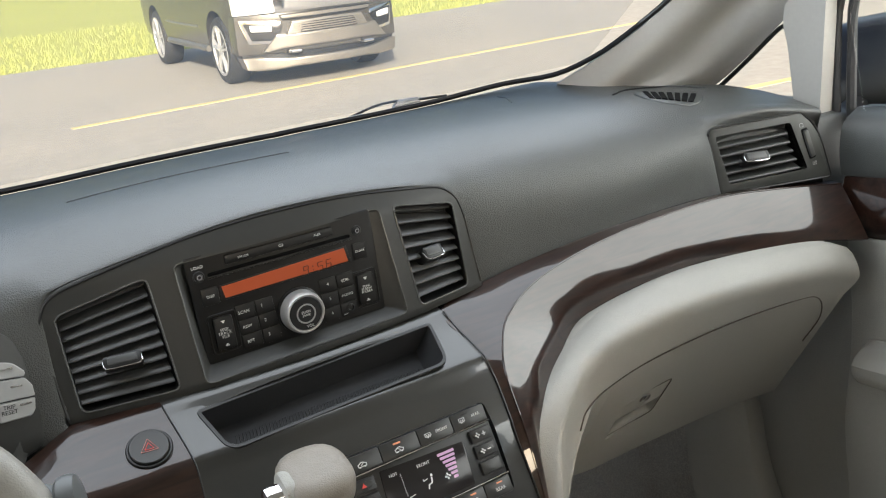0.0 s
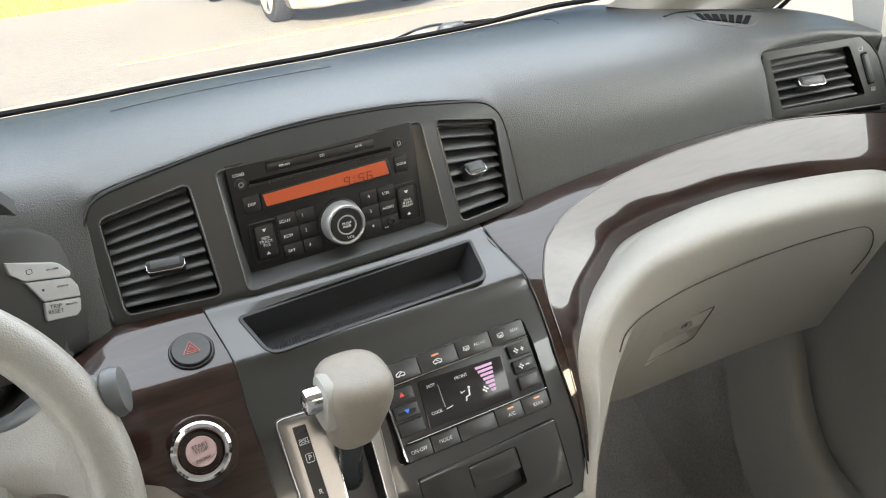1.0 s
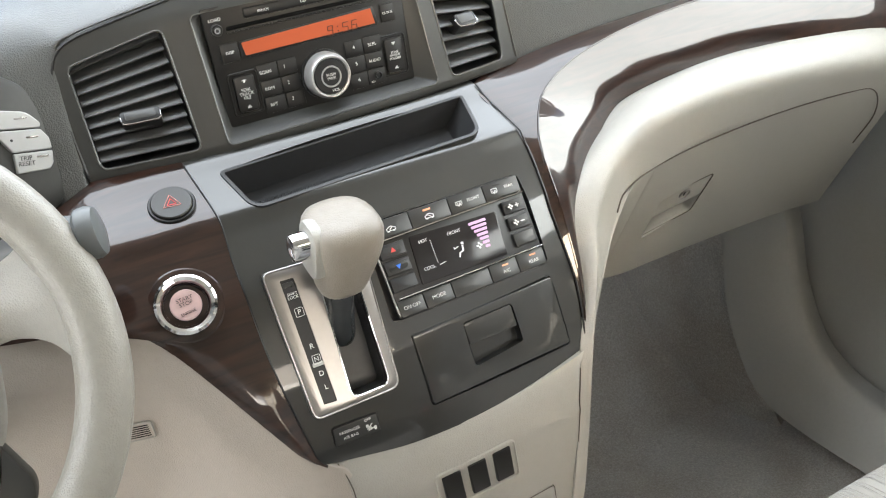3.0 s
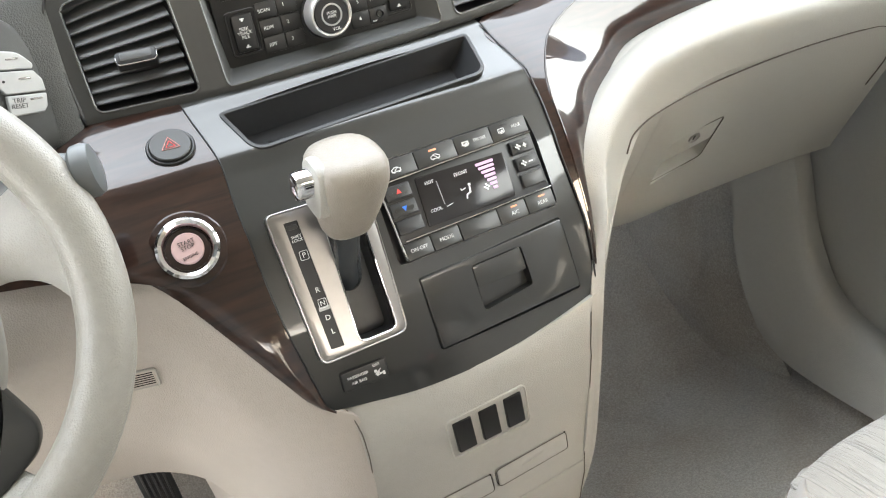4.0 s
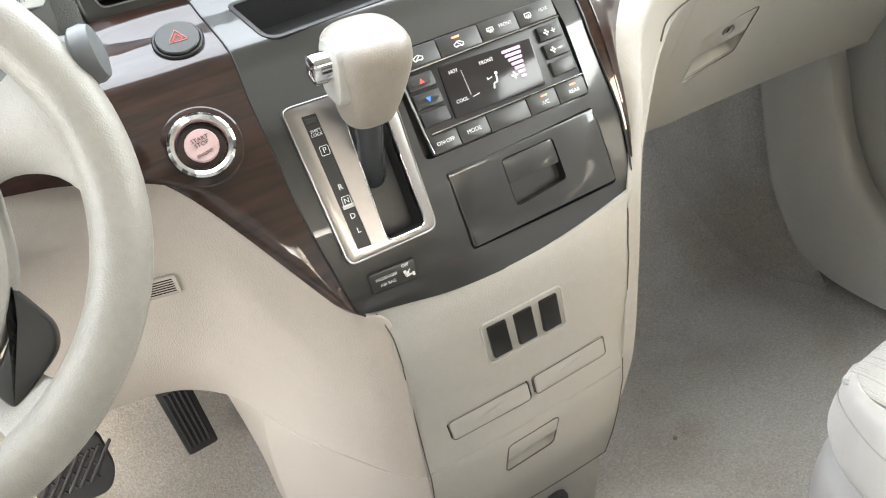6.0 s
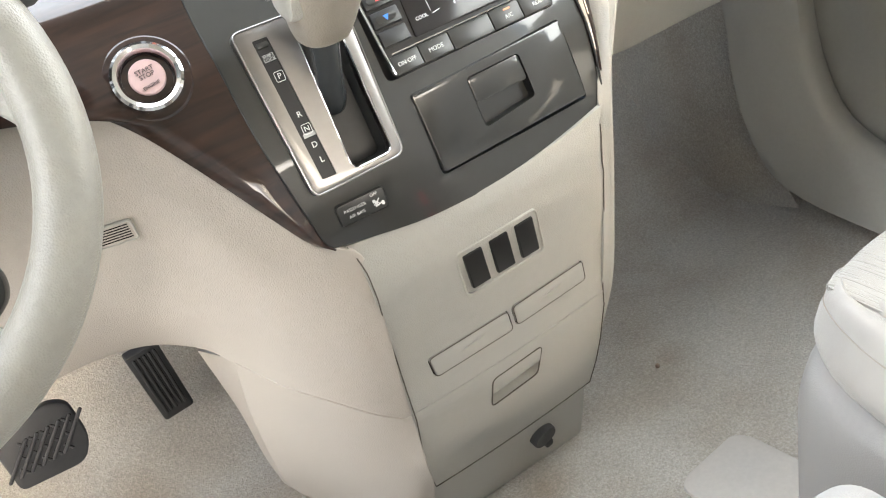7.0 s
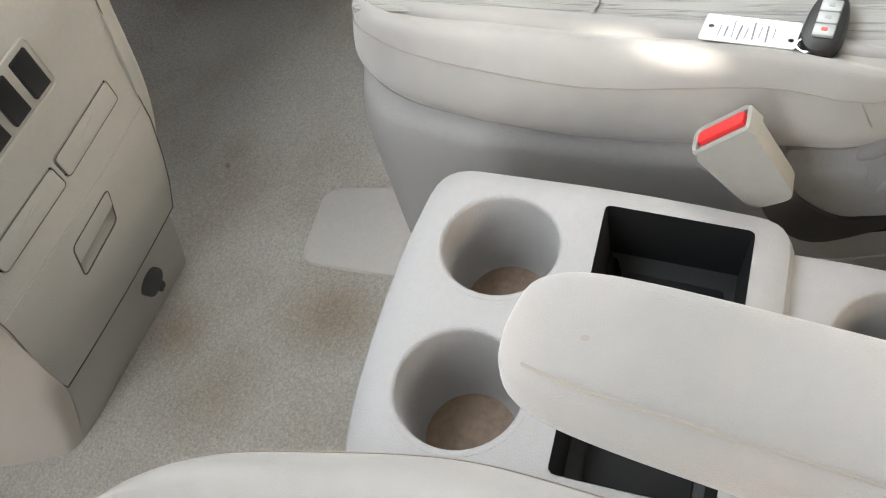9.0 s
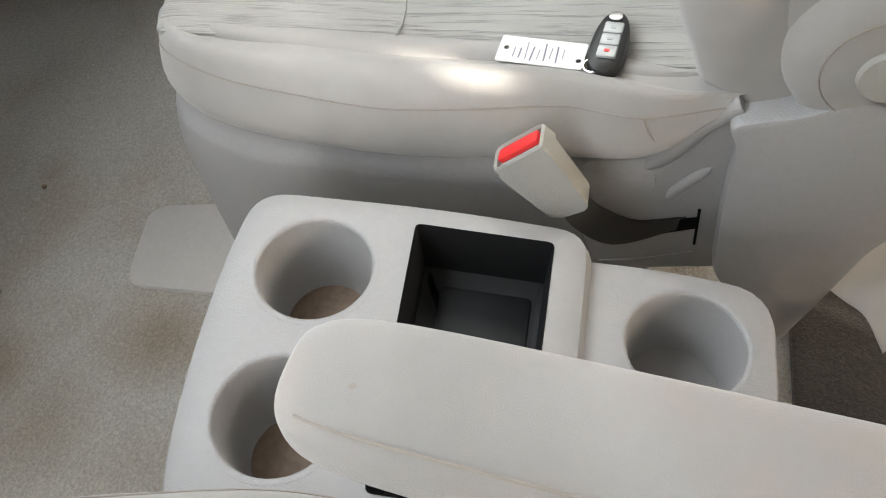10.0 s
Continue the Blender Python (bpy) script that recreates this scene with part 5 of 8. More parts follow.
part("lettering", text_bm("AUX", 0.0022, spot(RAD, 51.0, -45.8, 1.8)), WHITE_INK, jack, smooth=False)
KNOB = spot(RAD, 3.4, -26.4)
knob = part("volume_knob", lathe([(0.0165, 0.0), (0.0165, 0.0165), (0.0160, 0.0172), (0.0102, 0.0172), (0.0100, 0.0166), (0.0086, 0.0166), (0.0084, 0.0172)], 40, KNOB), BLACK, car_radio, "round black volume knob with a silver ring")
part("knob_ring", lathe([(0.0214, 0.0), (0.0214, 0.0105), (0.0206, 0.0150), (0.0190, 0.0172), (0.0172, 0.0168), (0.0165, 0.0150)], 48, KNOB, False), RING, knob, "satin silver ring")
part("inner_ring", lathe([(0.0102, 0.0168), (0.0100, 0.0178), (0.0088, 0.0178), (0.0085, 0.0168)], 36, KNOB, False), RING, knob)
part("skirt", lathe([(0.0236, -0.002), (0.0232, 0.0020), (0.0216, 0.0028)], 40, KNOB, False), BLACK, knob)
part("lettering", join(text_bm("PUSH\nPWR", 0.0040, spot(KNOB, 0, 0, 17.4)), text_bm("VOL", 0.0042, spot(KNOB, 2.2, -13.2, 17.4))), WHITE_INK, knob, smooth=False)

# storage tray
TRAY_IN = [tuple(p) for p in inset(tray_out, 0.003)]


def tray_ring(out, z, k=1.0, dy=0.0):
    return [tuple(tray_fr @ Vector((x * k, y * k + dy, z))) for x, y in out]


TRAY_MID, TRAY_LOW = [tuple(p) for p in inset(tray_out, 0.007)], [tuple(p) for p in inset(tray_out, 0.010)]
tray = part("storage_tray", well([tray_ring(tray_out, 0.001), tray_ring(TRAY_IN, 0.0005), tray_ring(TRAY_MID, -0.020, 1, 0.004), tray_ring(TRAY_LOW, -0.033, 0.97, 0.006)]), RUBBER, centre_stack, "open black storage tray")
part("tray_rim", frame_bm([tuple(p) for p in inset(tray_out, -0.0008)], TRAY_IN, 0.0010, -0.003, 0.0004, tray_fr), BLACK, tray)
ribs = []
for k in range(60):
    a = Vector((-0.102 + 0.0034 * k, -0.010, -0.0322))
    ribs.append(tube([tray_fr @ a, tray_fr @ (a + Vector((0.004, 0.020, 0)))], 0.0004, 4))
part("ribbed_mat", join(*ribs), BLACK, tray, "black finely ribbed rubber mat")

# climate control
CLM = CLM_FR
climate = thing("climate_control", (0.068, 0.56, 0.62), "black climate control panel with a lit display", "climate control")
CLM_OUT = round_poly([(-0.0820, -0.0430), (0.0815, -0.0415), (0.0825, 0.0480), (-0.0830, 0.0465)], 0.006, 4)
part("faceplate", prism(CLM_OUT, -0.0012, -0.02, 0.0006, CLM), BLACK, climate)


def ckey(x0, x1, y0, y1, words="", size=4.0, dx=0.0, dy=0.0, mat=None, z=1.2, ink=None):
    return key((x0 + x1) / 2, (y0 + y1) / 2, x1 - x0 - 0.7, y1 - y0, words=words, size=size, fr=CLM, owner=climate, mat=mat or PLATE_GREY, z=z, dx=dx, dy=dy, ink=ink, r=1.2)


k1 = ckey(-82, -40, 30.0, 46.5)
k2 = ckey(-40, 2, 30.3, 46.8)
k3 = ckey(2, 41, 30.6, 47.2, "FRONT", 4.2, 7, 0)
k4 = ckey(41, 81.5, 31.2, 47.6, "REAR", 4.2, 8, 0.5)


def icon(b, x, y, boxes, z=1.35, mat=None):
    part("pictogram", bars_bm([tuple(v / 1000 for v in q[:4]) + (q[4],) for q in boxes], spot(CLM, x, y, z)), mat or WHITE_INK, b, smooth=False)


CAR_SIGN = [(0, -1.6, 9, 0.7, 0), (-4.3, -0.4, 0.7, 2.6, 10), (4.3, -0.4, 0.7, 2.6, -10), (-2.4, 1.4, 4, 0.7, 28), (2.4, 1.4, 4, 0.7, -28), (0, 2.2, 3, 0.7, 0), (-2.6, -2.0, 1.8, 1.3, 0), (2.6, -2.0, 1.8, 1.3, 0)]
icon(k1, -60.5, 36.5, CAR_SIGN + [(0, 0.3, 4, 0.6, 35)])
icon(k2, -20.5, 36.5, CAR_SIGN + [(0, 0.3, 4, 0.6, -35)])
part("indicator_lamp", prism(rrect(0.008, 0.0018, 0.0004, 1), 0.0016, 0, 0.0002, spot(CLM, -21, 42.8)), LAMP_ORANGE, k2, "small orange lamp")
SCREEN_SIGN = [(0, 1.8, 7, 0.7, 0), (0, -1.2, 5.4, 0.7, 0), (-3.1, 0.3, 0.7, 3.2, -14), (3.1, 0.3, 0.7, 3.2, 14), (-1.2, -1.0, 0.6, 3.4, 12), (0.2, -1.0, 0.6, 3.4, -12), (1.6, -1.0, 0.6, 3.4, 12)]
icon(k3, 12.5, 38.5, SCREEN_SIGN)
icon(k4, 52.5, 39.5, [(0, 1.8, 6.4, 0.7, 0), (0, -1.8, 6.4, 0.7, 0), (-3.1, 0, 0.7, 3.8, 0), (3.1, 0, 0.7, 3.8, 0), (-1.2, -1.4, 0.6, 3.4, 12), (0.2, -1.4, 0.6, 3.4, -12), (1.6, -1.4, 0.6, 3.4, 12)])
part("lamp_window", prism(rrect(0.008, 0.0018, 0.0004, 1), 0.0014, 0, 0.0002, spot(CLM, 57, 44.3)), BLACK, k4)
line1 = [spot(CLM, x, y, 0.6).translation for x, y in ((-82, 28.2), (0, 29.4), (82, 30.2))]
line2 = [spot(CLM, x, y, 0.6).translation for x, y in ((-76, -25.2), (0, -25.0), (82, -24.4))]
line3 = [spot(CLM, x, y, 0.6).translation for x, y in ((-82, 28.2), (-81.5, 0), (-81.2, -26), (-80.5, -40))]
for ln in (line1, line2, line3):
    part("chrome_strip", tube(cr(ln, 12), 0.0010, 6), CHROME, climate, "thin chrome strip")
screen = part("display", prism(round_poly([(-0.0500, -0.0205), (0.0430, -0.0215), (0.0465, 0.0205), (-0.0465, 0.0245)], 0.002, 3), 0.0004, -0.004, 0.0003, CLM), LCD_DARK, climate, "dark glass display")
for words, x, y, s in (("FRONT", -2.4, 15.0, 4.4), ("HOT", -35.0, 16.6, 4.2), ("COOL", -37.5, -8.2, 4.2)):
    part("lettering", text_bm(words, s / 1000, spot(CLM, x, y, 0.6)), LCD_WHITE, screen, smooth=False)
icon(screen, -28.0, 4.0, [(0.0, 11 - 1.6 * i, 0.5, 0.8, 0) for i in range(14)] + [(4.5, -12.2, 7, 0.6, 8)], 0.6, LCD_WHITE)
icon(screen, -1.5, -2.0, [(3.2, 5.0, 2.4, 2.4, 0), (2.2, 0.6, 1.4, 5.6, -12), (-0.4, -2.4, 4.6, 1.2, 14), (-2.8, -4.6, 1.2, 4.4, -22), (-4.0, 2.6, 5.0, 0.7, 14), (-6.2, 2.9, 0.8, 2.2, 10)], 0.6, LCD_WHITE)
icon(screen, 18.0, -4.4, [(0, 2, 1.7, 2.4, 25), (2, 0, 2.4, 1.7, -25), (0, -2, 1.7, 2.4, 25), (-2, 0, 2.4, 1.7, -25)], 0.6, LCD_WHITE)
for i in range(7):
    w = 19.0 - 2.3 * i
    part("fan_bar", bars_bm([(0, 0, w / 1000, 0.0026, 0)], spot(CLM, 33.5 - w / 2 - 0.75 * i, 17.0 - 4.05 * i, 0.6)), LCD_PINK, screen, "pink fan-speed bar", smooth=False)
for i, (mat, pts) in enumerate(((RED_INK, [(-2.6, -1.8), (2.6, -1.8), (0, 2.6)]), (BLUE_INK, [(-2.6, 1.8), (0, -2.6), (2.6, 1.8)]), (None, None))):
    b = key(-66.3, 18.0 - 15.4 * i, 25.5, 12.6, fr=CLM, owner=climate, mat=BLACK, z=1.4, r=1.0, bev=0.9)
    if mat:
        part("hollow", prism(rrect(0.019, 0.0068, 0.0034, 5), 0.0017, 0.0008, 0.0001, spot(CLM, -66.3, 18.0 - 15.4 * i), 0), PLATE_GREY, b)
        part("arrow", prism([(x / 1000, y / 1000) for x, y in pts], 0.0002, -0.0002, 0, spot(CLM, -66.0, 18.0 - 15.4 * i, 1.9)), mat, b, smooth=False)
for i in range(3):
    b = key(66.8, 20.0 - 16.0 * i, 23.5, 13.0, fr=CLM, owner=climate, mat=BLACK if i < 2 else PLATE_GREY, z=1.4, r=1.0, bev=0.9)
    if i < 2:
        part("hollow", prism(rrect(0.018, 0.0072, 0.0036, 5), 0.0017, 0.0008, 0.0001, spot(CLM, 66.8, 20.0 - 16.0 * i)), PLATE_GREY, b)
        icon(b, 63.0, 20.0 - 16.0 * i, [(0, 1.8, 1.5, 2.2, 25), (1.8, 0, 2.2, 1.5, -25), (0, -1.8, 1.5, 2.2, 25), (-1.8, 0, 2.2, 1.5, -25), (7.5, 0, 4.4, 1.1, 0)] + ([(7.5, 0, 1.1, 4.4, 0)] if i == 0 else []), 1.9)
ckey(-80, -53.4, -42.0, -27.2, "ON·OFF", 4.8)
ckey(-53.4, -23.8, -42.0, -27.0, "MODE", 5.0)
ckey(-23.8, 18.0, -42.6, -26.8)
for x0, x1, words in ((18.0, 49.4, "A/C"), (49.4, 81.0, "REAR")):
    b = ckey(x0, x1, -42.4, -26.2, words, 5.0, 2, -1.5)
    part("indicator_lamp", prism(rrect(0.007, 0.0016, 0.0004, 1), 0.0016, 0, 0.0002, spot(CLM, (x0 + x1) / 2 + 2.5, -29.8)), LAMP_ORANGE, b, "small orange lamp")

# gear selector
GATE_FR = gate_fr
gear = thing("gear_selector", (-0.07, 0.57, 0.57), "automatic gear selector, beige leather knob in a satin silver gate", "gear lever")
plate_out = round_poly([(-0.0395, -0.0615), (0.0400, -0.0590), (0.0420, 0.0640), (0.030, 0.0690), (-0.0475, 0.0695)], [0.007, 0.009, 0.010, 0.010, 0.007], 4)
hole_l = round_poly([(-0.0030, -0.0540), (0.0310, -0.0530), (0.0295, 0.0520), (-0.0015, 0.0550)], 0.007, 4)
strip_l = round_poly([(-0.0290, -0.0515), (-0.0170, -0.0520), (-0.0225, 0.0595), (-0.0347, 0.0598)], 0.001, 2)
plate_bm = carve(prism(plate_out, 0.0045, -0.006, 0.002, GATE_FR), [prism(hole_l, 0.03, -0.03, 0, GATE_FR), prism(strip_l, 0.03, 0.0032, 0, GATE_FR)])
plate = part("gate_plate", plate_bm, SATIN, gear, "satin silver gate plate")
part("gate_rim", frame_bm([tuple(p) for p in inset(hole_l, -0.0016)], hole_l, 0.0056, -0.004, 0.0007, GATE_FR), CHROME, gear, "chrome rim of the gate")
part("gate_border", frame_bm([tuple(p) for p in inset(plate_out, -0.0006)], [tuple(p) for p in inset(plate_out, 0.0010)], 0.0050, -0.006, 0.0006, GATE_FR), SATIN, gear, "bright border of the gate plate")
part("gate_floor", prism([tuple(p) for p in inset(hole_l, 0.0006)], -0.024, -0.030, 0, GATE_FR), SLAT, gear, "dark grey sliding cover")
part("gate_well", well([[tuple(GATE_FR @ Vector((x, y, 0.003))) for x, y in hole_l], [tuple(GATE_FR @ Vector((x, y, -0.02))) for x, y in hole_l], [tuple(GATE_FR @ Vector((x * 0.96, y * 0.95, -0.05))) for x, y in hole_l]]), SLAT, gear, "black gate well")
strip = part("position_strip", prism(strip_l, 0.0034, -0.002, 0, GATE_FR), BLACK, gear, "black strip with gear letters")
part("lock_cover", prism(rrect(0.009, 0.004, 0.0006, 1), 0.0042, 0.002, 0.0003, spot(GATE_FR, -28.5, 55)), PLATE_GREY, strip)
for words, x, y, s in (("SHIFT\nLOCK", -27.3, 45.0, 3.6), ("P", -25.9, 30.1, 6.4), ("R", -24.4, -0.8, 6.4), ("N", -23.6, -12.5, 6.0), ("D", -23.1, -25.4, 6.4), ("L", -22.6, -37.5, 6.4)):
    part("lettering", text_bm(words, s / 1000, spot(GATE_FR, x, y, 3.6)), WHITE_INK, strip, smooth=False)
for x, y in ((-25.9, 30.1), (-23.6, -12.5)):
    part("letter_box", frame_bm(rrect(0.0074, 0.0080, 0.0012, 2), rrect(0.0066, 0.0072, 0.0009, 2), 0.0038, 0.0032, 0.0001, spot(GATE_FR, x, y)), WHITE_INK, strip, smooth=False)
part("position_mark", prism(rrect(0.0100, 0.0034, 0.0004, 1), 0.0037, 0.003, 0, spot(GATE_FR, -23.4, -17.0)), SILVER, strip)

KB, KT = Vector((-0.0652, 0.5234, 0.6825)), Vector((-0.0605, 0.5021, 0.7503))


def knob_sections(n=28):
    ax = (KT - KB).normalized()
    fr = basis(KB, (1, 0, 0), ax.cross(Vector((1, 0, 0))))
    rows = []
    up = (KT - KB).length
    for t, rx, ry, ox in ((0.0, 0.006, 0.006, 0), (0.0, 0.0165, 0.017, 0), (0.04, 0.0195, 0.020, 0), (0.22, 0.0235, 0.0245, 0.001), (0.45, 0.0275, 0.0285, 0.002), (0.68, 0.0305, 0.0315, 0.002), (0.84, 0.0305, 0.0315, 0.001), (0.93, 0.0275, 0.0285, 0), (0.985, 0.0195, 0.020, 0), (1.0, 0.006, 0.006, 0)):
        c = KB + ax * up * t
        row = []
        for i in range(n):
            a = 2 * math.pi * i / n
            ca, sa = math.cos(a), math.sin(a)
            e = 2.6
            k = (abs(ca) ** e + abs(sa) ** e) ** (-1 / e)
            row.append(c + Vector((1, 0, 0)) * (rx * ca * k + ox) + ax.cross(Vector((1, 0, 0))) * ry * sa * k)
        rows.append(row)
    g = np.array([[tuple(p) for p in r] for r in rows])
    dense = np.stack([cr(g[:, i], 30) for i in range(n)], 1)
    bm = grid_bm(dense, close_v=True)
    bmesh.ops.contextual_create(bm, geom=[e for e in bm.edges if e.is_boundary and (e.verts[0].co - KB).length < 0.02])
    bmesh.ops.contextual_create(bm, geom=[e for e in bm.edges if e.is_boundary])
    return bm


part("knob", knob_sections(), KNOB_LEATHER, gear, "beige leather-wrapped gear knob")
side = basis((-0.0875, 0.505, 0.732), (0.05, -0.31, 0.95), (0, 0.95, 0.31))
part("knob_collar", prism(rrect(0.046, 0.034, 0.012, 6), 0.004, -0.010, 0.003, side @ Matrix.Translation((-0.006, 0, 0))), GREIGE, gear, "beige plastic collar")
part("release_button", prism(rrect(0.021, 0.019, 0.007, 5), 0.018, -0.004, 0.003, side @ Matrix.Translation((0.000, 0, 0)), dome=0.0015), CHROME, gear, "chrome release button")
lever = part("lever", tube(cr([KB + Vector((0.001, 0.000, 0.006)), (-0.0635, 0.535, 0.660), (-0.0625, 0.548, 0.636), (-0.0620, 0.557, 0.619)], 12), [0.0118, 0.0114, 0.0110, 0.0108, 0.0106, 0.0105, 0.0105, 0.0106, 0.0110, 0.0116, 0.0118, 0.0104], 18), SHAFT, gear, "glossy dark grey-blue lever shaft")
part("lever_rod", tube([(-0.0622, 0.553, 0.626), (-0.060, 0.585, 0.594), (-0.060, 0.600, 0.580)], 0.0060, 12), BLACK, lever)

# pull-out drawer below the climate control
DRW = face_frame(0.075, 0.575, h=0.03)
drw_out = [tuple(p) for p in inset(round_poly([(-0.0780, -0.0343), (0.0802, -0.0327), (0.0758, 0.0382), (-0.0820, 0.0354)], 0.004, 3), 0.0008)]
pocket_out = round_poly([(-0.0272, -0.0160), (0.0285, -0.0110), (0.0250, 0.0283), (-0.0298, 0.0280)], 0.004, 3)
drawer = part("drawer", carve(prism(drw_out, 0.0008, -0.012, 0.0012, DRW), [prism(pocket_out, 0.02, -0.008, 0, DRW)]), PANEL, centre_stack, "closed dark metallic drawer")
part("pocket", well([[tuple(DRW @ Vector((x, y, 0.0012))) for x, y in pocket_out], [tuple(DRW @ Vector((x, y, -0.004))) for x, y in pocket_out], [tuple(DRW @ Vector((x * 0.9, y * 0.85, -0.020))) for x, y in pocket_out]]), BLACK, drawer, "black finger pocket")
part("pull", prism(round_poly([(-0.0280, 0.0055), (0.0262, 0.0050), (0.0242, 0.0275), (-0.0290, 0.0272)], 0.003, 3), 0.0006, -0.008, 0.001, DRW), PANEL, drawer, "dark metallic finger pull")

# airbag notice
ABG = face_frame(-0.077, 0.546)
notice = part("airbag_lamp", prism(rrect(0.0415, 0.0172, 0.0022, 3), 0.0014, -0.003, 0.0006, spot(ABG, 0.2, 0.4)), PLATE_GREY, centre_stack, "dark plate with airbag lettering")
part("plate_rim", frame_bm(rrect(0.0435, 0.0192, 0.003, 3), rrect(0.0418, 0.0175, 0.0022, 3), 0.0006, -0.002, 0.0002, spot(ABG, 0.2, 0.4)), BLACK, notice)
for words, x, y, s in (("PASSENGER", -6.0, 2.4, 3.7), ("AIR BAG", -5.8, -3.0, 3.7), ("OFF", 11.5, 6.0, 3.7)):
    part("lettering", text_bm(words, s / 1000, spot(ABG, x, y, 1.6)), WHITE_INK, notice, smooth=False)
part("pictogram", bars_bm([tuple(v / 1000 for v in q[:4]) + (q[4],) for q in ((-2.4, 1.6, 2.6, 2.6, 0), (-0.6, -1.0, 1.2, 5.0, -30), (1.6, -2.0, 4.6, 1.0, 12), (-0.4, 0.6, 7.0, 0.7, 38), (-0.4, 0.2, 7.0, 0.7, -38), (4.6, -2.2, 2.2, 3.4, 0))], spot(ABG, 12.5, -1.2, 1.6)), WHITE_INK, notice, smooth=False)

# hazard and start buttons in the wooden trim
HZ = spot(face_frame(-0.162, 0.751, h=0.015), 0, 0.5, 4.0)
hazard = thing("hazard_button", (-0.162, 0.635, 0.75), "round black hazard button with a red triangle", "car button")
part("bezel_ring", lathe([(0.0200, -0.008), (0.0200, 0.0005), (0.0192, 0.0016), (0.0178, 0.0014), (0.0174, -0.002)], 40, HZ, False), BLACK, hazard)
cap = part("cap", lathe([(0.0172, -0.008), (0.0172, 0.0030), (0.0164, 0.0040), (0.0120, 0.0036), (0.004, 0.0034)], 40, HZ), PLATE_GREY, hazard, "dished black cap")
for k, r in ((0, 0.0085), (1, 0.0045)):
    pts = [spot(HZ, 0, -0.6 - 0.2 * k, 4.0) @ Vector((r * math.sin(a), r * math.cos(a), 0)) for a in (0, 2 * math.pi / 3, 4 * math.pi / 3)]
    part("triangle", join(*[tube([pts[i], pts[(i + 1) % 3]], 0.00034, 5) for i in range(3)]), (PALE_RED, RED_INK)[k], cap, "red warning triangle")
ST = spot(face_frame(-0.181, 0.684, h=0.02), 0.9, 0.6, 5.0)
starter = thing("start_button", (-0.181, 0.59, 0.66), "round engine start button in a chrome ring", "car button")
part("chrome_ring", lathe([(0.0265, -0.012), (0.0262, -0.001), (0.0250, 0.0035), (0.0228, 0.0052), (0.0200, 0.0042), (0.0178, 0.0006), (0.0172, -0.006)], 56, ST, False), CHROME, starter, "chrome ring")
part("gloss_flange", lathe([(0.0320, -0.012), (0.0316, -0.0035), (0.0300, -0.0018), (0.0262, -0.0012)], 56, ST, False), WOOD, starter)
part("recess", lathe([(0.0176, 0.0), (0.0172, -0.004), (0.0120, -0.004)], 40, ST, False), BLACK, starter)
cap = part("cap", lathe([(0.0128, -0.006), (0.0128, 0.0012), (0.0120, 0.0022), (0.0060, 0.0024), (0.002, 0.0024)], 40, ST), PINK_BUTTON, starter, "brushed pinkish cap")
part("lettering", join(text_bm("START\nSTOP", 0.0047, spot(ST, 0, 2.6, 2.6) @ Matrix.Rotation(radians(6), 4, "Z")), text_bm("ENGINE", 0.0036, spot(ST, 0.4, -7.0, 2.6) @ Matrix.Rotation(radians(10), 4, "Z"))), BLACK, cap, smooth=False)

# ---- fittings of the lower console ----
def con(x, z, h=0.012):
    return face_frame(x, z, front_y, h=h)


BLK = con(0.0342, 0.4432, h=0.03) @ Matrix.Rotation(radians(2.4), 4, "Z")
part("switch_recess", frame_bm(rrect(0.0890, 0.0570, 0.006, 4, skew=-0.12), rrect(0.0850, 0.0530, 0.005, 4, skew=-0.12), 0.0010, -0.002, 0.0009, spot(BLK, 0, 0)), GREIGE, lower_console)
part("switch_plate", prism(rrect(0.0850, 0.0530, 0.005, 3, skew=-0.12), -0.0006, -0.003, 0.0003, BLK), GREIGE, lower_console)
for k in range(3):
    part("blank_switch", prism(rrect(0.0198, 0.0425, 0.0016, 3, skew=-0.12), 0.0024, -0.004, 0.0012, spot(BLK, -27.8 + 27.8 * k, 0.6)), RADIO_BLACK, lower_console, "plain black blanking switch")
for fr, w in FLAPS:
    s = part("coin_slot_cover", prism(rrect(w - 0.001, 0.0258, 0.0042, 3, skew=-0.1), 0.0016, -0.008, 0.0018, fr), GREIGE, lower_console, "flush beige flap")
    # near-black plate behind the flap, painting the shade between flap and panel
    part("gap_backing", prism(rrect(w + 0.0030, 0.0290, 0.005, 3, skew=-0.1), -0.0035, -0.0055, 0, fr), SHADE_BLACK, s)
    part("flap_joint", tube([fr @ Vector((x, y, 0.0006)) for x, y in rrect(w - 0.0002, 0.0266, 0.0045, 3, skew=-0.1)], 0.0004, 5, closed=True), JOINT, s)
    part("finger_mark", tube(cr([fr @ Vector((-0.014, 0.001, 0.0010)), fr @ Vector((0, 0.003, 0.0024)), fr @ Vector((0.014, 0.0045, 0.0010))], 8), 0.0010, 6), GREIGE, s)
handle = part("drawer_pull", prism(round_poly([(-0.0312, -0.006), (0.0310, 0.003), (0.0312, 0.0252), (-0.0296, 0.0193)], 0.004, 3), 0.0008, -0.006, 0.0012, PUL), GREIGE, lower_console, "beige finger plate of the drawer")
part("pull_rim", tube([PUL @ Vector((x, y, 0.0002)) for x, y in pull_o], 0.0008, 5, closed=True), JOINT, handle)
part("pull_back", prism(inset(pull_o, -0.001), -0.012, -0.016, 0, PUL), GREIGE, handle)


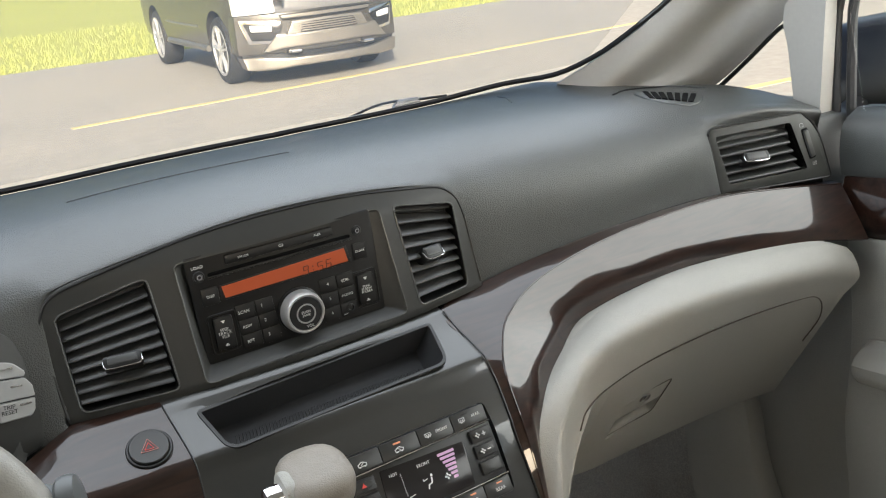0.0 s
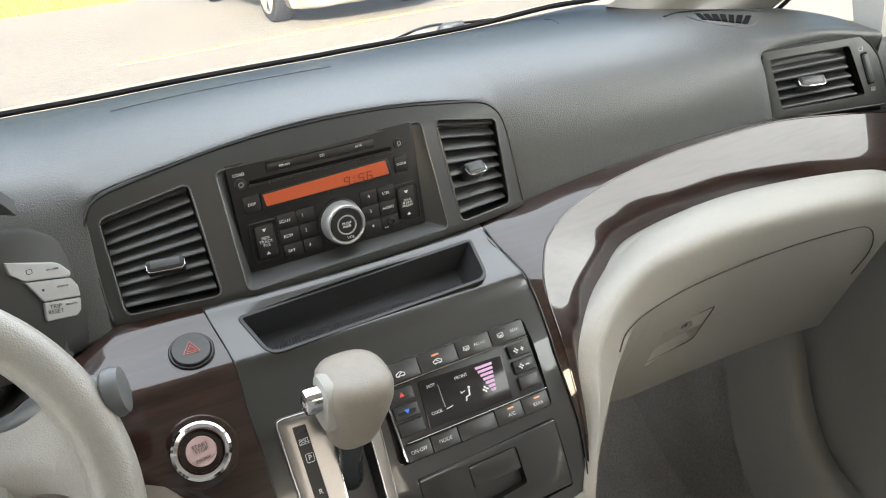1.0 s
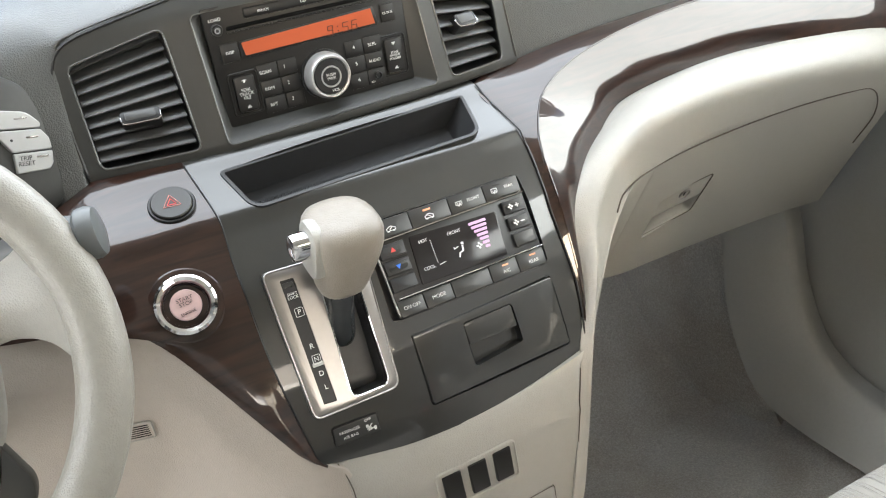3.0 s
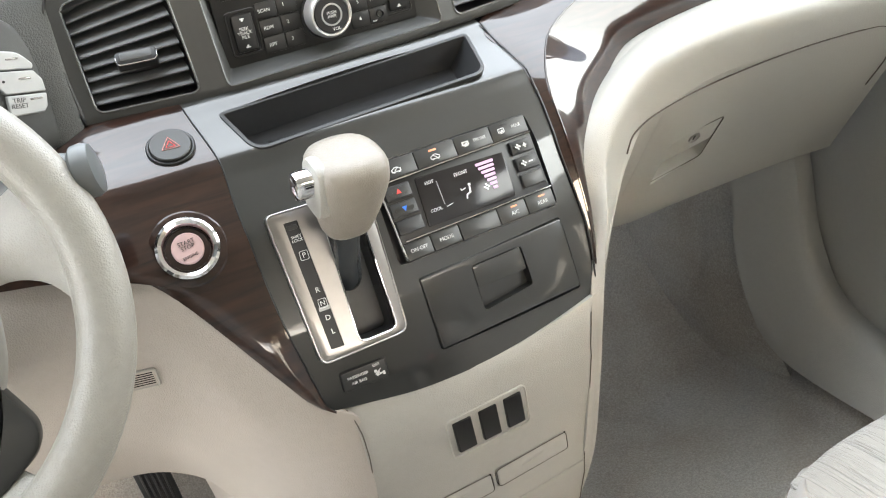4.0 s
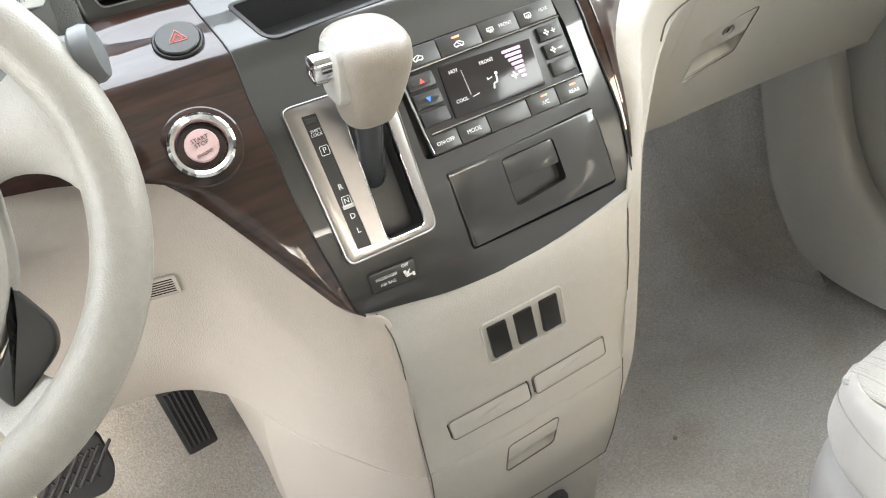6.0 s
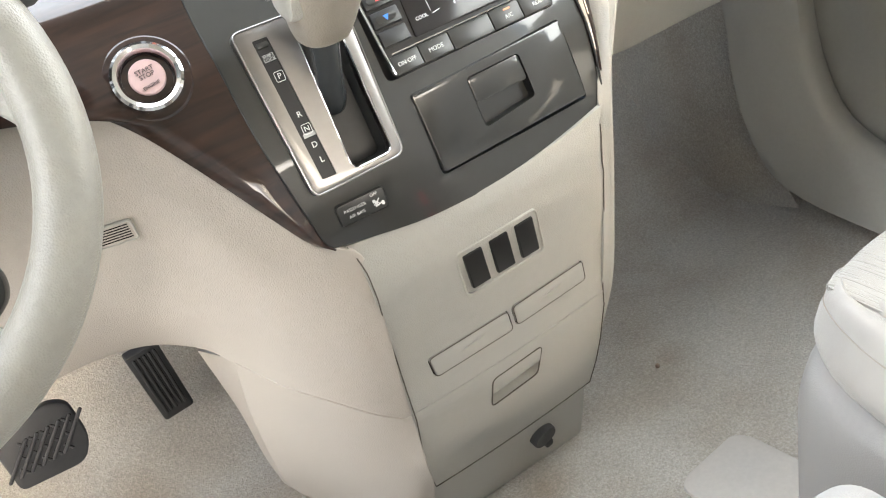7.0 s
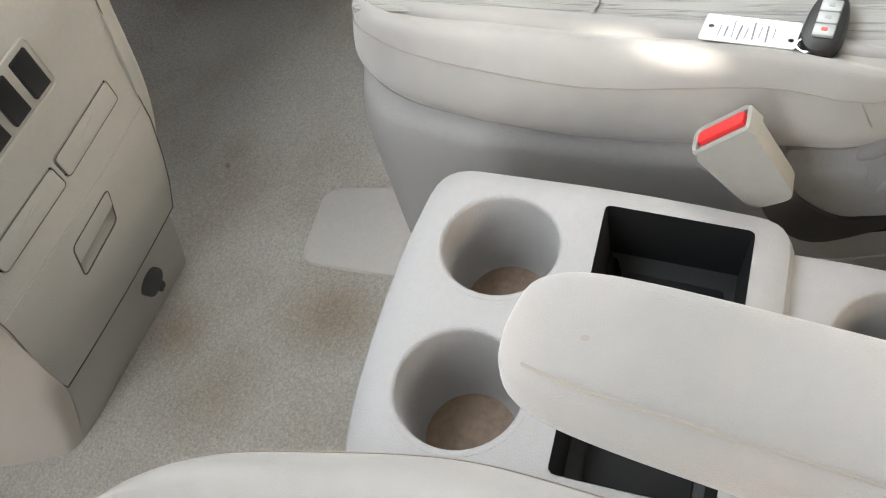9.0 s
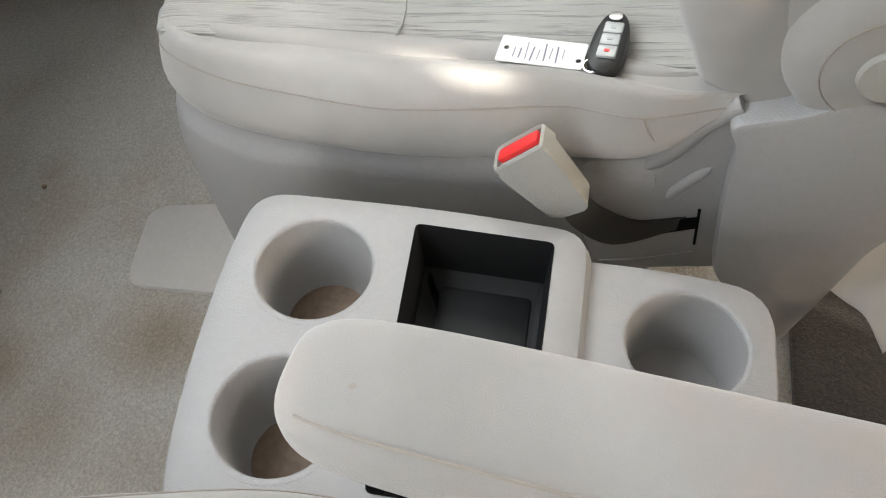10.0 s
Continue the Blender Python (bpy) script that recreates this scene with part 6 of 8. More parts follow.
def seam(name, pts, fn, parent, r=0.0009, off=0.0008, mat=None):
    """A dark joint lying in a face, along (x, z) points."""
    line = xz(pts, 40)
    swell = [0.002 * math.sin(math.pi * min(max(0.523 - z, 0) / 0.376 * 7.5, 1)) for x, z in line]
    return part(name, tube([(x, fn(x, z) - off - w, z) for (x, z), w in zip(line, swell)], r, 5), mat or JOINT, parent)


seam("joint", [(-0.0990, 0.5195), (-0.0953, 0.509), (-0.0913, 0.49), (-0.0875, 0.428), (-0.083, 0.365), (-0.0795, 0.288), (-0.0750, 0.21), (-0.0615, 0.148)], front_y, lower_console, 0.0006, 0.0008)
seam("joint", [(0.162, 0.513), (0.156, 0.475), (0.160, 0.394), (0.156, 0.318), (0.158, 0.24), (0.161, 0.152)], front_y, lower_console, 0.0006, 0.0008)
seam("joint", [(-0.080, 0.310), (0.04, 0.314), (0.156, 0.318)], front_y, lower_console, 0.0006, 0.0008, GREIGE)
seam("joint", [(-0.061, 0.1475), (0.05, 0.151), (0.161, 0.1525)], front_y, lower_console, 0.0008, 0.0004)
cap_fr = basis((0.098, 0.646, 0.092), (1, 0.05, 0.1), (0, -0.35, 1))
outlet = part("socket_cap", lathe([(0.0170, -0.02), (0.0170, 0.004), (0.0158, 0.0060), (0.008, 0.0066), (0.003, 0.0066)], 28, cap_fr), RUBBER, lower_console, "black power socket cap")
part("cap_tab", prism(rrect(0.011, 0.012, 0.003, 3), 0.008, 0.001, 0.0015, spot(cap_fr, 5, -19)), RUBBER, outlet)
INNER = [[(-0.190, 0.662, 0.386), (-0.200, 0.900, 0.277)], [(-0.189, 0.715, 0.282), (-0.189, 0.930, 0.198)], [(-0.182, 0.760, 0.200), (-0.182, 0.930, 0.139)], [(-0.174, 0.810, 0.100), (-0.178, 0.930, 0.060)], [(-0.156, 0.880, 0.0), (-0.170, 0.930, 0.0)]]
part("inner_trim", solid(loft(INNER, 20, 6), 0.008, (1, 0, 0)), BEIGE, lower_console, "beige inner side of the console")
KV = basis((-0.248, 0.5878, 0.586), (0.95, -0.31, 0.0), (0.0, -0.27, 1))
kv = part("knee_vent", frame_bm(rrect(0.036, 0.020, 0.003, 3), rrect(0.0325, 0.0165, 0.002, 3), 0.0015, -0.003, 0.0008, KV), GREIGE, lower_console, "small slotted vent")
part("vent_plate", prism(rrect(0.0335, 0.0175, 0.002, 3), 0.0006, -0.004, 0, KV), BEIGE, kv)
for k in range(6):
    part("vent_slot", prism(rrect(0.0285, 0.0010, 0.0004, 1), 0.0008, 0.0, 0, spot(KV, 0, -6.0 + 2.4 * k)), SHADE_BLACK, kv)
part("stack_joint", tube([(x + 0.0012, stack_y(x, z) - 0.0015, z) for x, z in xz(RIGHT_EDGE, 60)], 0.0010, 5), BLACK, centre_stack)
part("stack_joint", tube([(x, stack_y(x, z) - 0.0022, z) for x, z in xz(LEFT_EDGE, 60)], 0.0008, 5), BLACK, centre_stack)

# glovebox latch
latch = part("latch", well([[tuple(LAT @ Vector((x, y, 0.0015))) for x, y in inset(latch_o, -0.0005)], [tuple(LAT @ Vector((x, y, -0.002))) for x, y in inset(latch_o, 0.0015)], [tuple(LAT @ Vector((x, y, -0.012))) for x, y in inset(latch_o, 0.003)], [tuple(LAT @ Vector((x, y, -0.0240))) for x, y in inset(latch_o, 0.009)]]), GREIGE, glovebox, "recessed beige latch")
part("latch_joint", tube([tuple(LAT @ Vector((x, y, 0.0040))) for x, y in inset(latch_o, -0.0006)], 0.0008, 5, closed=True), JOINT, latch)
part("latch_paddle", prism(round_poly([(-0.0372, -0.0170), (0.0378, 0.0028), (0.0378, 0.0425), (-0.0412, 0.0275)], 0.004, 3), 0.0046, -0.006, 0.0020, LAT), GREIGE, latch, "beige finger paddle")
lock = part("lock", lathe([(0.0085, 0.001), (0.0085, 0.0052), (0.0072, 0.0060), (0.0068, 0.0046), (0.002, 0.0046)], 24, spot(LAT, 2, 20)), GREIGE, glovebox, "round key lock")
part("lock_ring", lathe([(0.0086, 0.0045), (0.0084, 0.0066), (0.0074, 0.0066), (0.0070, 0.0048)], 24, spot(LAT, 2, 20), False), SATIN, lock, "silver lock ring")
part("keyhole", prism(rrect(0.0018, 0.0080, 0.0003, 1), 0.0054, 0.003, 0, spot(LAT, 2, 20)), BLACK, lock)
DOOR_RIM = [(0.2718, 0.589, 0.6293), (0.2858, 0.5955, 0.6431), (0.3272, 0.6115, 0.6506), (0.40, 0.6245, 0.657), (0.49, 0.6245, 0.664), (0.58, 0.620, 0.668), (0.6708, 0.6147, 0.6669), (0.7012, 0.6135, 0.6632), (0.7276, 0.6228, 0.6452), (0.7522, 0.6458, 0.6106), (0.7628, 0.6834, 0.5641)]
part("door_joint", tube([p + np.array((0, -0.0008, 0.0)) for p in cr(DOOR_RIM, 80)], 0.0010, 5), JOINT, glovebox, "dark joint round the glovebox door")

# ---- the dashboard's ends ----
# right outlet in its slanting panel
VR = basis((0.7292, 0.6836, 0.8515), (0.106, -0.034, 0.0), (0.0, 0.08, 0.99))


def vr_mm(pts):
    return [(x / 1000, y / 1000) for x, y in pts]


panel_o = round_poly(vr_mm([(-92, -43), (76, -45), (66, 3), (57.5, 28), (37, 48.5), (-104, 46.5)]), [0.003, 0.003, 0.008, 0.014, 0.004, 0.009], 4)
inner_o = round_poly(vr_mm([(-79, -32.3), (41, -29.4), (20, 37.6), (-94, 35.1)]), 0.004, 4)
outlet = part("air_vent", carve(prism(panel_o, 0.0025, -0.045, 0.0022, VR), [prism(inner_o, 0.03, -0.04, 0, VR)]), OUTLET_GREY, dashboard, "dark grey outlet panel with louvres")
part("panel_joint", tube([VR @ Vector((x, y, 0.0022)) for x, y in inset(panel_o, -0.0010)], 0.0012, 5, closed=True), BLACK, outlet)
part("duct", well([[tuple(VR @ Vector((x, y, 0.002))) for x, y in inner_o], [tuple(VR @ Vector((x, y, -0.045))) for x, y in inner_o]]), SHADE_BLACK, outlet)
lo_l, lo_r, hi_r, hi_l = [Vector((x / 1000, y / 1000, 0)) for x, y in ((-78, -36), (33, -33), (14, 29), (-92.5, 25))]
for k in range(5):
    t = (k + 0.5) / 5
    a, b = lo_l.lerp(hi_l, t), lo_r.lerp(hi_r, t)
    ends = []
    bm = bmesh.new()
    for p in (a, b):
        ends.append([bm.verts.new(VR @ (p + Vector((0, dy, dz)))) for dz, dy in ((-0.001, -0.0002), (-0.002, 0.0016), (-0.012, 0.0058), (-0.022, 0.0098), (-0.012, 0.0030), (-0.002, -0.0018))])
    for i in range(6):
        j = (i + 1) % 6
        bm.faces.new((ends[0][i], ends[0][j], ends[1][j], ends[1][i]))
    bm.faces.new(ends[0][::-1])
    bm.faces.new(ends[1])
    part("slat", bm, SLAT, outlet)
kfr = VR @ Matrix.Translation((-0.0367, -0.0020, 0)) @ Matrix.Rotation(radians(-2), 4, "Z")
vane_knob(outlet, kfr, 0.037, 0.014)
wheel_fr = VR @ Matrix.Translation((0.0448, 0.0050, -0.0015))
wheel_slot = part("thumb_wheel", prism(rrect(0.0100, 0.044, 0.002, 4), 0.0046, -0.004, 0.0003, wheel_fr @ Matrix.Rotation(radians(14), 4, "Z")), SHADE_BLACK, outlet)
part("wheel", prism(rrect(0.0074, 0.039, 0.0034, 4), 0.0085, 0.0, 0.0016, wheel_fr @ Matrix.Rotation(radians(14), 4, "Z")), SLAT, wheel_slot, "ribbed black thumb wheel")
for x, y in ((36.2, 31.2), (52.5, -23.3)):
    part("pictogram", frame_bm(rrect(0.0062, 0.0052, 0.001, 2), rrect(0.0052, 0.0042, 0.0006, 2), 0.0043, 0.003, 0.0001, spot(VR, x, y, -1.5)), GREY_INK, outlet, smooth=False)
part("pictogram", bars_bm([(0, 0, 0.0056, 0.0006, 40), (0, 0, 0.0056, 0.0006, -40)], spot(VR, 52.5, -23.3, 2.5)), GREY_INK, outlet, smooth=False)


def on_pad(x, y):
    """The pad's top at (x, y)."""
    flat = pad_grid.reshape(-1, 3)
    keep = flat[flat[:, 2] > 0.90]
    d = np.hypot(keep[:, 0] - x, keep[:, 1] - y)
    k = np.argsort(d)[:4]
    w = 1 / (d[k] + 1e-4)
    return np.array((x, y, float((keep[k, 2] * w).sum() / w.sum())))


for pts in (((-0.155, 0.866), (-0.105, 0.8755), (-0.043, 0.8765), (0.021, 0.870), (0.095, 0.861)), ((0.513, 1.033), (0.5045, 0.998), (0.4724, 0.9385))):
    part("pad_joint", tube([on_pad(x, y) + np.array((0, 0, 0.0003)) for x, y, _ in cr([(a, b, 0) for a, b in pts], 30)], 0.0008, 5), BLACK, dashboard)
# loudspeaker grille on the pad's right corner
SPK = [(0.634, 0.860), (0.664, 0.858), (0.700, 0.830), (0.700, 0.785), (0.674, 0.764), (0.644, 0.762), (0.617, 0.784), (0.615, 0.817)]


def spk(x, y, up=0.0):
    return Vector(tuple(on_pad(x, y) + np.array((0, 0, up))))


def spk_bm(outline, top, low, bevel):
    bm = prism(outline, top, low, bevel)
    for v in bm.verts:
        v.co = spk(v.co.x, v.co.y, v.co.z)
    return bm


spk_o = round_poly(SPK, 0.012, 4)
grille = part("speaker_grille", spk_bm(spk_o, 0.0022, -0.012, 0.0015), DASH, dashboard, "grille with slanting slots in the dash top")
for k in range(7):
    a, b = np.array((0.652, 0.853)), np.array((0.621, 0.806))
    p = a + (np.array((0.692, 0.796)) - a) * k / 6
    q = b + (np.array((0.658, 0.770)) - b) * k / 6
    side = np.array((0.0021, -0.0030))
    slot = [tuple(p - side), tuple(q - side), tuple(q + side), tuple(p + side)]
    part("grille_slot", spk_bm(slot, 0.0030, 0.001, 0), SHADE_BLACK, grille, smooth=False)
part("pad_joint", tube([on_pad(x, y) + np.array((0, 0, 0.0006)) for x, y, _ in cr([(0.607, 0.872, 0), (0.658, 0.897, 0), (0.733, 0.891, 0), (0.756, 0.832, 0)], 24)], 0.0013, 5), BLACK, dashboard)

# instrument pod with its silver switches
POD = basis((-0.262, 0.690, 0.826), (1, 0.55, 0.0), (0.0, 0.25, 1.0))
pod = part("instrument_pod", lathe([(0.130, -0.10), (0.132, -0.012), (0.128, -0.004), (0.118, -0.002), (0.106, -0.012), (0.103, -0.05)], 64, POD @ Matrix.Translation((-0.105, 0.010, 0.006)), False), BEZEL, dashboard, "round dark instrument pod")
part("instrument_glass", lathe([(0.104, -0.04), (0.060, -0.042), (0.002, -0.042)], 48, POD @ Matrix.Translation((-0.105, 0.010, 0.006))), LCD_DARK, pod)
part("dial_ring", lathe([(0.088, -0.038), (0.088, -0.030), (0.083, -0.028), (0.080, -0.036)], 56, POD @ Matrix.Translation((-0.125, 0.0, 0.006)), False), SATIN, pod, "silver dial ring")
PODP = basis((-0.262, 0.680, 0.822), (1, 0.35, 0), (0, 0.12, 1))


def pod_plate(pts, top, low, bev, r):
    return prism(round_poly([(x / 1000, y / 1000) for x, y in pts], r, 4), top, low, bev, PODP)


flank = part("pod_flank", pod_plate([(24.4, -58), (31.7, -27.7), (34.0, 20), (25.5, 46.9), (2.0, 63), (-70, 74), (-70, -64)], 0.0, -0.05, 0.007, 0.016), BEZEL, dashboard, "dark grey flank of the instrument pod")
TRIP = [[(-25.6, 27.3), (-15.7, 18.3), (21.7, 10.6), (23.9, 14.2), (15.4, 26.0), (-26.8, 38.6)], [(-5.7, -3.2), (25.9, -8.6), (26.4, 1.1), (22.0, 9.6), (-15.4, 17.3)], [(-8.0, -20.5), (18.5, -24.0), (23.0, -20.0), (25.6, -9.9), (-5.6, -4.3)]]
for k, pts in enumerate(TRIP):
    b = part("trip_switch", pod_plate(pts, 0.0042, -0.004, 0.0010, [0.001, 0.001, 0.002, 0.003, 0.006, 0.001] if k == 0 else 0.0016), SILVER, flank, "silver switch", smooth=False)
    mx, my = ((9.2, 22.0), (13.1, 5.2), (16.0, -12.0))[k]
    m = spot(PODP, mx, my, 4.3) @ Matrix.Rotation(radians(-8), 4, "Z")
    part("mark", prism(rrect(0.0100, 0.0016, 0.0007, 2), 0.0006, -0.0004, 0.0003, m), SATIN, b)
    if k == 2:
        part("lettering", text_bm("TRIP\nRESET", 0.0052, spot(PODP, 2.0, -12.2, 4.4) @ Matrix.Rotation(radians(-10), 4, "Z")), BLACK, b, smooth=False)
    elif k == 1:
        part("mark", lathe([(0.0011, -0.0002), (0.0011, 0.0003), (0.0004, 0.0004)], 10, spot(PODP, -3.6, 6.8, 4.3)), BLACK, b)
    else:
        part("mark", frame_bm(rrect(0.0050, 0.0044, 0.0008, 2), rrect(0.0040, 0.0034, 0.0005, 2), 0.0002, -0.0002, 0.0001, spot(PODP, -9.9, 25.4, 4.4)), BLACK, b, smooth=False)

# ---- steering wheel, stalk and pedals ----
tilt = radians(22.5)
WH = basis((-0.423, 0.492, 0.730), (1, 0, 0), (0, math.sin(tilt), math.cos(tilt)))
wheel = thing("steering_wheel", (-0.423, 0.52, 0.60), "beige leather steering wheel with a padded hub", "steering wheel")
ring = [WH @ Vector((0.1695 * math.cos(a), 0.1695 * math.sin(a), 0)) for a in np.linspace(0, 2 * math.pi, 96, endpoint=False)]
part("rim", tube([tuple(p) for p in ring], 0.0190, 18, closed=True, flat=0.92, up=tuple((WH.to_3x3() @ Vector((0, 0, 1))))), LEATHER, wheel, "beige leather rim")
hub_o = round_poly([(-0.085, 0.060), (0.085, 0.060), (0.108, 0.020), (0.098, -0.055), (0.062, -0.105), (-0.062, -0.105), (-0.098, -0.055), (-0.108, 0.020)], 0.03, 5)
part("hub", prism(hub_o, -0.012, -0.055, 0.012, WH, dome=0.012), GREIGE, wheel, "beige airbag cover")
for s in (1, -1):
    top = [(0.075 * s, 0.055, -0.024), (0.115 * s, 0.052, -0.018), (0.140 * s, 0.062, -0.008), (0.158 * s, 0.075, 0.002)]
    mid = [(0.080 * s, 0.030, -0.012), (0.115 * s, 0.030, -0.008), (0.140 * s, 0.030, 0.004), (0.160 * s, 0.030, 0.010)]
    low = [(0.090 * s, 0.000, -0.024), (0.115 * s, 0.008, -0.020), (0.140 * s, -0.002, -0.010), (0.158 * s, -0.030, 0.002)]
    rows = [[WH @ Vector(p) for p in r] for r in (top, mid, low)]
    part("spoke", solid(loft([[tuple(p) for p in r] for r in rows], 10, 14), 0.018, tuple(WH.to_3x3() @ Vector((0, 0, -1))), 0.003), GREIGE, wheel, "beige spoke")
    ins = round_poly([(0.088 * s, -0.054), (0.096 * s, -0.070), (0.105 * s, -0.090), (0.101 * s, -0.106), (0.064 * s, -0.130), (0.056 * s, -0.112), (0.082 * s, -0.082)], [0.004, 0.02, 0.012, 0.014, 0.006, 0.006, 0.012], 4)
    part("insert", prism(ins if s > 0 else ins[::-1], -0.018, -0.050, 0.004, WH), BEZEL, wheel, "dark grey spoke insert")
    low2 = [[(0.040 * s, -0.100, -0.030), (0.052 * s, -0.128, -0.022), (0.060 * s, -0.150, -0.006), (0.066 * s, -0.160, 0.004)], [(0.070 * s, -0.100, -0.030), (0.085 * s, -0.118, -0.022), (0.098 * s, -0.128, -0.006), (0.110 * s, -0.132, 0.004)]]
    part("lower_spoke", solid(loft([[tuple(WH @ Vector(p)) for p in r] for r in low2], 6, 10), 0.016, tuple(WH.to_3x3() @ Vector((0, 0, -1))), 0.003), GREIGE, wheel, "beige lower spoke")
part("column_cover", tube([WH @ Vector((0, 0.0, -0.05)), WH @ Vector((0, 0.0, -0.17))], [0.07, 0.085], 24), GREIGE, wheel, "beige column cover")

stalk = thing("wiper_stalk", (-0.30, 0.55, 0.74), "dark grey wiper stalk behind the steering wheel", "wiper stalk")
axis = cr([(-0.345, 0.566, 0.752), (-0.29, 0.545, 0.775), (-0.258, 0.528, 0.785), (-0.240, 0.520, 0.783)], 16)
part("arm", tube(axis, [0.009] * 7 + [0.011, 0.0125, 0.0135, 0.0138, 0.0138, 0.0136, 0.0132, 0.013, 0.0125], 14), STALK, stalk)
part("tip", lathe([(0.0150, -0.006), (0.0185, -0.003), (0.0190, 0.004), (0.0170, 0.0085), (0.010, 0.0105), (0.003, 0.011)], 24, basis((-0.2385, 0.519, 0.783), (0.25, 0.95, 0.1), (-0.1, 0.05, 1.0))), STALK, stalk, "grey-blue stalk end")
sl = basis((-0.2580, 0.5130, 0.7830), (0.92, -0.38, -0.02), (0.1, 0.3, 0.95))
part("lettering", text_bm("REAR", 0.0058, sl @ Matrix.Translation((0, 0.0045, 0.0020))), WHITE_INK, stalk, smooth=False)
part("pictogram", frame_bm(rrect(0.007, 0.0052, 0.001, 2), rrect(0.0058, 0.004, 0.0006, 2), 0.0026, 0.0, 0.0001, sl @ Matrix.Translation((0.001, -0.004, 0))), WHITE_INK, stalk, smooth=False)

gas = thing("accelerator_pedal", (-0.249, 1.05, 0.05), "black ribbed rubber accelerator pedal", "pedal")
GAS = basis((-0.2505, 1.006, 0.1965), (1, 0.0, 0.075), (-0.075, -0.33, 0.94))
pad = part("pedal_pad", prism(round_poly([(-0.022, -0.074), (0.023, -0.074), (0.0225, 0.080), (-0.0225, 0.080)], [0.006, 0.006, 0.004, 0.004], 3), 0.004, -0.008, 0.003, GAS), RUBBER, gas)
for k in range(5):
    part("rib", prism(rrect(0.0044, 0.128, 0.002, 3), 0.0072, 0.003, 0.0016, spot(GAS, -14 + 7 * k, 8)), RUBBER, pad)
part("pedal_arm", tube(cr([GAS @ Vector((0, 0.05, -0.01)), (-0.262, 1.06, 0.32), (-0.262, 1.12, 0.40)], 10), 0.008, 8), BLACK, gas)
BRK = basis((-0.402, 0.950, 0.232), (1, 0.0, 0.04), (-0.10, 0.25, 0.93))
brake = thing("brake_pedal", (-0.405, 1.0, 0.05), "black cross-ribbed rubber brake pedal", "pedal")
pad = part("pedal_pad", prism(round_poly([(-0.048, -0.036), (0.030, -0.044), (0.047, -0.018), (0.046, 0.034), (0.026, 0.046), (-0.050, 0.040)], [0.010, 0.014, 0.012, 0.014, 0.010, 0.010], 4), 0.006, -0.010, 0.004, BRK), RUBBER, brake)
for k in range(6):
    part("rib", prism(rrect(0.0044, 0.058, 0.002, 3), 0.0092, 0.005, 0.0014, spot(BRK, -33 + 13.5 * k, 0) @ Matrix.Rotation(radians(-46), 4, "Z")), RUBBER, pad)
for k in range(5):
    for j in range(3):
        part("rib", prism(rrect(0.0034, 0.013, 0.0015, 2), 0.0080, 0.005, 0.0010, spot(BRK, -26 + 13.5 * k - 6 + 6 * j, -15 + 15 * j) @ Matrix.Rotation(radians(38), 4, "Z")), RUBBER, pad)
part("pedal_arm", tube(cr([BRK @ Vector((0, 0, -0.01)), (-0.405, 1.05, 0.34), (-0.405, 1.12, 0.45)], 10), 0.010, 8), BLACK, brake)

# ---- seats and floor console ----
S_LOWER = [(0.300, 0.388, 0.270), (0.262, 0.372, 0.270), (0.231, 0.331, 0.270), (0.214, 0.265, 0.267), (0.208, 0.150, 0.257), (0.208, 0.010, 0.262), (0.208, -0.055, 0.268), (0.206, -0.100, 0.318)]
S_SIDE = [(0.292, 0.393, 0.296), (0.251, 0.374, 0.297), (0.215, 0.326, 0.297), (0.196, 0.260, 0.293), (0.187, 0.145, 0.286), (0.189, 0.010, 0.290), (0.191, -0.055, 0.292), (0.197, -0.100, 0.324)]
S_SEAM = [(0.295, 0.389, 0.324), (0.257, 0.367, 0.329), (0.224, 0.312, 0.332), (0.206, 0.242, 0.331), (0.191, 0.142, 0.330), (0.199, 0.011, 0.330), (0.192, -0.047, 0.327), (0.200, -0.105, 0.332)]
S_CREST = [(0.300, 0.382, 0.338), (0.264, 0.354, 0.346), (0.238, 0.308, 0.350), (0.228, 0.240, 0.350), (0.217, 0.142, 0.351), (0.213, 0.011, 0.350), (0.200, -0.060, 0.344), (0.205, -0.110, 0.338)]
S_INNER = [(0.308, 0.374, 0.334), (0.270, 0.350, 0.338), (0.260, 0.300, 0.338), (0.258, 0.240, 0.338), (0.246, 0.145, 0.338), (0.233, 0.010, 0.338), (0.212, -0.075, 0.338), (0.215, -0.130, 0.338)]


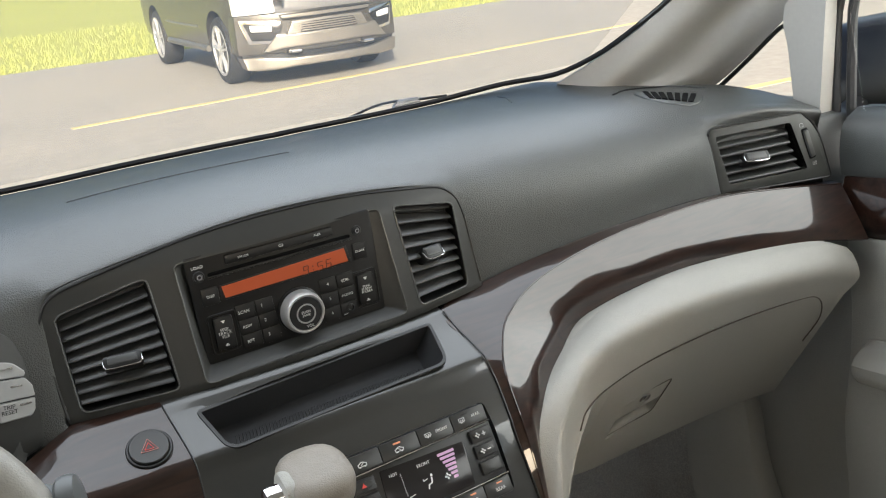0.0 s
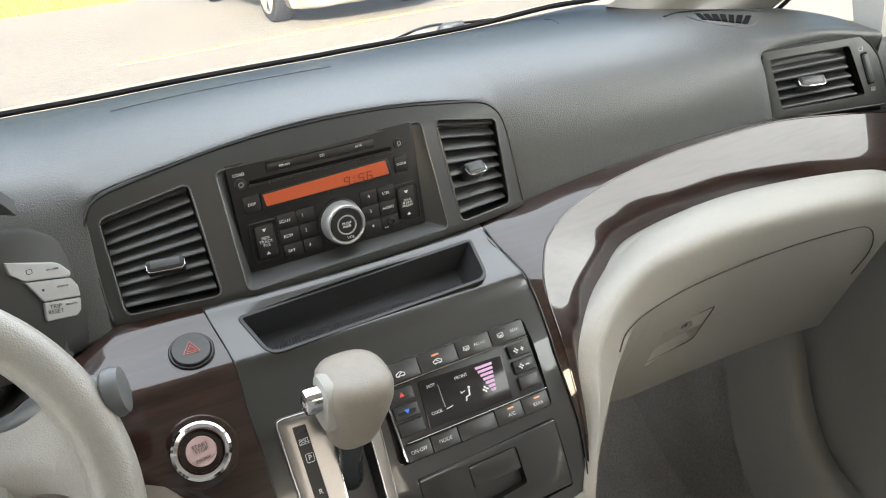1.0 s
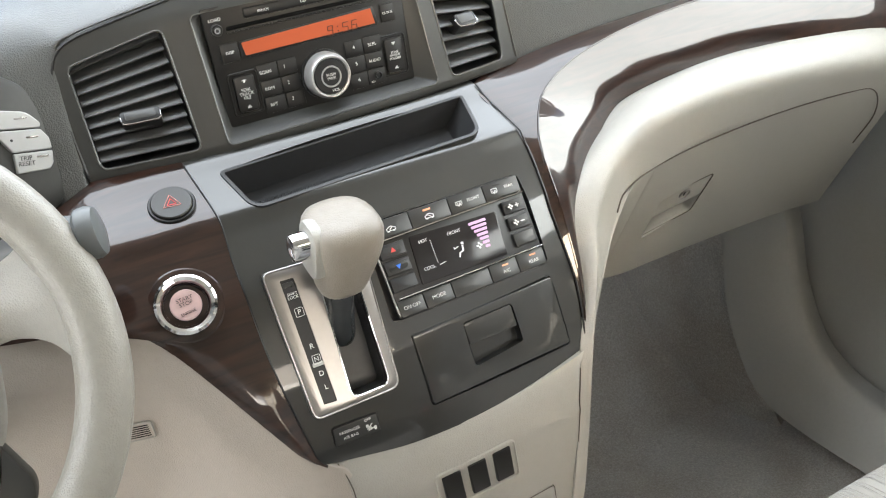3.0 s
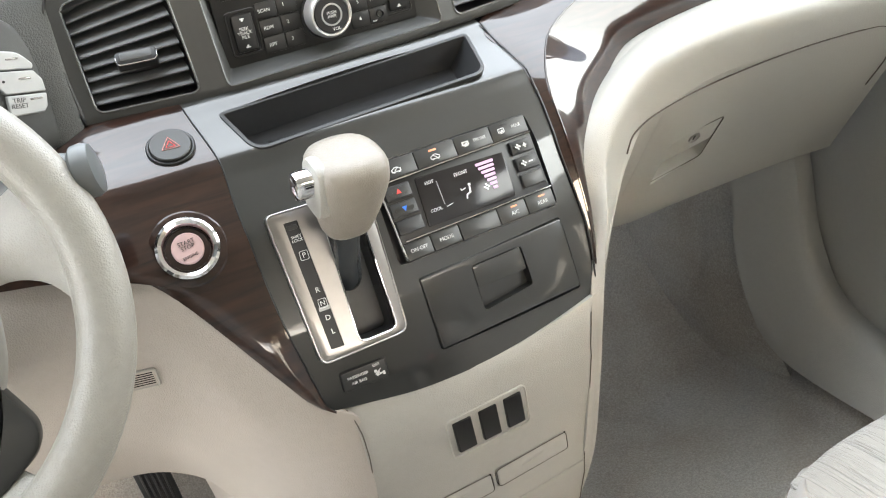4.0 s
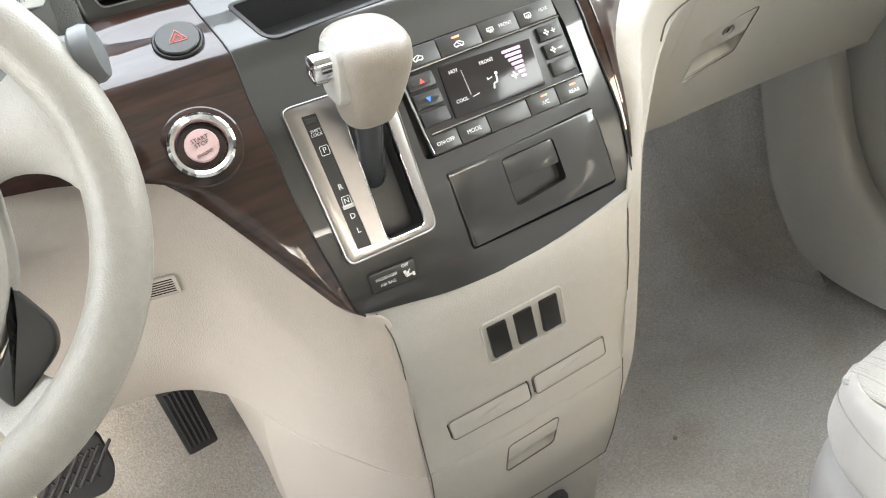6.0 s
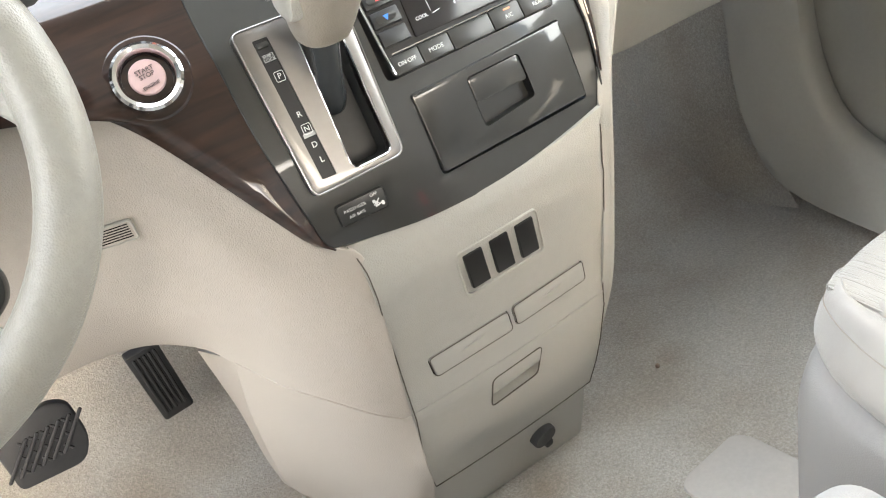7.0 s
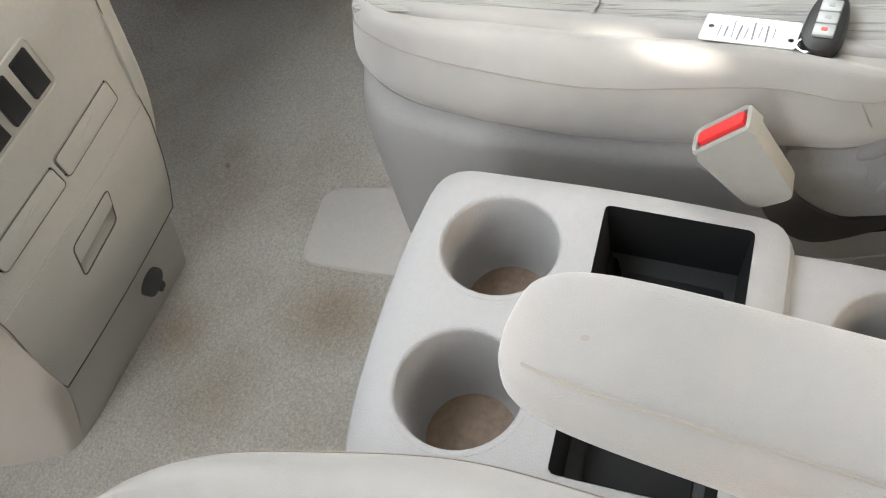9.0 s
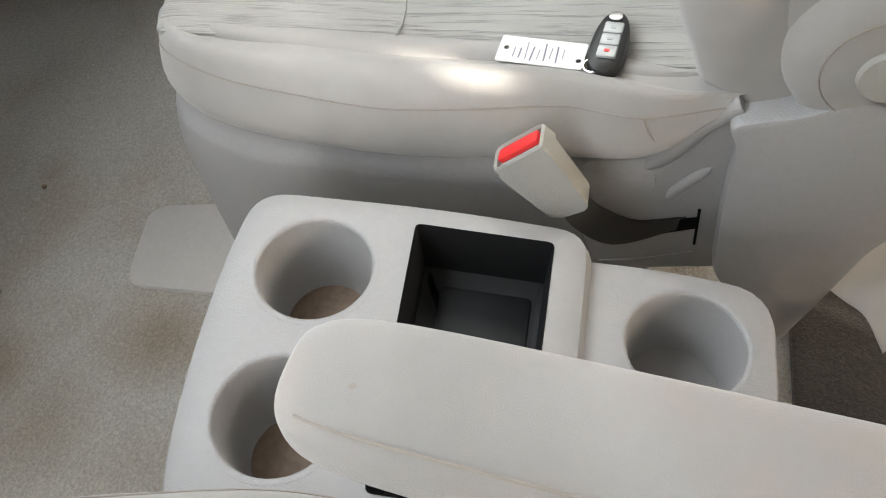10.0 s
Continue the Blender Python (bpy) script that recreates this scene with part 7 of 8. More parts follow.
def seat(name, place, label, s=1, dx=0.0, recline=0.0):
    """A front seat; s = -1 mirrors it, recline sets the backrest further to the rear."""
    t = thing(name, place, label, "car seat")

    def f(p):
        return (s * p[0] + dx, p[1], p[2])

    rows = [[f(p) for p in r] for r in zip(S_LOWER, S_SIDE, S_SEAM, S_CREST, S_INNER)]
    bol = part("side_bolster", solid(loft(rows, 60, 30), 0.03, (s, 0, -0.2)), FABRIC, t, "smooth grey cloth side bolster")
    part("seam", tube([np.array(f(p)) + np.array((-s * 0.0004, 0, 0.0004)) for p in cr(S_SEAM, 70)], 0.0006, 5), SEAM, bol)
    tuck = cr([(0.1905, -0.047, 0.327), (0.1895, -0.053, 0.312), (0.193, -0.060, 0.296), (0.200, -0.066, 0.285)], 14)
    part("seam", tube([np.array(f(p)) for p in tuck], 0.0006, 5), SEAM, bol)
    mid = []
    for y, zf in ((0.394, 0.262), (0.400, 0.295), (0.392, 0.328), (0.372, 0.343), (0.30, 0.343), (0.20, 0.339), (0.157, 0.336), (0.08, 0.337), (-0.06, 0.338), (-0.18, 0.342)):
        k = min(max((y + 0.17) / 0.54, 0), 1)
        x0 = 0.232 + 0.036 * k + (0.035 if y > 0.385 else 0)
        mid.append([f((x0, y - (0.015 if y > 0.385 else 0), zf - 0.003)), f((x0 + 0.05, y, zf + 0.002)), f((0.48, y + (0.004 if y > 0.3 else 0), zf - 0.002)), f((0.70, y, zf + 0.002)), f((0.75, y, zf - 0.02))])
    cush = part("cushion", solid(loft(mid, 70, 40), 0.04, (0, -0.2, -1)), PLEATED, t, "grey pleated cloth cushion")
    part("cross_seam", tube([f((x, 0.157 + 0.004 * math.sin(x * 60), 0.3378)) for x in np.linspace(0.262, 0.70, 24)], 0.0008, 5), FABRIC, cush)
    outer = [[f((0.70, y, 0.335)), f((0.745, y, 0.345)), f((0.765, y, 0.30)), f((0.755, y, 0.24))] for y in (0.39, 0.2, -0.17)]
    part("side_bolster", solid(loft(outer, 12, 12), 0.02, (-s, 0, -0.3)), FABRIC, t, "smooth grey cloth side bolster")
    v_top = [(0.76, 0.392, 0.268), (0.45, 0.400, 0.268), (0.300, 0.395, 0.268), (0.259, 0.373, 0.268), (0.232, 0.332, 0.268), (0.216, 0.267, 0.265), (0.212, 0.150, 0.255), (0.212, 0.010, 0.258), (0.212, -0.060, 0.262)]
    v_lip = [(0.76, 0.398, 0.252), (0.45, 0.408, 0.252), (0.294, 0.398, 0.252), (0.249, 0.381, 0.252), (0.220, 0.338, 0.252), (0.202, 0.270, 0.249), (0.199, 0.150, 0.240), (0.200, 0.010, 0.240), (0.202, -0.060, 0.244)]
    v_mid = [(0.76, 0.394, 0.205), (0.45, 0.406, 0.205), (0.294, 0.408, 0.205), (0.247, 0.391, 0.205), (0.218, 0.347, 0.205), (0.203, 0.275, 0.205), (0.204, 0.150, 0.195), (0.206, 0.010, 0.195), (0.208, -0.060, 0.198)]
    v_low = [(0.76, 0.376, 0.03), (0.45, 0.392, 0.03), (0.298, 0.412, 0.03), (0.252, 0.400, 0.03), (0.228, 0.358, 0.03), (0.226, 0.285, 0.03), (0.236, 0.150, 0.03), (0.236, 0.010, 0.03), (0.236, -0.060, 0.03)]
    part("base_cover", solid(loft([[f(p) for p in r] for r in zip(v_top, v_lip, v_mid, v_low)], 60, 26), 0.008, (s, -0.3, 0)), STONE, t, "light grey plastic seat base cover")
    back = []
    for z, y0 in ((0.298, -0.100), (0.35, -0.086), (0.42, -0.068), (0.55, -0.085), (0.75, -0.13), (0.92, -0.19), (0.97, -0.23)):
        w = 0.0 if z < 0.8 else (z - 0.8) * 0.25
        y0 -= recline
        back.append([f((0.262 + w, y0 - 0.13, z - 0.01)), f((0.215 + w, y0 - 0.075, z - 0.004)), f((0.212 + w, y0 - 0.015, z)), f((0.238 + w, y0 + 0.006, z)), f((0.30 + w, y0 - 0.018, z)), f((0.48, y0 - 0.026, z)), f((0.66 - w, y0 - 0.018, z)), f((0.72 - w, y0 + 0.004, z)), f((0.745 - w, y0 - 0.05, z)), f((0.73 - w, y0 - 0.13, z))])
    part("backrest", solid(loft(back, 40, 60), 0.05, (0, -1, 0)), FABRIC, t, "grey cloth backrest")
    part("head_rest", prism(rrect(0.26, 0.17, 0.05, 5), 0.05, -0.05, 0.03, basis(f((0.48, -0.24 - recline, 1.07)), (1, 0, 0), (0, -0.2, 1)), dome=0.01), FABRIC, t, "grey cloth head rest")
    YZ = Matrix(((0, 0, -s, s * 0.0 + dx), (-1, 0, 0, 0), (0, 1, 0, 0), (0, 0, 0, 1)))
    # side shell behind the hinge, outline in (-y, z)
    shell = [(0.106, 0.326), (0.116, 0.300), (0.113, 0.225), (0.115, 0.135), (0.150, 0.075), (0.191, 0.020), (0.215, 0.100), (0.238, 0.184), (0.300, 0.27), (0.360, 0.38), (0.30, 0.40), (0.22, 0.375), (0.16, 0.338)]
    oo = round_poly(shell, 0.016, 4)
    part("hinge_cover", prism(oo, -0.187, -0.240, 0.005, YZ), STONE, t, "light grey plastic hinge cover")
    disc = YZ @ Matrix.Translation((0.203, 0.379, -0.188))
    bulge = part("hinge_pad", lathe([(0.064, -0.05), (0.068, -0.026), (0.064, -0.013), (0.054, -0.004), (0.042, 0.0000), (0.028, 0.001)], 44, disc), FABRIC, t, "padded bulge of the backrest side")
    part("pad_seam", tube([disc @ Vector((0.0440 * math.cos(a), 0.0440 * math.sin(a), -0.0004)) for a in np.linspace(0, 2 * math.pi, 40, endpoint=False)], 0.0007, 5, closed=True), SEAM, bulge)
    part("hinge_disc", lathe([(0.022, -0.004), (0.022, 0.003), (0.020, 0.005), (0.006, 0.006)], 32, disc), GREIGE, t, "round grey hinge cap")
    rear_o = [(0.000, 0.262), (0.046, 0.266), (0.060, 0.275), (0.092, 0.324), (0.125, 0.322), (0.126, 0.20), (0.122, 0.120), (0.010, 0.105), (0.000, 0.16)]
    plate = part("buckle_cover", prism(round_poly(rear_o, 0.008, 3), -0.204, -0.226, 0.004, YZ), STONE, t, "light grey moulded rail cover")
    part("cover_ramp", tube(cr([YZ @ Vector(p) for p in ((0.046, 0.250, -0.212), (0.060, 0.266, -0.210), (0.078, 0.292, -0.209), (0.096, 0.316, -0.209), (0.118, 0.330, -0.209))], 20), [0.004, 0.006, 0.008, 0.0095, 0.0105, 0.011, 0.0115, 0.012, 0.012, 0.012, 0.012, 0.012, 0.012, 0.012, 0.012, 0.012, 0.012, 0.0115, 0.011, 0.010], 16), STONE, plate, "soft slanting ramp of the cover")
    part("cover_rib", tube(cr([YZ @ Vector(p) for p in ((0.070, 0.218, -0.207), (0.080, 0.235, -0.206), (0.092, 0.249, -0.206), (0.103, 0.261, -0.207))], 14), [0.003, 0.0045, 0.0055, 0.006, 0.006, 0.006, 0.006, 0.006, 0.006, 0.006, 0.006, 0.0055, 0.0045, 0.003], 12), STONE, plate)
    part("belt_slot", join(prism(round_poly([(0.044, 0.160), (0.0985, 0.180), (0.0985, 0.196), (0.044, 0.182)], 0.002, 2), -0.2032, -0.208, 0.0002, YZ), prism(round_poly([(0.0972, 0.156), (0.0996, 0.156), (0.0996, 0.207), (0.0972, 0.207)], 0.0008, 2), -0.2030, -0.208, 0.0002, YZ)), SHADE_BLACK, plate)
    part("slot_step", tube([YZ @ Vector((0.014, 0.121, -0.2038)), YZ @ Vector((0.05, 0.127, -0.2034)), YZ @ Vector((0.098, 0.145, -0.2036))], 0.0012, 6), STONE, plate)
    return t


seat("passenger_seat", (0.48, 0.1, 0.02), "grey cloth passenger seat with a pleated cushion")
seat("driver_seat", (-0.42, 0.1, 0.02), "grey cloth driver's seat with a pleated cushion", -1, 0.074, 0.16)

# driver's folding armrest
armrest = thing("armrest", (-0.17, -0.1, 0.47), "grey cloth folding armrest of the driver's seat", "armrest")


ARM_TIP, ARM_YAW, ARM_PITCH, ARM_W, ARM_H, ARM_ROLL = np.array((-0.1322, 0.0826, 0.5189)), -0.113, -0.067, 0.0311, 0.0217, 0.065


def arm_sections():
    d = np.array((math.sin(ARM_YAW) * math.cos(ARM_PITCH), -math.cos(ARM_YAW) * math.cos(ARM_PITCH), math.sin(ARM_PITCH)))
    sx = np.cross(d, (0, 0, 1))
    sx /= np.linalg.norm(sx)
    uz = np.cross(sx, d)
    sx, uz = math.cos(ARM_ROLL) * sx + math.sin(ARM_ROLL) * uz, -math.sin(ARM_ROLL) * sx + math.cos(ARM_ROLL) * uz
    rows = []
    for t, kw, kh in ((0.0, 0.25, 0.35), (0.004, 0.62, 0.70), (0.014, 0.84, 0.88), (0.030, 0.95, 0.96), (0.060, 1.0, 1.0), (0.12, 1.02, 1.02), (0.20, 1.03, 1.03), (0.30, 1.03, 1.03), (0.44, 1.03, 1.03)):
        ring = []
        for i in range(32):
            a = 2 * math.pi * i / 32
            ca, sa = math.cos(a), math.sin(a)
            k = (abs(ca) ** 3.0 + abs(sa) ** 3.0) ** (-1 / 3.0)
            ring.append(ARM_TIP + d * t + sx * ARM_W * kw * ca * k + uz * ARM_H * kh * sa * k)
        rows.append(ring)
    g = np.array(rows)
    dense = np.stack([cr_even(g[:, i], 8) for i in range(32)], 1)
    bm = grid_bm(dense, close_v=True)
    bmesh.ops.holes_fill(bm, edges=[e for e in bm.edges if e.is_boundary], sides=0)
    return bm, g


arm_bm, arm_g = arm_sections()
arm = part("pad", arm_bm, ARM_CLOTH, armrest, "padded grey cloth arm")
part("seam", tube(cr_even([r[4] for r in arm_g[2:]], 6), 0.0008, 5), SEAM, arm)
part("stain", lathe([(0.0030, -0.0010), (0.0026, 0.0), (0.0006, 0.0001)], 10, Matrix.Translation((-0.1415, 0.050, 0.5379)) @ Matrix.Diagonal((0.55, 0.75, 1, 1))), SEAM, arm, "small brown stain")
part("pivot", tube([(-0.182, -0.345, 0.49), (-0.25, -0.345, 0.49)], 0.02, 12), GREIGE, armrest, "grey pivot of the arm")

# console between the seats
console = thing("floor_console", (0.0, 0.1, 0.02), "light grey floor console with cup holders and a black bin", "console")


TOPF = basis((0.0, 0.06, 0.285), (1, 0, 0), (0, 1, 0.10))


def cbody(outline, top, low, bev, holes):
    bm = prism(outline, top, low, bev, TOPF)
    return carve(bm, [prism(h, 0.05, -d, 0, TOPF) for h, d in holes])


def circle(x, y, r, n=40):
    return [(x + r * math.cos(2 * math.pi * i / n), y + r * math.sin(2 * math.pi * i / n)) for i in range(n)]


front_o = round_poly([(-0.128, -0.078), (0.128, -0.078), (0.135, 0.04), (0.132, 0.192), (0.06, 0.199), (-0.02, 0.197), (-0.09, 0.190), (-0.136, 0.178)], [0.03, 0.03, 0.06, 0.034, 0.05, 0.05, 0.04, 0.034], 6)
BIN = round_poly([(-0.098, -0.049), (0.108, -0.049), (0.111, 0.057), (-0.099, 0.050)], 0.005, 3)
CUPS = [(-0.0565, 0.120, 0.0432), (0.061, 0.124, 0.0432)]
part("front_body", cbody(front_o, 0.0, -0.26, 0.015, [(circle(c[0], c[1], c[2] + 0.005), 0.085) for c in CUPS] + [(BIN, 0.09)]), STONE, console, "light grey moulded body")
rear_o = round_poly([(-0.108, -0.214), (0.104, -0.214), (0.112, -0.13), (0.112, -0.066), (-0.112, -0.066)], [0.04, 0.045, 0.04, 0.004, 0.004], 6)
RCUPS = [(-0.046, -0.149, 0.0425), (0.046, -0.149, 0.0425)]
part("rear_body", cbody(rear_o, -0.016, -0.26, 0.012, [(circle(c[0], c[1], c[2] + 0.005), 0.09) for c in RCUPS]), STONE, console, "light grey rear section")
CUP_FLOOR = material("stained_cup_bottom", (0.26, 0.19, 0.14), 0.6, mottle=0.25)
for cups, top in ((CUPS, 0.0), (RCUPS, -0.016)):
    for x, y, r in cups:
        m = TOPF @ Matrix.Translation((x, y, top))
        cup = part("cup_holder", lathe([(r + 0.0062, -0.0015), (r + 0.0054, 0.0002), (r + 0.0030, 0.0004), (r + 0.0012, -0.0003), (r + 0.0001, -0.0016), (r - 0.0006, -0.0040), (r - 0.0014, -0.0120), (r - 0.0050, -0.074), (r - 0.010, -0.080)], 48, m, False), STONE, console, "round cup holder")
        part("cup_bottom", lathe([(r - 0.008, -0.0795), (r - 0.012, -0.0785), (0.004, -0.0785)], 36, m), CUP_FLOOR, cup, "brown-stained cup bottom")
binp = part("bin", well([[tuple(TOPF @ Vector((x, y, 0.0008))) for x, y in BIN], [tuple(TOPF @ Vector((x, y, -0.006))) for x, y in inset(BIN, 0.0015)], [tuple(TOPF @ Vector((x, y, -0.050))) for x, y in inset(BIN, 0.005)], [tuple(TOPF @ Vector((x, y, -0.052))) for x, y in inset(BIN, 0.009)]]), BIN_BLACK, console, "open black storage bin")
part("bin_step", prism(round_poly([(-0.080, -0.036), (0.088, -0.036), (0.090, 0.036), (-0.080, 0.034)], 0.004, 3), -0.0503, -0.0560, 0.0008, TOPF), BIN_BLACK, binp)

# belt buckle
buckle = thing("belt_buckle", (0.175, 0.0, 0.2), "beige seat belt buckle with a red release button", "seat belt buckle")
BK = basis((0.160, 0.024, 0.297), (0.0, 0.86, -0.50), (0.0, 0.50, 0.86))
# local X runs along the button, local Y up the buckle, Z towards the driver
buckle_o = round_poly([(-0.019, -0.040), (0.016, -0.040), (0.0245, 0.026), (-0.0245, 0.034)], [0.010, 0.012, 0.004, 0.004], 5)
body = part("body", prism(buckle_o, 0.012, -0.012, 0.005, BK), GREIGE, buckle, "beige plastic buckle body")
BTN = BK @ Matrix.Translation((0.0, 0.030, 0.0)) @ Matrix.Rotation(radians(-90), 4, "X") @ Matrix.Rotation(radians(9), 4, "Y")
part("collar", frame_bm(rrect(0.0495, 0.0245, 0.005, 4), rrect(0.0445, 0.0195, 0.004, 4), 0.0055, -0.008, 0.0018, BTN), GREIGE, buckle)
part("slot_floor", prism(rrect(0.045, 0.020, 0.004, 3), -0.0015, -0.006, 0, BTN), GREIGE, buckle, "shaded mouth of the buckle")
part("button", prism(rrect(0.040, 0.0115, 0.0025, 3), 0.0045, -0.003, 0.0015, BTN @ Matrix.Translation((0.0018, -0.0035, 0))), RED, buckle, "red release button")
part("strap", solid(loft([[tuple(BK @ Vector((-0.016, -0.034, 0.0))), (0.184, -0.016, 0.226), (0.197, -0.049, 0.191), (0.2045, -0.092, 0.196)], [tuple(BK @ Vector((0.012, -0.036, 0.0))), (0.184, 0.004, 0.196), (0.195, -0.030, 0.160), (0.2045, -0.090, 0.180)]], 8, 18), 0.004, (1, 0, 0)), BLACK, buckle, "black stiff belt strap")

# key and tag on the seat
fob = thing("key_fob", (0.262, -0.02, 0.34), "black and silver car key fob lying on the seat", "car key")
FB = basis((0.2495, -0.0185, 0.3465), (-0.14, -0.98, 0.0), (0.98, -0.14, 0.02)) @ Matrix.Scale(0.86, 4)
o = [(0.0165 * math.copysign(abs(math.cos(a)) ** 0.8, math.cos(a)) * (1.0 - 0.12 * math.sin(a)), 0.0385 * math.copysign(abs(math.sin(a)) ** 0.85, math.sin(a))) for a in np.linspace(0, 2 * math.pi, 36, endpoint=False)]
part("shell", prism(o, 0.006, -0.006, 0.004, FB, dome=0.002), BLACK, fob, "black oval shell")
for k in range(3):
    b = part("fob_button", prism(rrect(0.017, 0.0142, 0.002, 3), 0.0095, 0.004, 0.001, spot(FB, 1.0, 12.5 - 14.8 * k)), SILVER, fob, "silver key button")
    part("mark", bars_bm([(0, 0, 0.005, 0.0035, 0)], spot(FB, 1.0, 12.5 - 14.8 * k, 9.6)), GREY_INK if k < 2 else RED_INK, b, smooth=False)
part("badge", lathe([(0.0062, 0.005), (0.0062, 0.0088), (0.0045, 0.0092), (0.001, 0.0092)], 20, spot(FB, 0, 28)), SATIN, fob, "round silver badge")
part("key_ring", tube([spot(FB, -9 + 8 * math.cos(a), -30 + 8 * math.sin(a), 2).translation for a in np.linspace(0, 2 * math.pi, 28, endpoint=False)], 0.0008, 6, closed=True), CHROME, fob, "thin wire ring")
tag = thing("paper_tag", (0.249, 0.035, 0.34), "white card key tag with handwriting on the seat", "paper tag")
TG = basis((0.2395, 0.0325, 0.3470), (-0.14, -0.99, 0.0), (0.99, -0.14, 0.03))
card = part("card", carve(prism(rrect(0.068, 0.0275, 0.002, 3), 0.0004, -0.0004, 0, TG), [prism(circle(-0.028, 0.001, 0.0022, 14), 0.01, -0.01, 0, TG), prism(circle(0.030, -0.005, 0.0022, 14), 0.01, -0.01, 0, TG)]), PAPER, tag, "white card", smooth=False)
INK = material("blue_black_ink", (0.22, 0.22, 0.26), 0.7)
random.seed(4)
lines = []
for k in range(9):
    x = -0.021 + 0.0048 * k
    lines.append((x, -0.002 + random.uniform(-0.002, 0.002), 0.0011 if k % 2 else 0.0005, random.uniform(0.010, 0.020), random.uniform(-6, 6)))
part("writing", bars_bm(lines, TG @ Matrix.Translation((0, 0, 0.0005)), 0.0003), INK, tag, "unreadable handwriting", smooth=False)

# behind the seats
# dark sheet added on the floor, painting the shade behind the front seats
shade_ob = part("seat_shade_sheet", prism(round_poly([(-0.80, -1.25), (0.80, -1.25), (0.80, -0.205), (0.16, -0.205), (-0.80, -0.205)], 0.03, 4), 0.010, -0.01, 0.004), CARPET_SHADE)
tagged(shade_ob, "dark brown sheet standing for the shade behind the front seats", "floor mat")
FLAP = [[(0.188, -0.214, 0.125), (0.214, -0.236, 0.150), (0.250, -0.262, 0.165)], [(0.183, -0.232, 0.112), (0.206, -0.252, 0.128), (0.240, -0.285, 0.150)], [(0.166, -0.246, 0.116), (0.188, -0.270, 0.121), (0.225, -0.305, 0.140)], [(0.140, -0.262, 0.100), (0.168, -0.290, 0.112), (0.210, -0.325, 0.130)]]
flap = part("seat_flap", solid(loft(FLAP, 20, 14), 0.0015, (0.3, 0, -1)), FABRIC)
tagged(flap, "crumpled pale cloth flap behind the seat hinge", "seat flap")

# pad on the carpet
PADZ = 0.006
pad_ob = part("floor_pad", prism(round_poly([(0.200, 0.34), (0.205, 0.531), (0.222, 0.541), (0.310, 0.549), (0.3245, 0.532), (0.345, 0.34)], [0.01, 0.008, 0.012, 0.010, 0.012, 0.01], 6), PADZ, -0.01, 0.003), CARPET_PAD)
tagged(pad_ob, "flat grey pad let into the carpet", "floor pad")
FOLD = [(-0.160, 1.02, 0.02), (-0.158, 0.93, 0.002), (-0.157, 0.88, 0.001), (-0.155, 0.80, 0.001), (-0.152, 0.70, 0.001), (-0.150, 0.56, 0.001)]
fold = part("carpet_edge", tube(cr(FOLD, 40), 0.0035, 8), CARPET)
tagged(fold, "raised fold in the beige carpet beside the console", "carpet", kind="structure")
crumb = part("crumb", lathe([(0.003, -0.002), (0.0035, 0.001), (0.002, 0.003)], 8, Matrix.Translation((0.345, 0.715, 0.003))), CUP_FLOOR)
tagged(crumb, "small brown crumb on the carpet", "crumb")

# ---- outdoors ----
def plain(name, bm, mat, label, category, smooth=True):
    ob = part(name, bm, mat, None, label, smooth, car=False)
    return tagged(ob, label, category, kind="structure")


GROUND_Z = -0.42
ASPHALT = material("worn_asphalt", (0.315, 0.295, 0.255), 0.9, grain=("noise", 0.02, 0.004), mottle=0.16)
GRASS_SOIL = material("sunlit_grass", (0.34, 0.36, 0.09), 0.95, grain=("noise", 0.05, 0.03), mottle=0.25)
YELLOW = material("yellow_road_paint", (0.55, 0.46, 0.20), 0.8, mottle=0.2)
ground = plain("ground", solid(np.array([[(x, y, GROUND_Z - 0.03) for y in (-600, -20, 15, 600)] for x in (-600, -20, 40, 600)], float), 0.5, (0, 0, -1)), GRASS_SOIL, "sunlit green lawn reaching far away", "lawn")
road = plain("road", prism([(-60, -40), (80, -40), (80, 15.6), (12, 15.9), (3, 15.4), (1.6, 15.6), (-60, 16.6)], GROUND_Z, GROUND_Z - 0.3), ASPHALT, "grey worn asphalt of a car park", "asphalt")
for a, b in (((0.98, 9.31), (14.0, 9.98)), ((4.6, 5.20), (14.0, 4.55))):
    d = (Vector(b) - Vector(a)).normalized()
    n = Vector((-d.y, d.x)) * 0.055
    pts = [tuple(Vector(a) - n), tuple(Vector(b) - n), tuple(Vector(b) + n), tuple(Vector(a) + n)]
    plain("road_line", prism(pts, GROUND_Z + 0.004, GROUND_Z - 0.01), YELLOW, "faded yellow parking line", "road marking")
BLADE = material("grass_blades", (0.33, 0.35, 0.085), 0.8, mottle=0.3)
random.seed(7)
tufts = bmesh.new()
for _ in range(15000):
    x, y = random.uniform(-6, 16), 15.7 + random.random() ** 1.6 * 9
    h, a = random.uniform(0.03, 0.075), random.uniform(0, math.pi)
    dx, dy = 0.007 * math.cos(a), 0.007 * math.sin(a)
    lean = (random.uniform(-0.04, 0.04), random.uniform(-0.04, 0.04))
    v = [tufts.verts.new(p) for p in ((x - dx, y - dy, GROUND_Z - 0.03), (x + dx, y + dy, GROUND_Z - 0.03), (x + lean[0], y + lean[1], GROUND_Z + h))]
    tufts.faces.new(v)
me = bpy.data.meshes.new("grass")
tufts.to_mesh(me)
tufts.free()
me.materials.append(BLADE)
tagged(new("grass", me), "sunlit grass blades along the asphalt", "grass", kind="stuff")

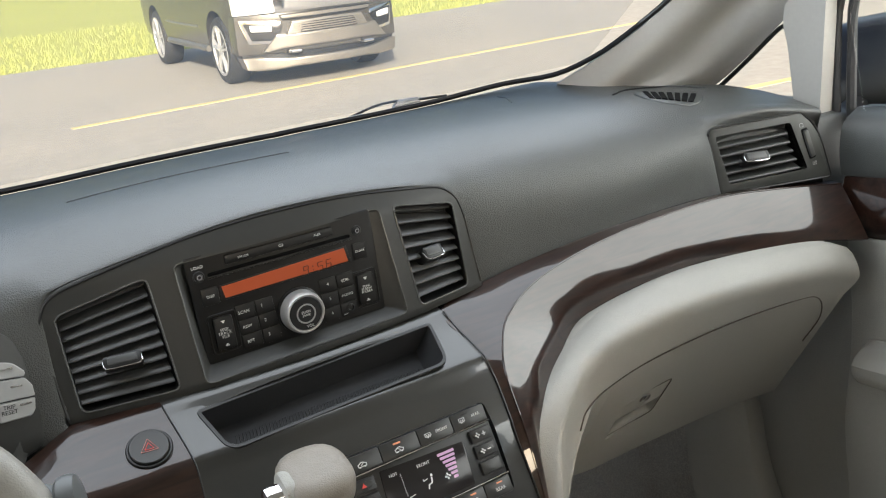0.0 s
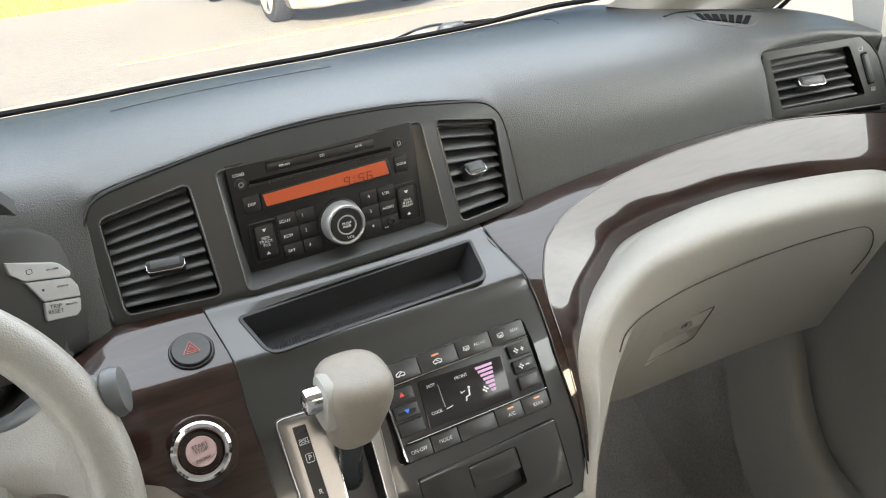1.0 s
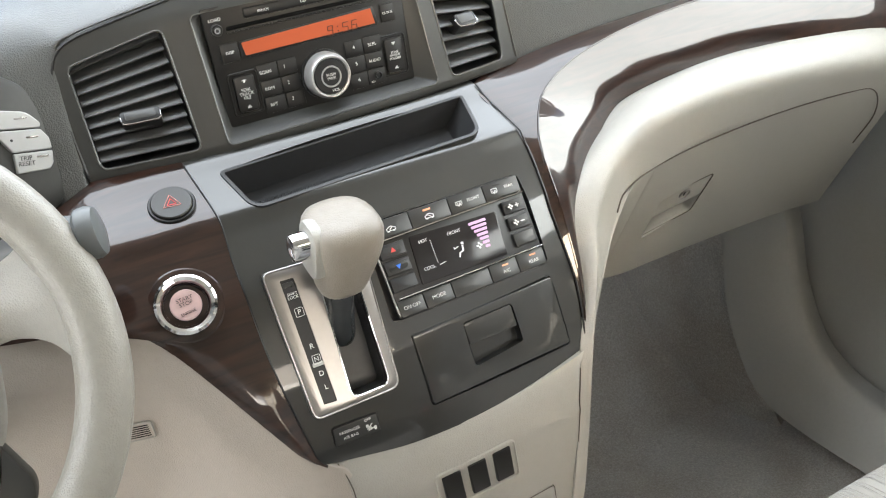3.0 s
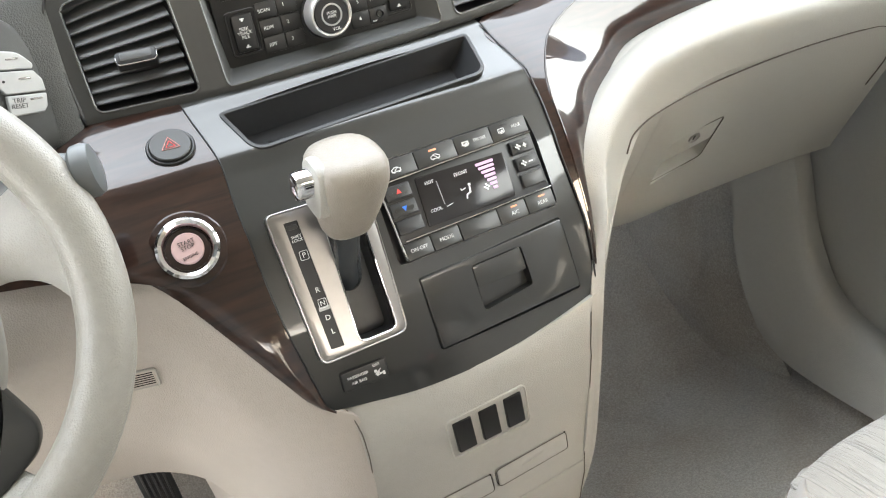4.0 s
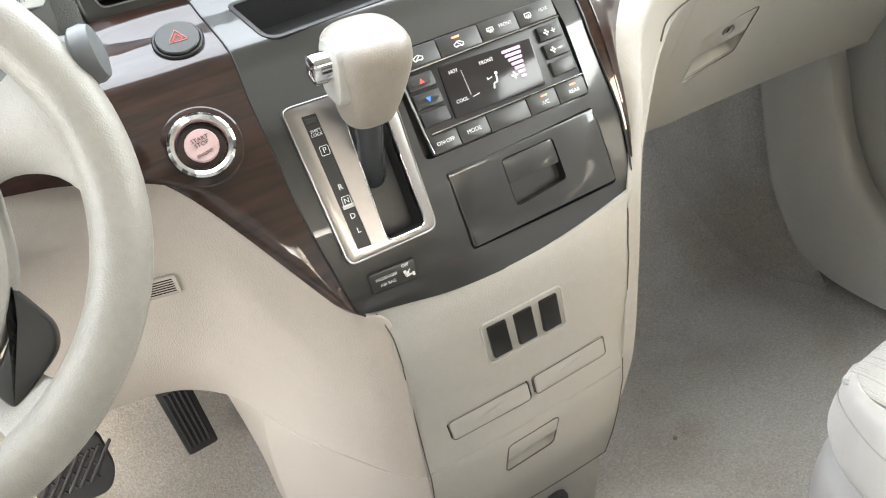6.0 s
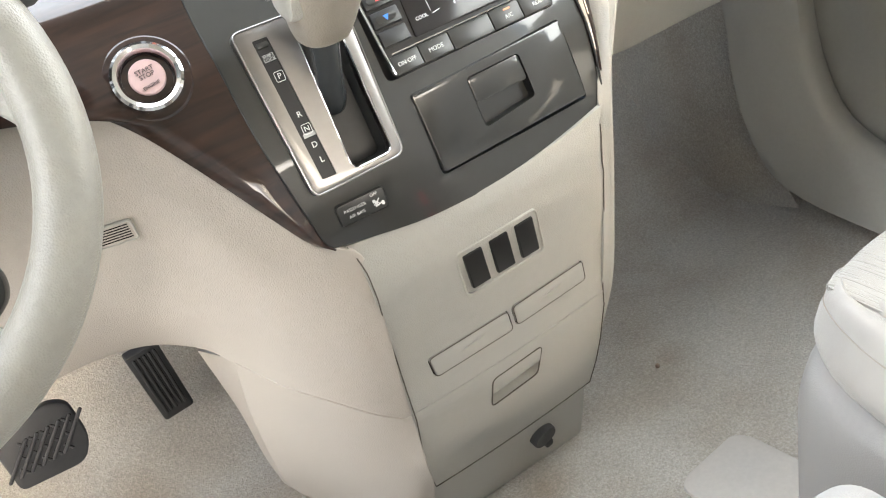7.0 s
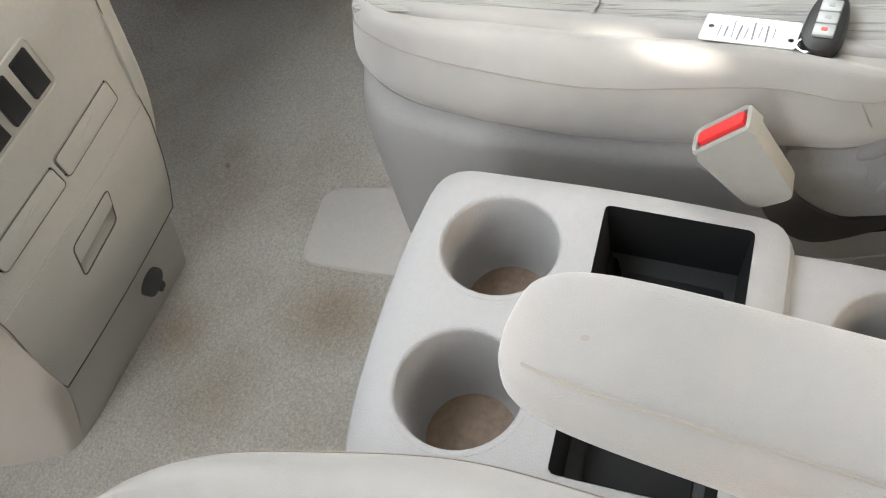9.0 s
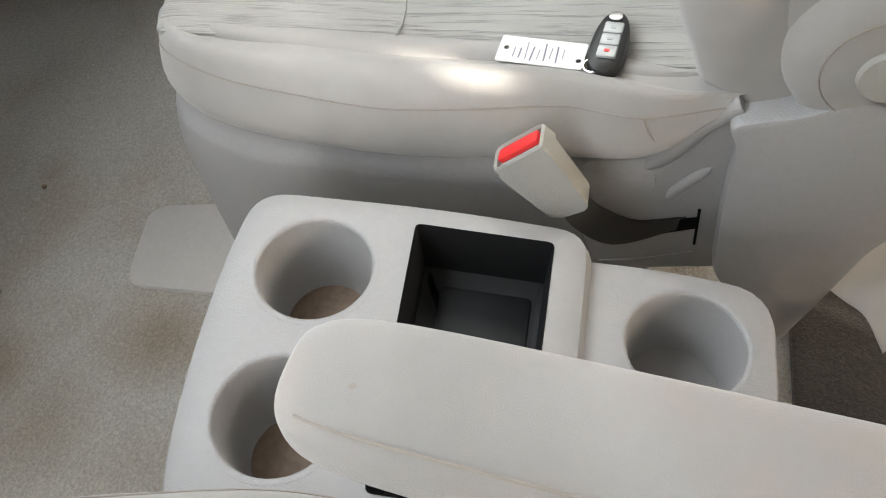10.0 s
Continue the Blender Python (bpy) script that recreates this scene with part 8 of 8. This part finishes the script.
# parked off-road car
PAINT = material("bronze_grey_paint", (0.075, 0.070, 0.062), 0.38, 0.4, coat=0.6, mottle=0.04)
TRIM = material("satin_bumper_trim", (0.24, 0.225, 0.20), 0.4, 0.7, mottle=0.05)
TYRE = material("tyre_rubber", (0.02, 0.02, 0.02), 0.8, mottle=0.1)
LENS = material("headlamp_lens", (0.75, 0.77, 0.78), 0.15, 0.2, coat=0.6)
CARGLASS = material("dark_car_glass", (0.02, 0.022, 0.024), 0.06, coat=0.5)
suv = new("parked_suv")
tagged(suv, "parked bronze-grey off-road car facing the windscreen", "car")
SUVM = Matrix.Translation((3.94, 9.50, GROUND_Z)) @ Matrix.Rotation(radians(-1.2), 4, "Z")
suv.matrix_basis = SUVM
ORIGINS[suv] = Vector((0, 0, 0))


def sp(name, bm, mat, parent=None, label="", smooth=True):
    """A part of the parked car, in its own frame: x across, y rearwards, z up."""
    ob = part(name, bm, mat, parent or suv, label, smooth, car=False)
    ob.matrix_parent_inverse = Matrix.Identity(4)
    return ob


BODY = []
for y, w, top in ((0.02, 0.40, 1.05), (0.12, 0.64, 1.10), (0.30, 0.86, 1.14), (0.52, 0.965, 1.18), (0.9, 1.0, 1.22), (1.6, 1.0, 1.26), (3.0, 1.0, 1.28), (4.6, 0.99, 1.27), (5.1, 0.95, 1.22)):
    BODY.append([(-w * 0.97, y, 0.42), (-w, y, 0.62), (-w, y, 0.95), (-w * 0.95, y, top - 0.04), (-w * 0.5, y, top + 0.02), (0, y, top + 0.04), (w * 0.5, y, top + 0.02), (w * 0.95, y, top - 0.04), (w, y, 0.95), (w, y, 0.62), (w * 0.97, y, 0.42)])
body_g = loft(BODY, 40, 50)
arches = []
for y in (1.0, 4.13):
    m = Matrix(((0, 0, 1, 0), (1, 0, 0, y), (0, 1, 0, 0.40), (0, 0, 0, 1)))
    arches.append(lathe([(0.47, -1.3), (0.47, 1.3)], 36, m))
vb = grid_bm(body_g)
bmesh.ops.holes_fill(vb, edges=[e for e in vb.edges if e.is_boundary], sides=0)
sp("body", carve(vb, arches), PAINT, None, "bronze-grey painted body")
CABIN = []
for z, w, y0, y1 in ((1.20, 0.95, 1.30, 5.05), (1.50, 0.88, 1.75, 4.98), (1.80, 0.80, 2.25, 4.85), (1.90, 0.74, 2.5, 4.7)):
    CABIN.append([(-w, y1, z), (-w, (y0 + y1) / 2, z), (-w, y0 + 0.1, z), (-w * 0.6, y0, z), (w * 0.6, y0, z), (w, y0 + 0.1, z), (w, (y0 + y1) / 2, z), (w, y1, z)])
vb = grid_bm(loft(CABIN, 10, 40))
bmesh.ops.holes_fill(vb, edges=[e for e in vb.edges if e.is_boundary], sides=0)
sp("cabin", vb, CARGLASS, None, "dark glazed cabin")
def nose(top, low, off, depth=0.12, roll=0.008, nu=26, nv=8):
    """A strip across the rounded nose between two (x, z) curves, off metres proud of it."""
    a, b = xz(top, nu), xz(low, nu)
    g = np.zeros((nu, nv, 3))
    for i in range(nu):
        for j in range(nv):
            x, z = a[i] + (b[i] - a[i]) * j / (nv - 1)
            g[i, j] = x, 0.36 * abs(x) ** 2.4 - off, z
    return solid(g, depth, (0, 1, 0), roll)


sp("nose_panel", nose([(-0.97, 0.80), (-0.5, 0.80), (0.5, 0.80), (0.97, 0.80)], [(-0.98, 0.40), (-0.5, 0.40), (0.5, 0.40), (0.98, 0.40)], 0.06, 0.3, 0.02), PAINT, None, "painted front bumper")
sp("nose_valance", nose([(-0.96, 0.43), (-0.5, 0.41), (0.5, 0.41), (0.96, 0.43)], [(-0.93, 0.29), (-0.5, 0.29), (0.5, 0.29), (0.93, 0.29)], 0.03, 0.3, 0.01), BLACK, None, "black lower valance")
sp("skid_plate", nose([(-0.95, 0.345), (-0.62, 0.315), (-0.5, 0.300), (0.5, 0.300), (0.62, 0.315), (0.95, 0.345)], [(-0.92, 0.225), (-0.6, 0.225), (-0.45, 0.240), (0.45, 0.240), (0.6, 0.225), (0.92, 0.225)], 0.09, 0.25, 0.02), TRIM, None, "grey lower lip")
sp("bumper_trim", nose([(-0.60, 0.585), (-0.45, 0.575), (0.45, 0.575), (0.60, 0.585)], [(-0.76, 0.415), (-0.5, 0.445), (0.5, 0.445), (0.76, 0.415)], 0.105, 0.15, 0.012), TRIM, None, "satin bumper trim")
sp("bumper_trim", nose([(-0.42, 0.705), (0.0, 0.71), (0.42, 0.705)], [(-0.50, 0.565), (0.0, 0.565), (0.50, 0.565)], 0.085, 0.12, 0.012), TRIM, None, "satin intake surround")
low = sp("lower_intake", nose([(-0.31, 0.690), (0.0, 0.695), (0.31, 0.690)], [(-0.35, 0.585), (0.0, 0.585), (0.35, 0.585)], 0.092, 0.08, 0.002), BLACK, None, "black lower intake")
for k in range(4):
    z = 0.598 + 0.025 * k
    sp("intake_bar", nose([(-0.335, z + 0.011), (0.0, z + 0.011), (0.335, z + 0.011)], [(-0.335, z), (0.0, z), (0.335, z)], 0.100, 0.03, 0.002, 14, 3), TRIM, low)
grille = sp("grille", nose([(-0.56, 0.80), (0.0, 0.81), (0.56, 0.80)], [(-0.52, 0.735), (0.0, 0.735), (0.52, 0.735)], 0.082, 0.1, 0.004), BLACK, None, "black lower grille slot")
sp("grille_bar", nose([(-0.54, 0.784), (0.0, 0.788), (0.54, 0.784)], [(-0.53, 0.758), (0.0, 0.760), (0.53, 0.758)], 0.095, 0.04, 0.003), TRIM, grille, "satin grille bar")
sp("upper_grille", nose([(-0.60, 1.08), (0.0, 1.10), (0.60, 1.08)], [(-0.58, 0.825), (0.0, 0.83), (0.58, 0.825)], 0.07, 0.15, 0.01), CHROME, None, "bright upper grille")
for s in (-1, 1):
    def lamp_plate(pts, off, roll, deep=0.08):
        a, b = [(x * s, z) for x, z in pts[:2]], [(x * s, z) for x, z in pts[2:]]
        return nose(a, b, off, deep, roll, 10, 6)

    sp("headlight", lamp_plate(((0.60, 1.02), (0.99, 1.04), (0.60, 0.835), (0.985, 0.83)), 0.075, 0.012), LENS, None, "clear headlight")
    lamp = sp("fog_light", lamp_plate(((0.55, 0.725), (0.95, 0.765), (0.62, 0.500), (0.88, 0.510)), 0.080, 0.010), CHROME, None, "chrome-framed fog light")
    sp("lamp_hollow", lamp_plate(((0.54, 0.690), (0.915, 0.727), (0.62, 0.530), (0.855, 0.545)), 0.094, 0.004, 0.03), BLACK, lamp)
    sp("lamp_lens", lamp_plate(((0.66, 0.685), (0.86, 0.702), (0.66, 0.635), (0.85, 0.645)), 0.108, 0.008, 0.03), LENS, lamp)
    sp("tow_hook", tube([(s * 0.52, -0.02, 0.395), (s * 0.50, -0.10, 0.395), (s * 0.40, -0.11, 0.395), (s * 0.37, -0.03, 0.395)], 0.020, 8), CHROME, None, "chrome tow hook")
    sp("door_moulding", tube([(s * 1.003, 1.75, 0.66), (s * 1.006, 2.4, 0.66), (s * 1.006, 3.4, 0.67)], 0.016, 6), TRIM, None, "bright moulding along the doors")
    sp("side_step", tube([(s * 0.98, 1.5, 0.40), (s * 0.98, 3.5, 0.40)], 0.04, 10), TRIM, None, "satin side step")
    sp("mirror", prism(rrect(0.22, 0.16, 0.05, 4), 0.08, -0.05, 0.02, Matrix.Translation((s * 1.08, 1.75, 1.32)) @ Matrix.Rotation(radians(90), 4, "X")), PAINT, None, "door mirror")
    sp("mirror_lamp", tube([(s * 0.92, 1.0, 1.0), (s * 1.003, 1.2, 0.92)], 0.012, 6), CHROME, None, "chrome side vent")
    for y in (1.0, 4.13):
        m = Matrix.Translation((s * 0.86, y, 0.40)) @ Matrix.Rotation(radians(90 * s), 4, "Y")
        tyre = sp("wheel", lathe([(0.27, -0.13), (0.37, -0.13), (0.395, -0.09), (0.40, 0.0), (0.395, 0.09), (0.37, 0.13), (0.29, 0.135), (0.27, 0.12)], 48, m, False), TYRE, None, "black tyre with a silver rim")
        sp("rim_dish", lathe([(0.285, 0.115), (0.26, 0.06), (0.08, 0.03), (0.02, 0.03)], 40, m), BLACK, tyre)
        sp("rim_ring", lathe([(0.30, 0.118), (0.296, 0.138), (0.272, 0.138), (0.266, 0.10)], 48, m, False), SILVER, tyre, "silver rim")
        for k in range(10):
            a = 2 * math.pi * (k // 2) / 5 + (0.16 if k % 2 else -0.16)
            p, q = Vector((0.06 * math.cos(a), 0.06 * math.sin(a), 0.115)), Vector((0.28 * math.cos(a), 0.28 * math.sin(a), 0.122))
            sp("spoke", tube([m @ p, m @ q], [0.026, 0.020], 6, flat=0.6), SILVER, tyre)
        sp("hub_cap", lathe([(0.07, 0.05), (0.07, 0.125), (0.05, 0.14), (0.01, 0.142)], 24, m), SILVER, tyre)

# outside mirror and wiper of the van
om = thing("door_mirror", (1.02, 0.76, 0.82), "black outside door mirror", "car mirror")
part("shell", prism(round_poly([(-0.075, -0.070), (0.12, -0.078), (0.12, 0.085), (-0.005, 0.075), (-0.072, -0.010)], [0.018, 0.02, 0.03, 0.03, 0.03], 6), 0.05, -0.05, 0.03, basis((1.055, 0.760, 0.925), (1, 0.25, 0), (0, 0.1, 1)), dome=0.01), BLACK, om, "black mirror shell")
part("foot", tube([(0.88, 0.70, 0.865), (0.98, 0.74, 0.87)], 0.022, 10), BLACK, om)
wiper = thing("wiper", (0.38, 1.22, 0.96), "silver-grey windscreen wiper resting at the glass foot", "wiper")
part("arm", tube(cr([(0.336, 1.215, 0.955), (0.388, 1.215, 0.967), (0.426, 1.215, 0.969), (0.47, 1.212, 0.966), (0.52, 1.200, 0.965)], 16), 0.0022, 8), BLACK, wiper)
part("blade", tube(cr([(0.332, 1.212, 0.953), (0.345, 1.212, 0.955), (0.360, 1.212, 0.956)], 6), 0.0040, 6), RING, wiper, "silver arm end")
part("clip", prism(round_poly([(-0.028, -0.006), (0.028, -0.004), (0.024, 0.005), (-0.016, 0.006)], 0.002, 2), 0.004, -0.004, 0.0015, basis((0.447, 1.214, 0.965), (1, 0, 0.02), (0, 0, 1))), RING, wiper, "silver blade holder")
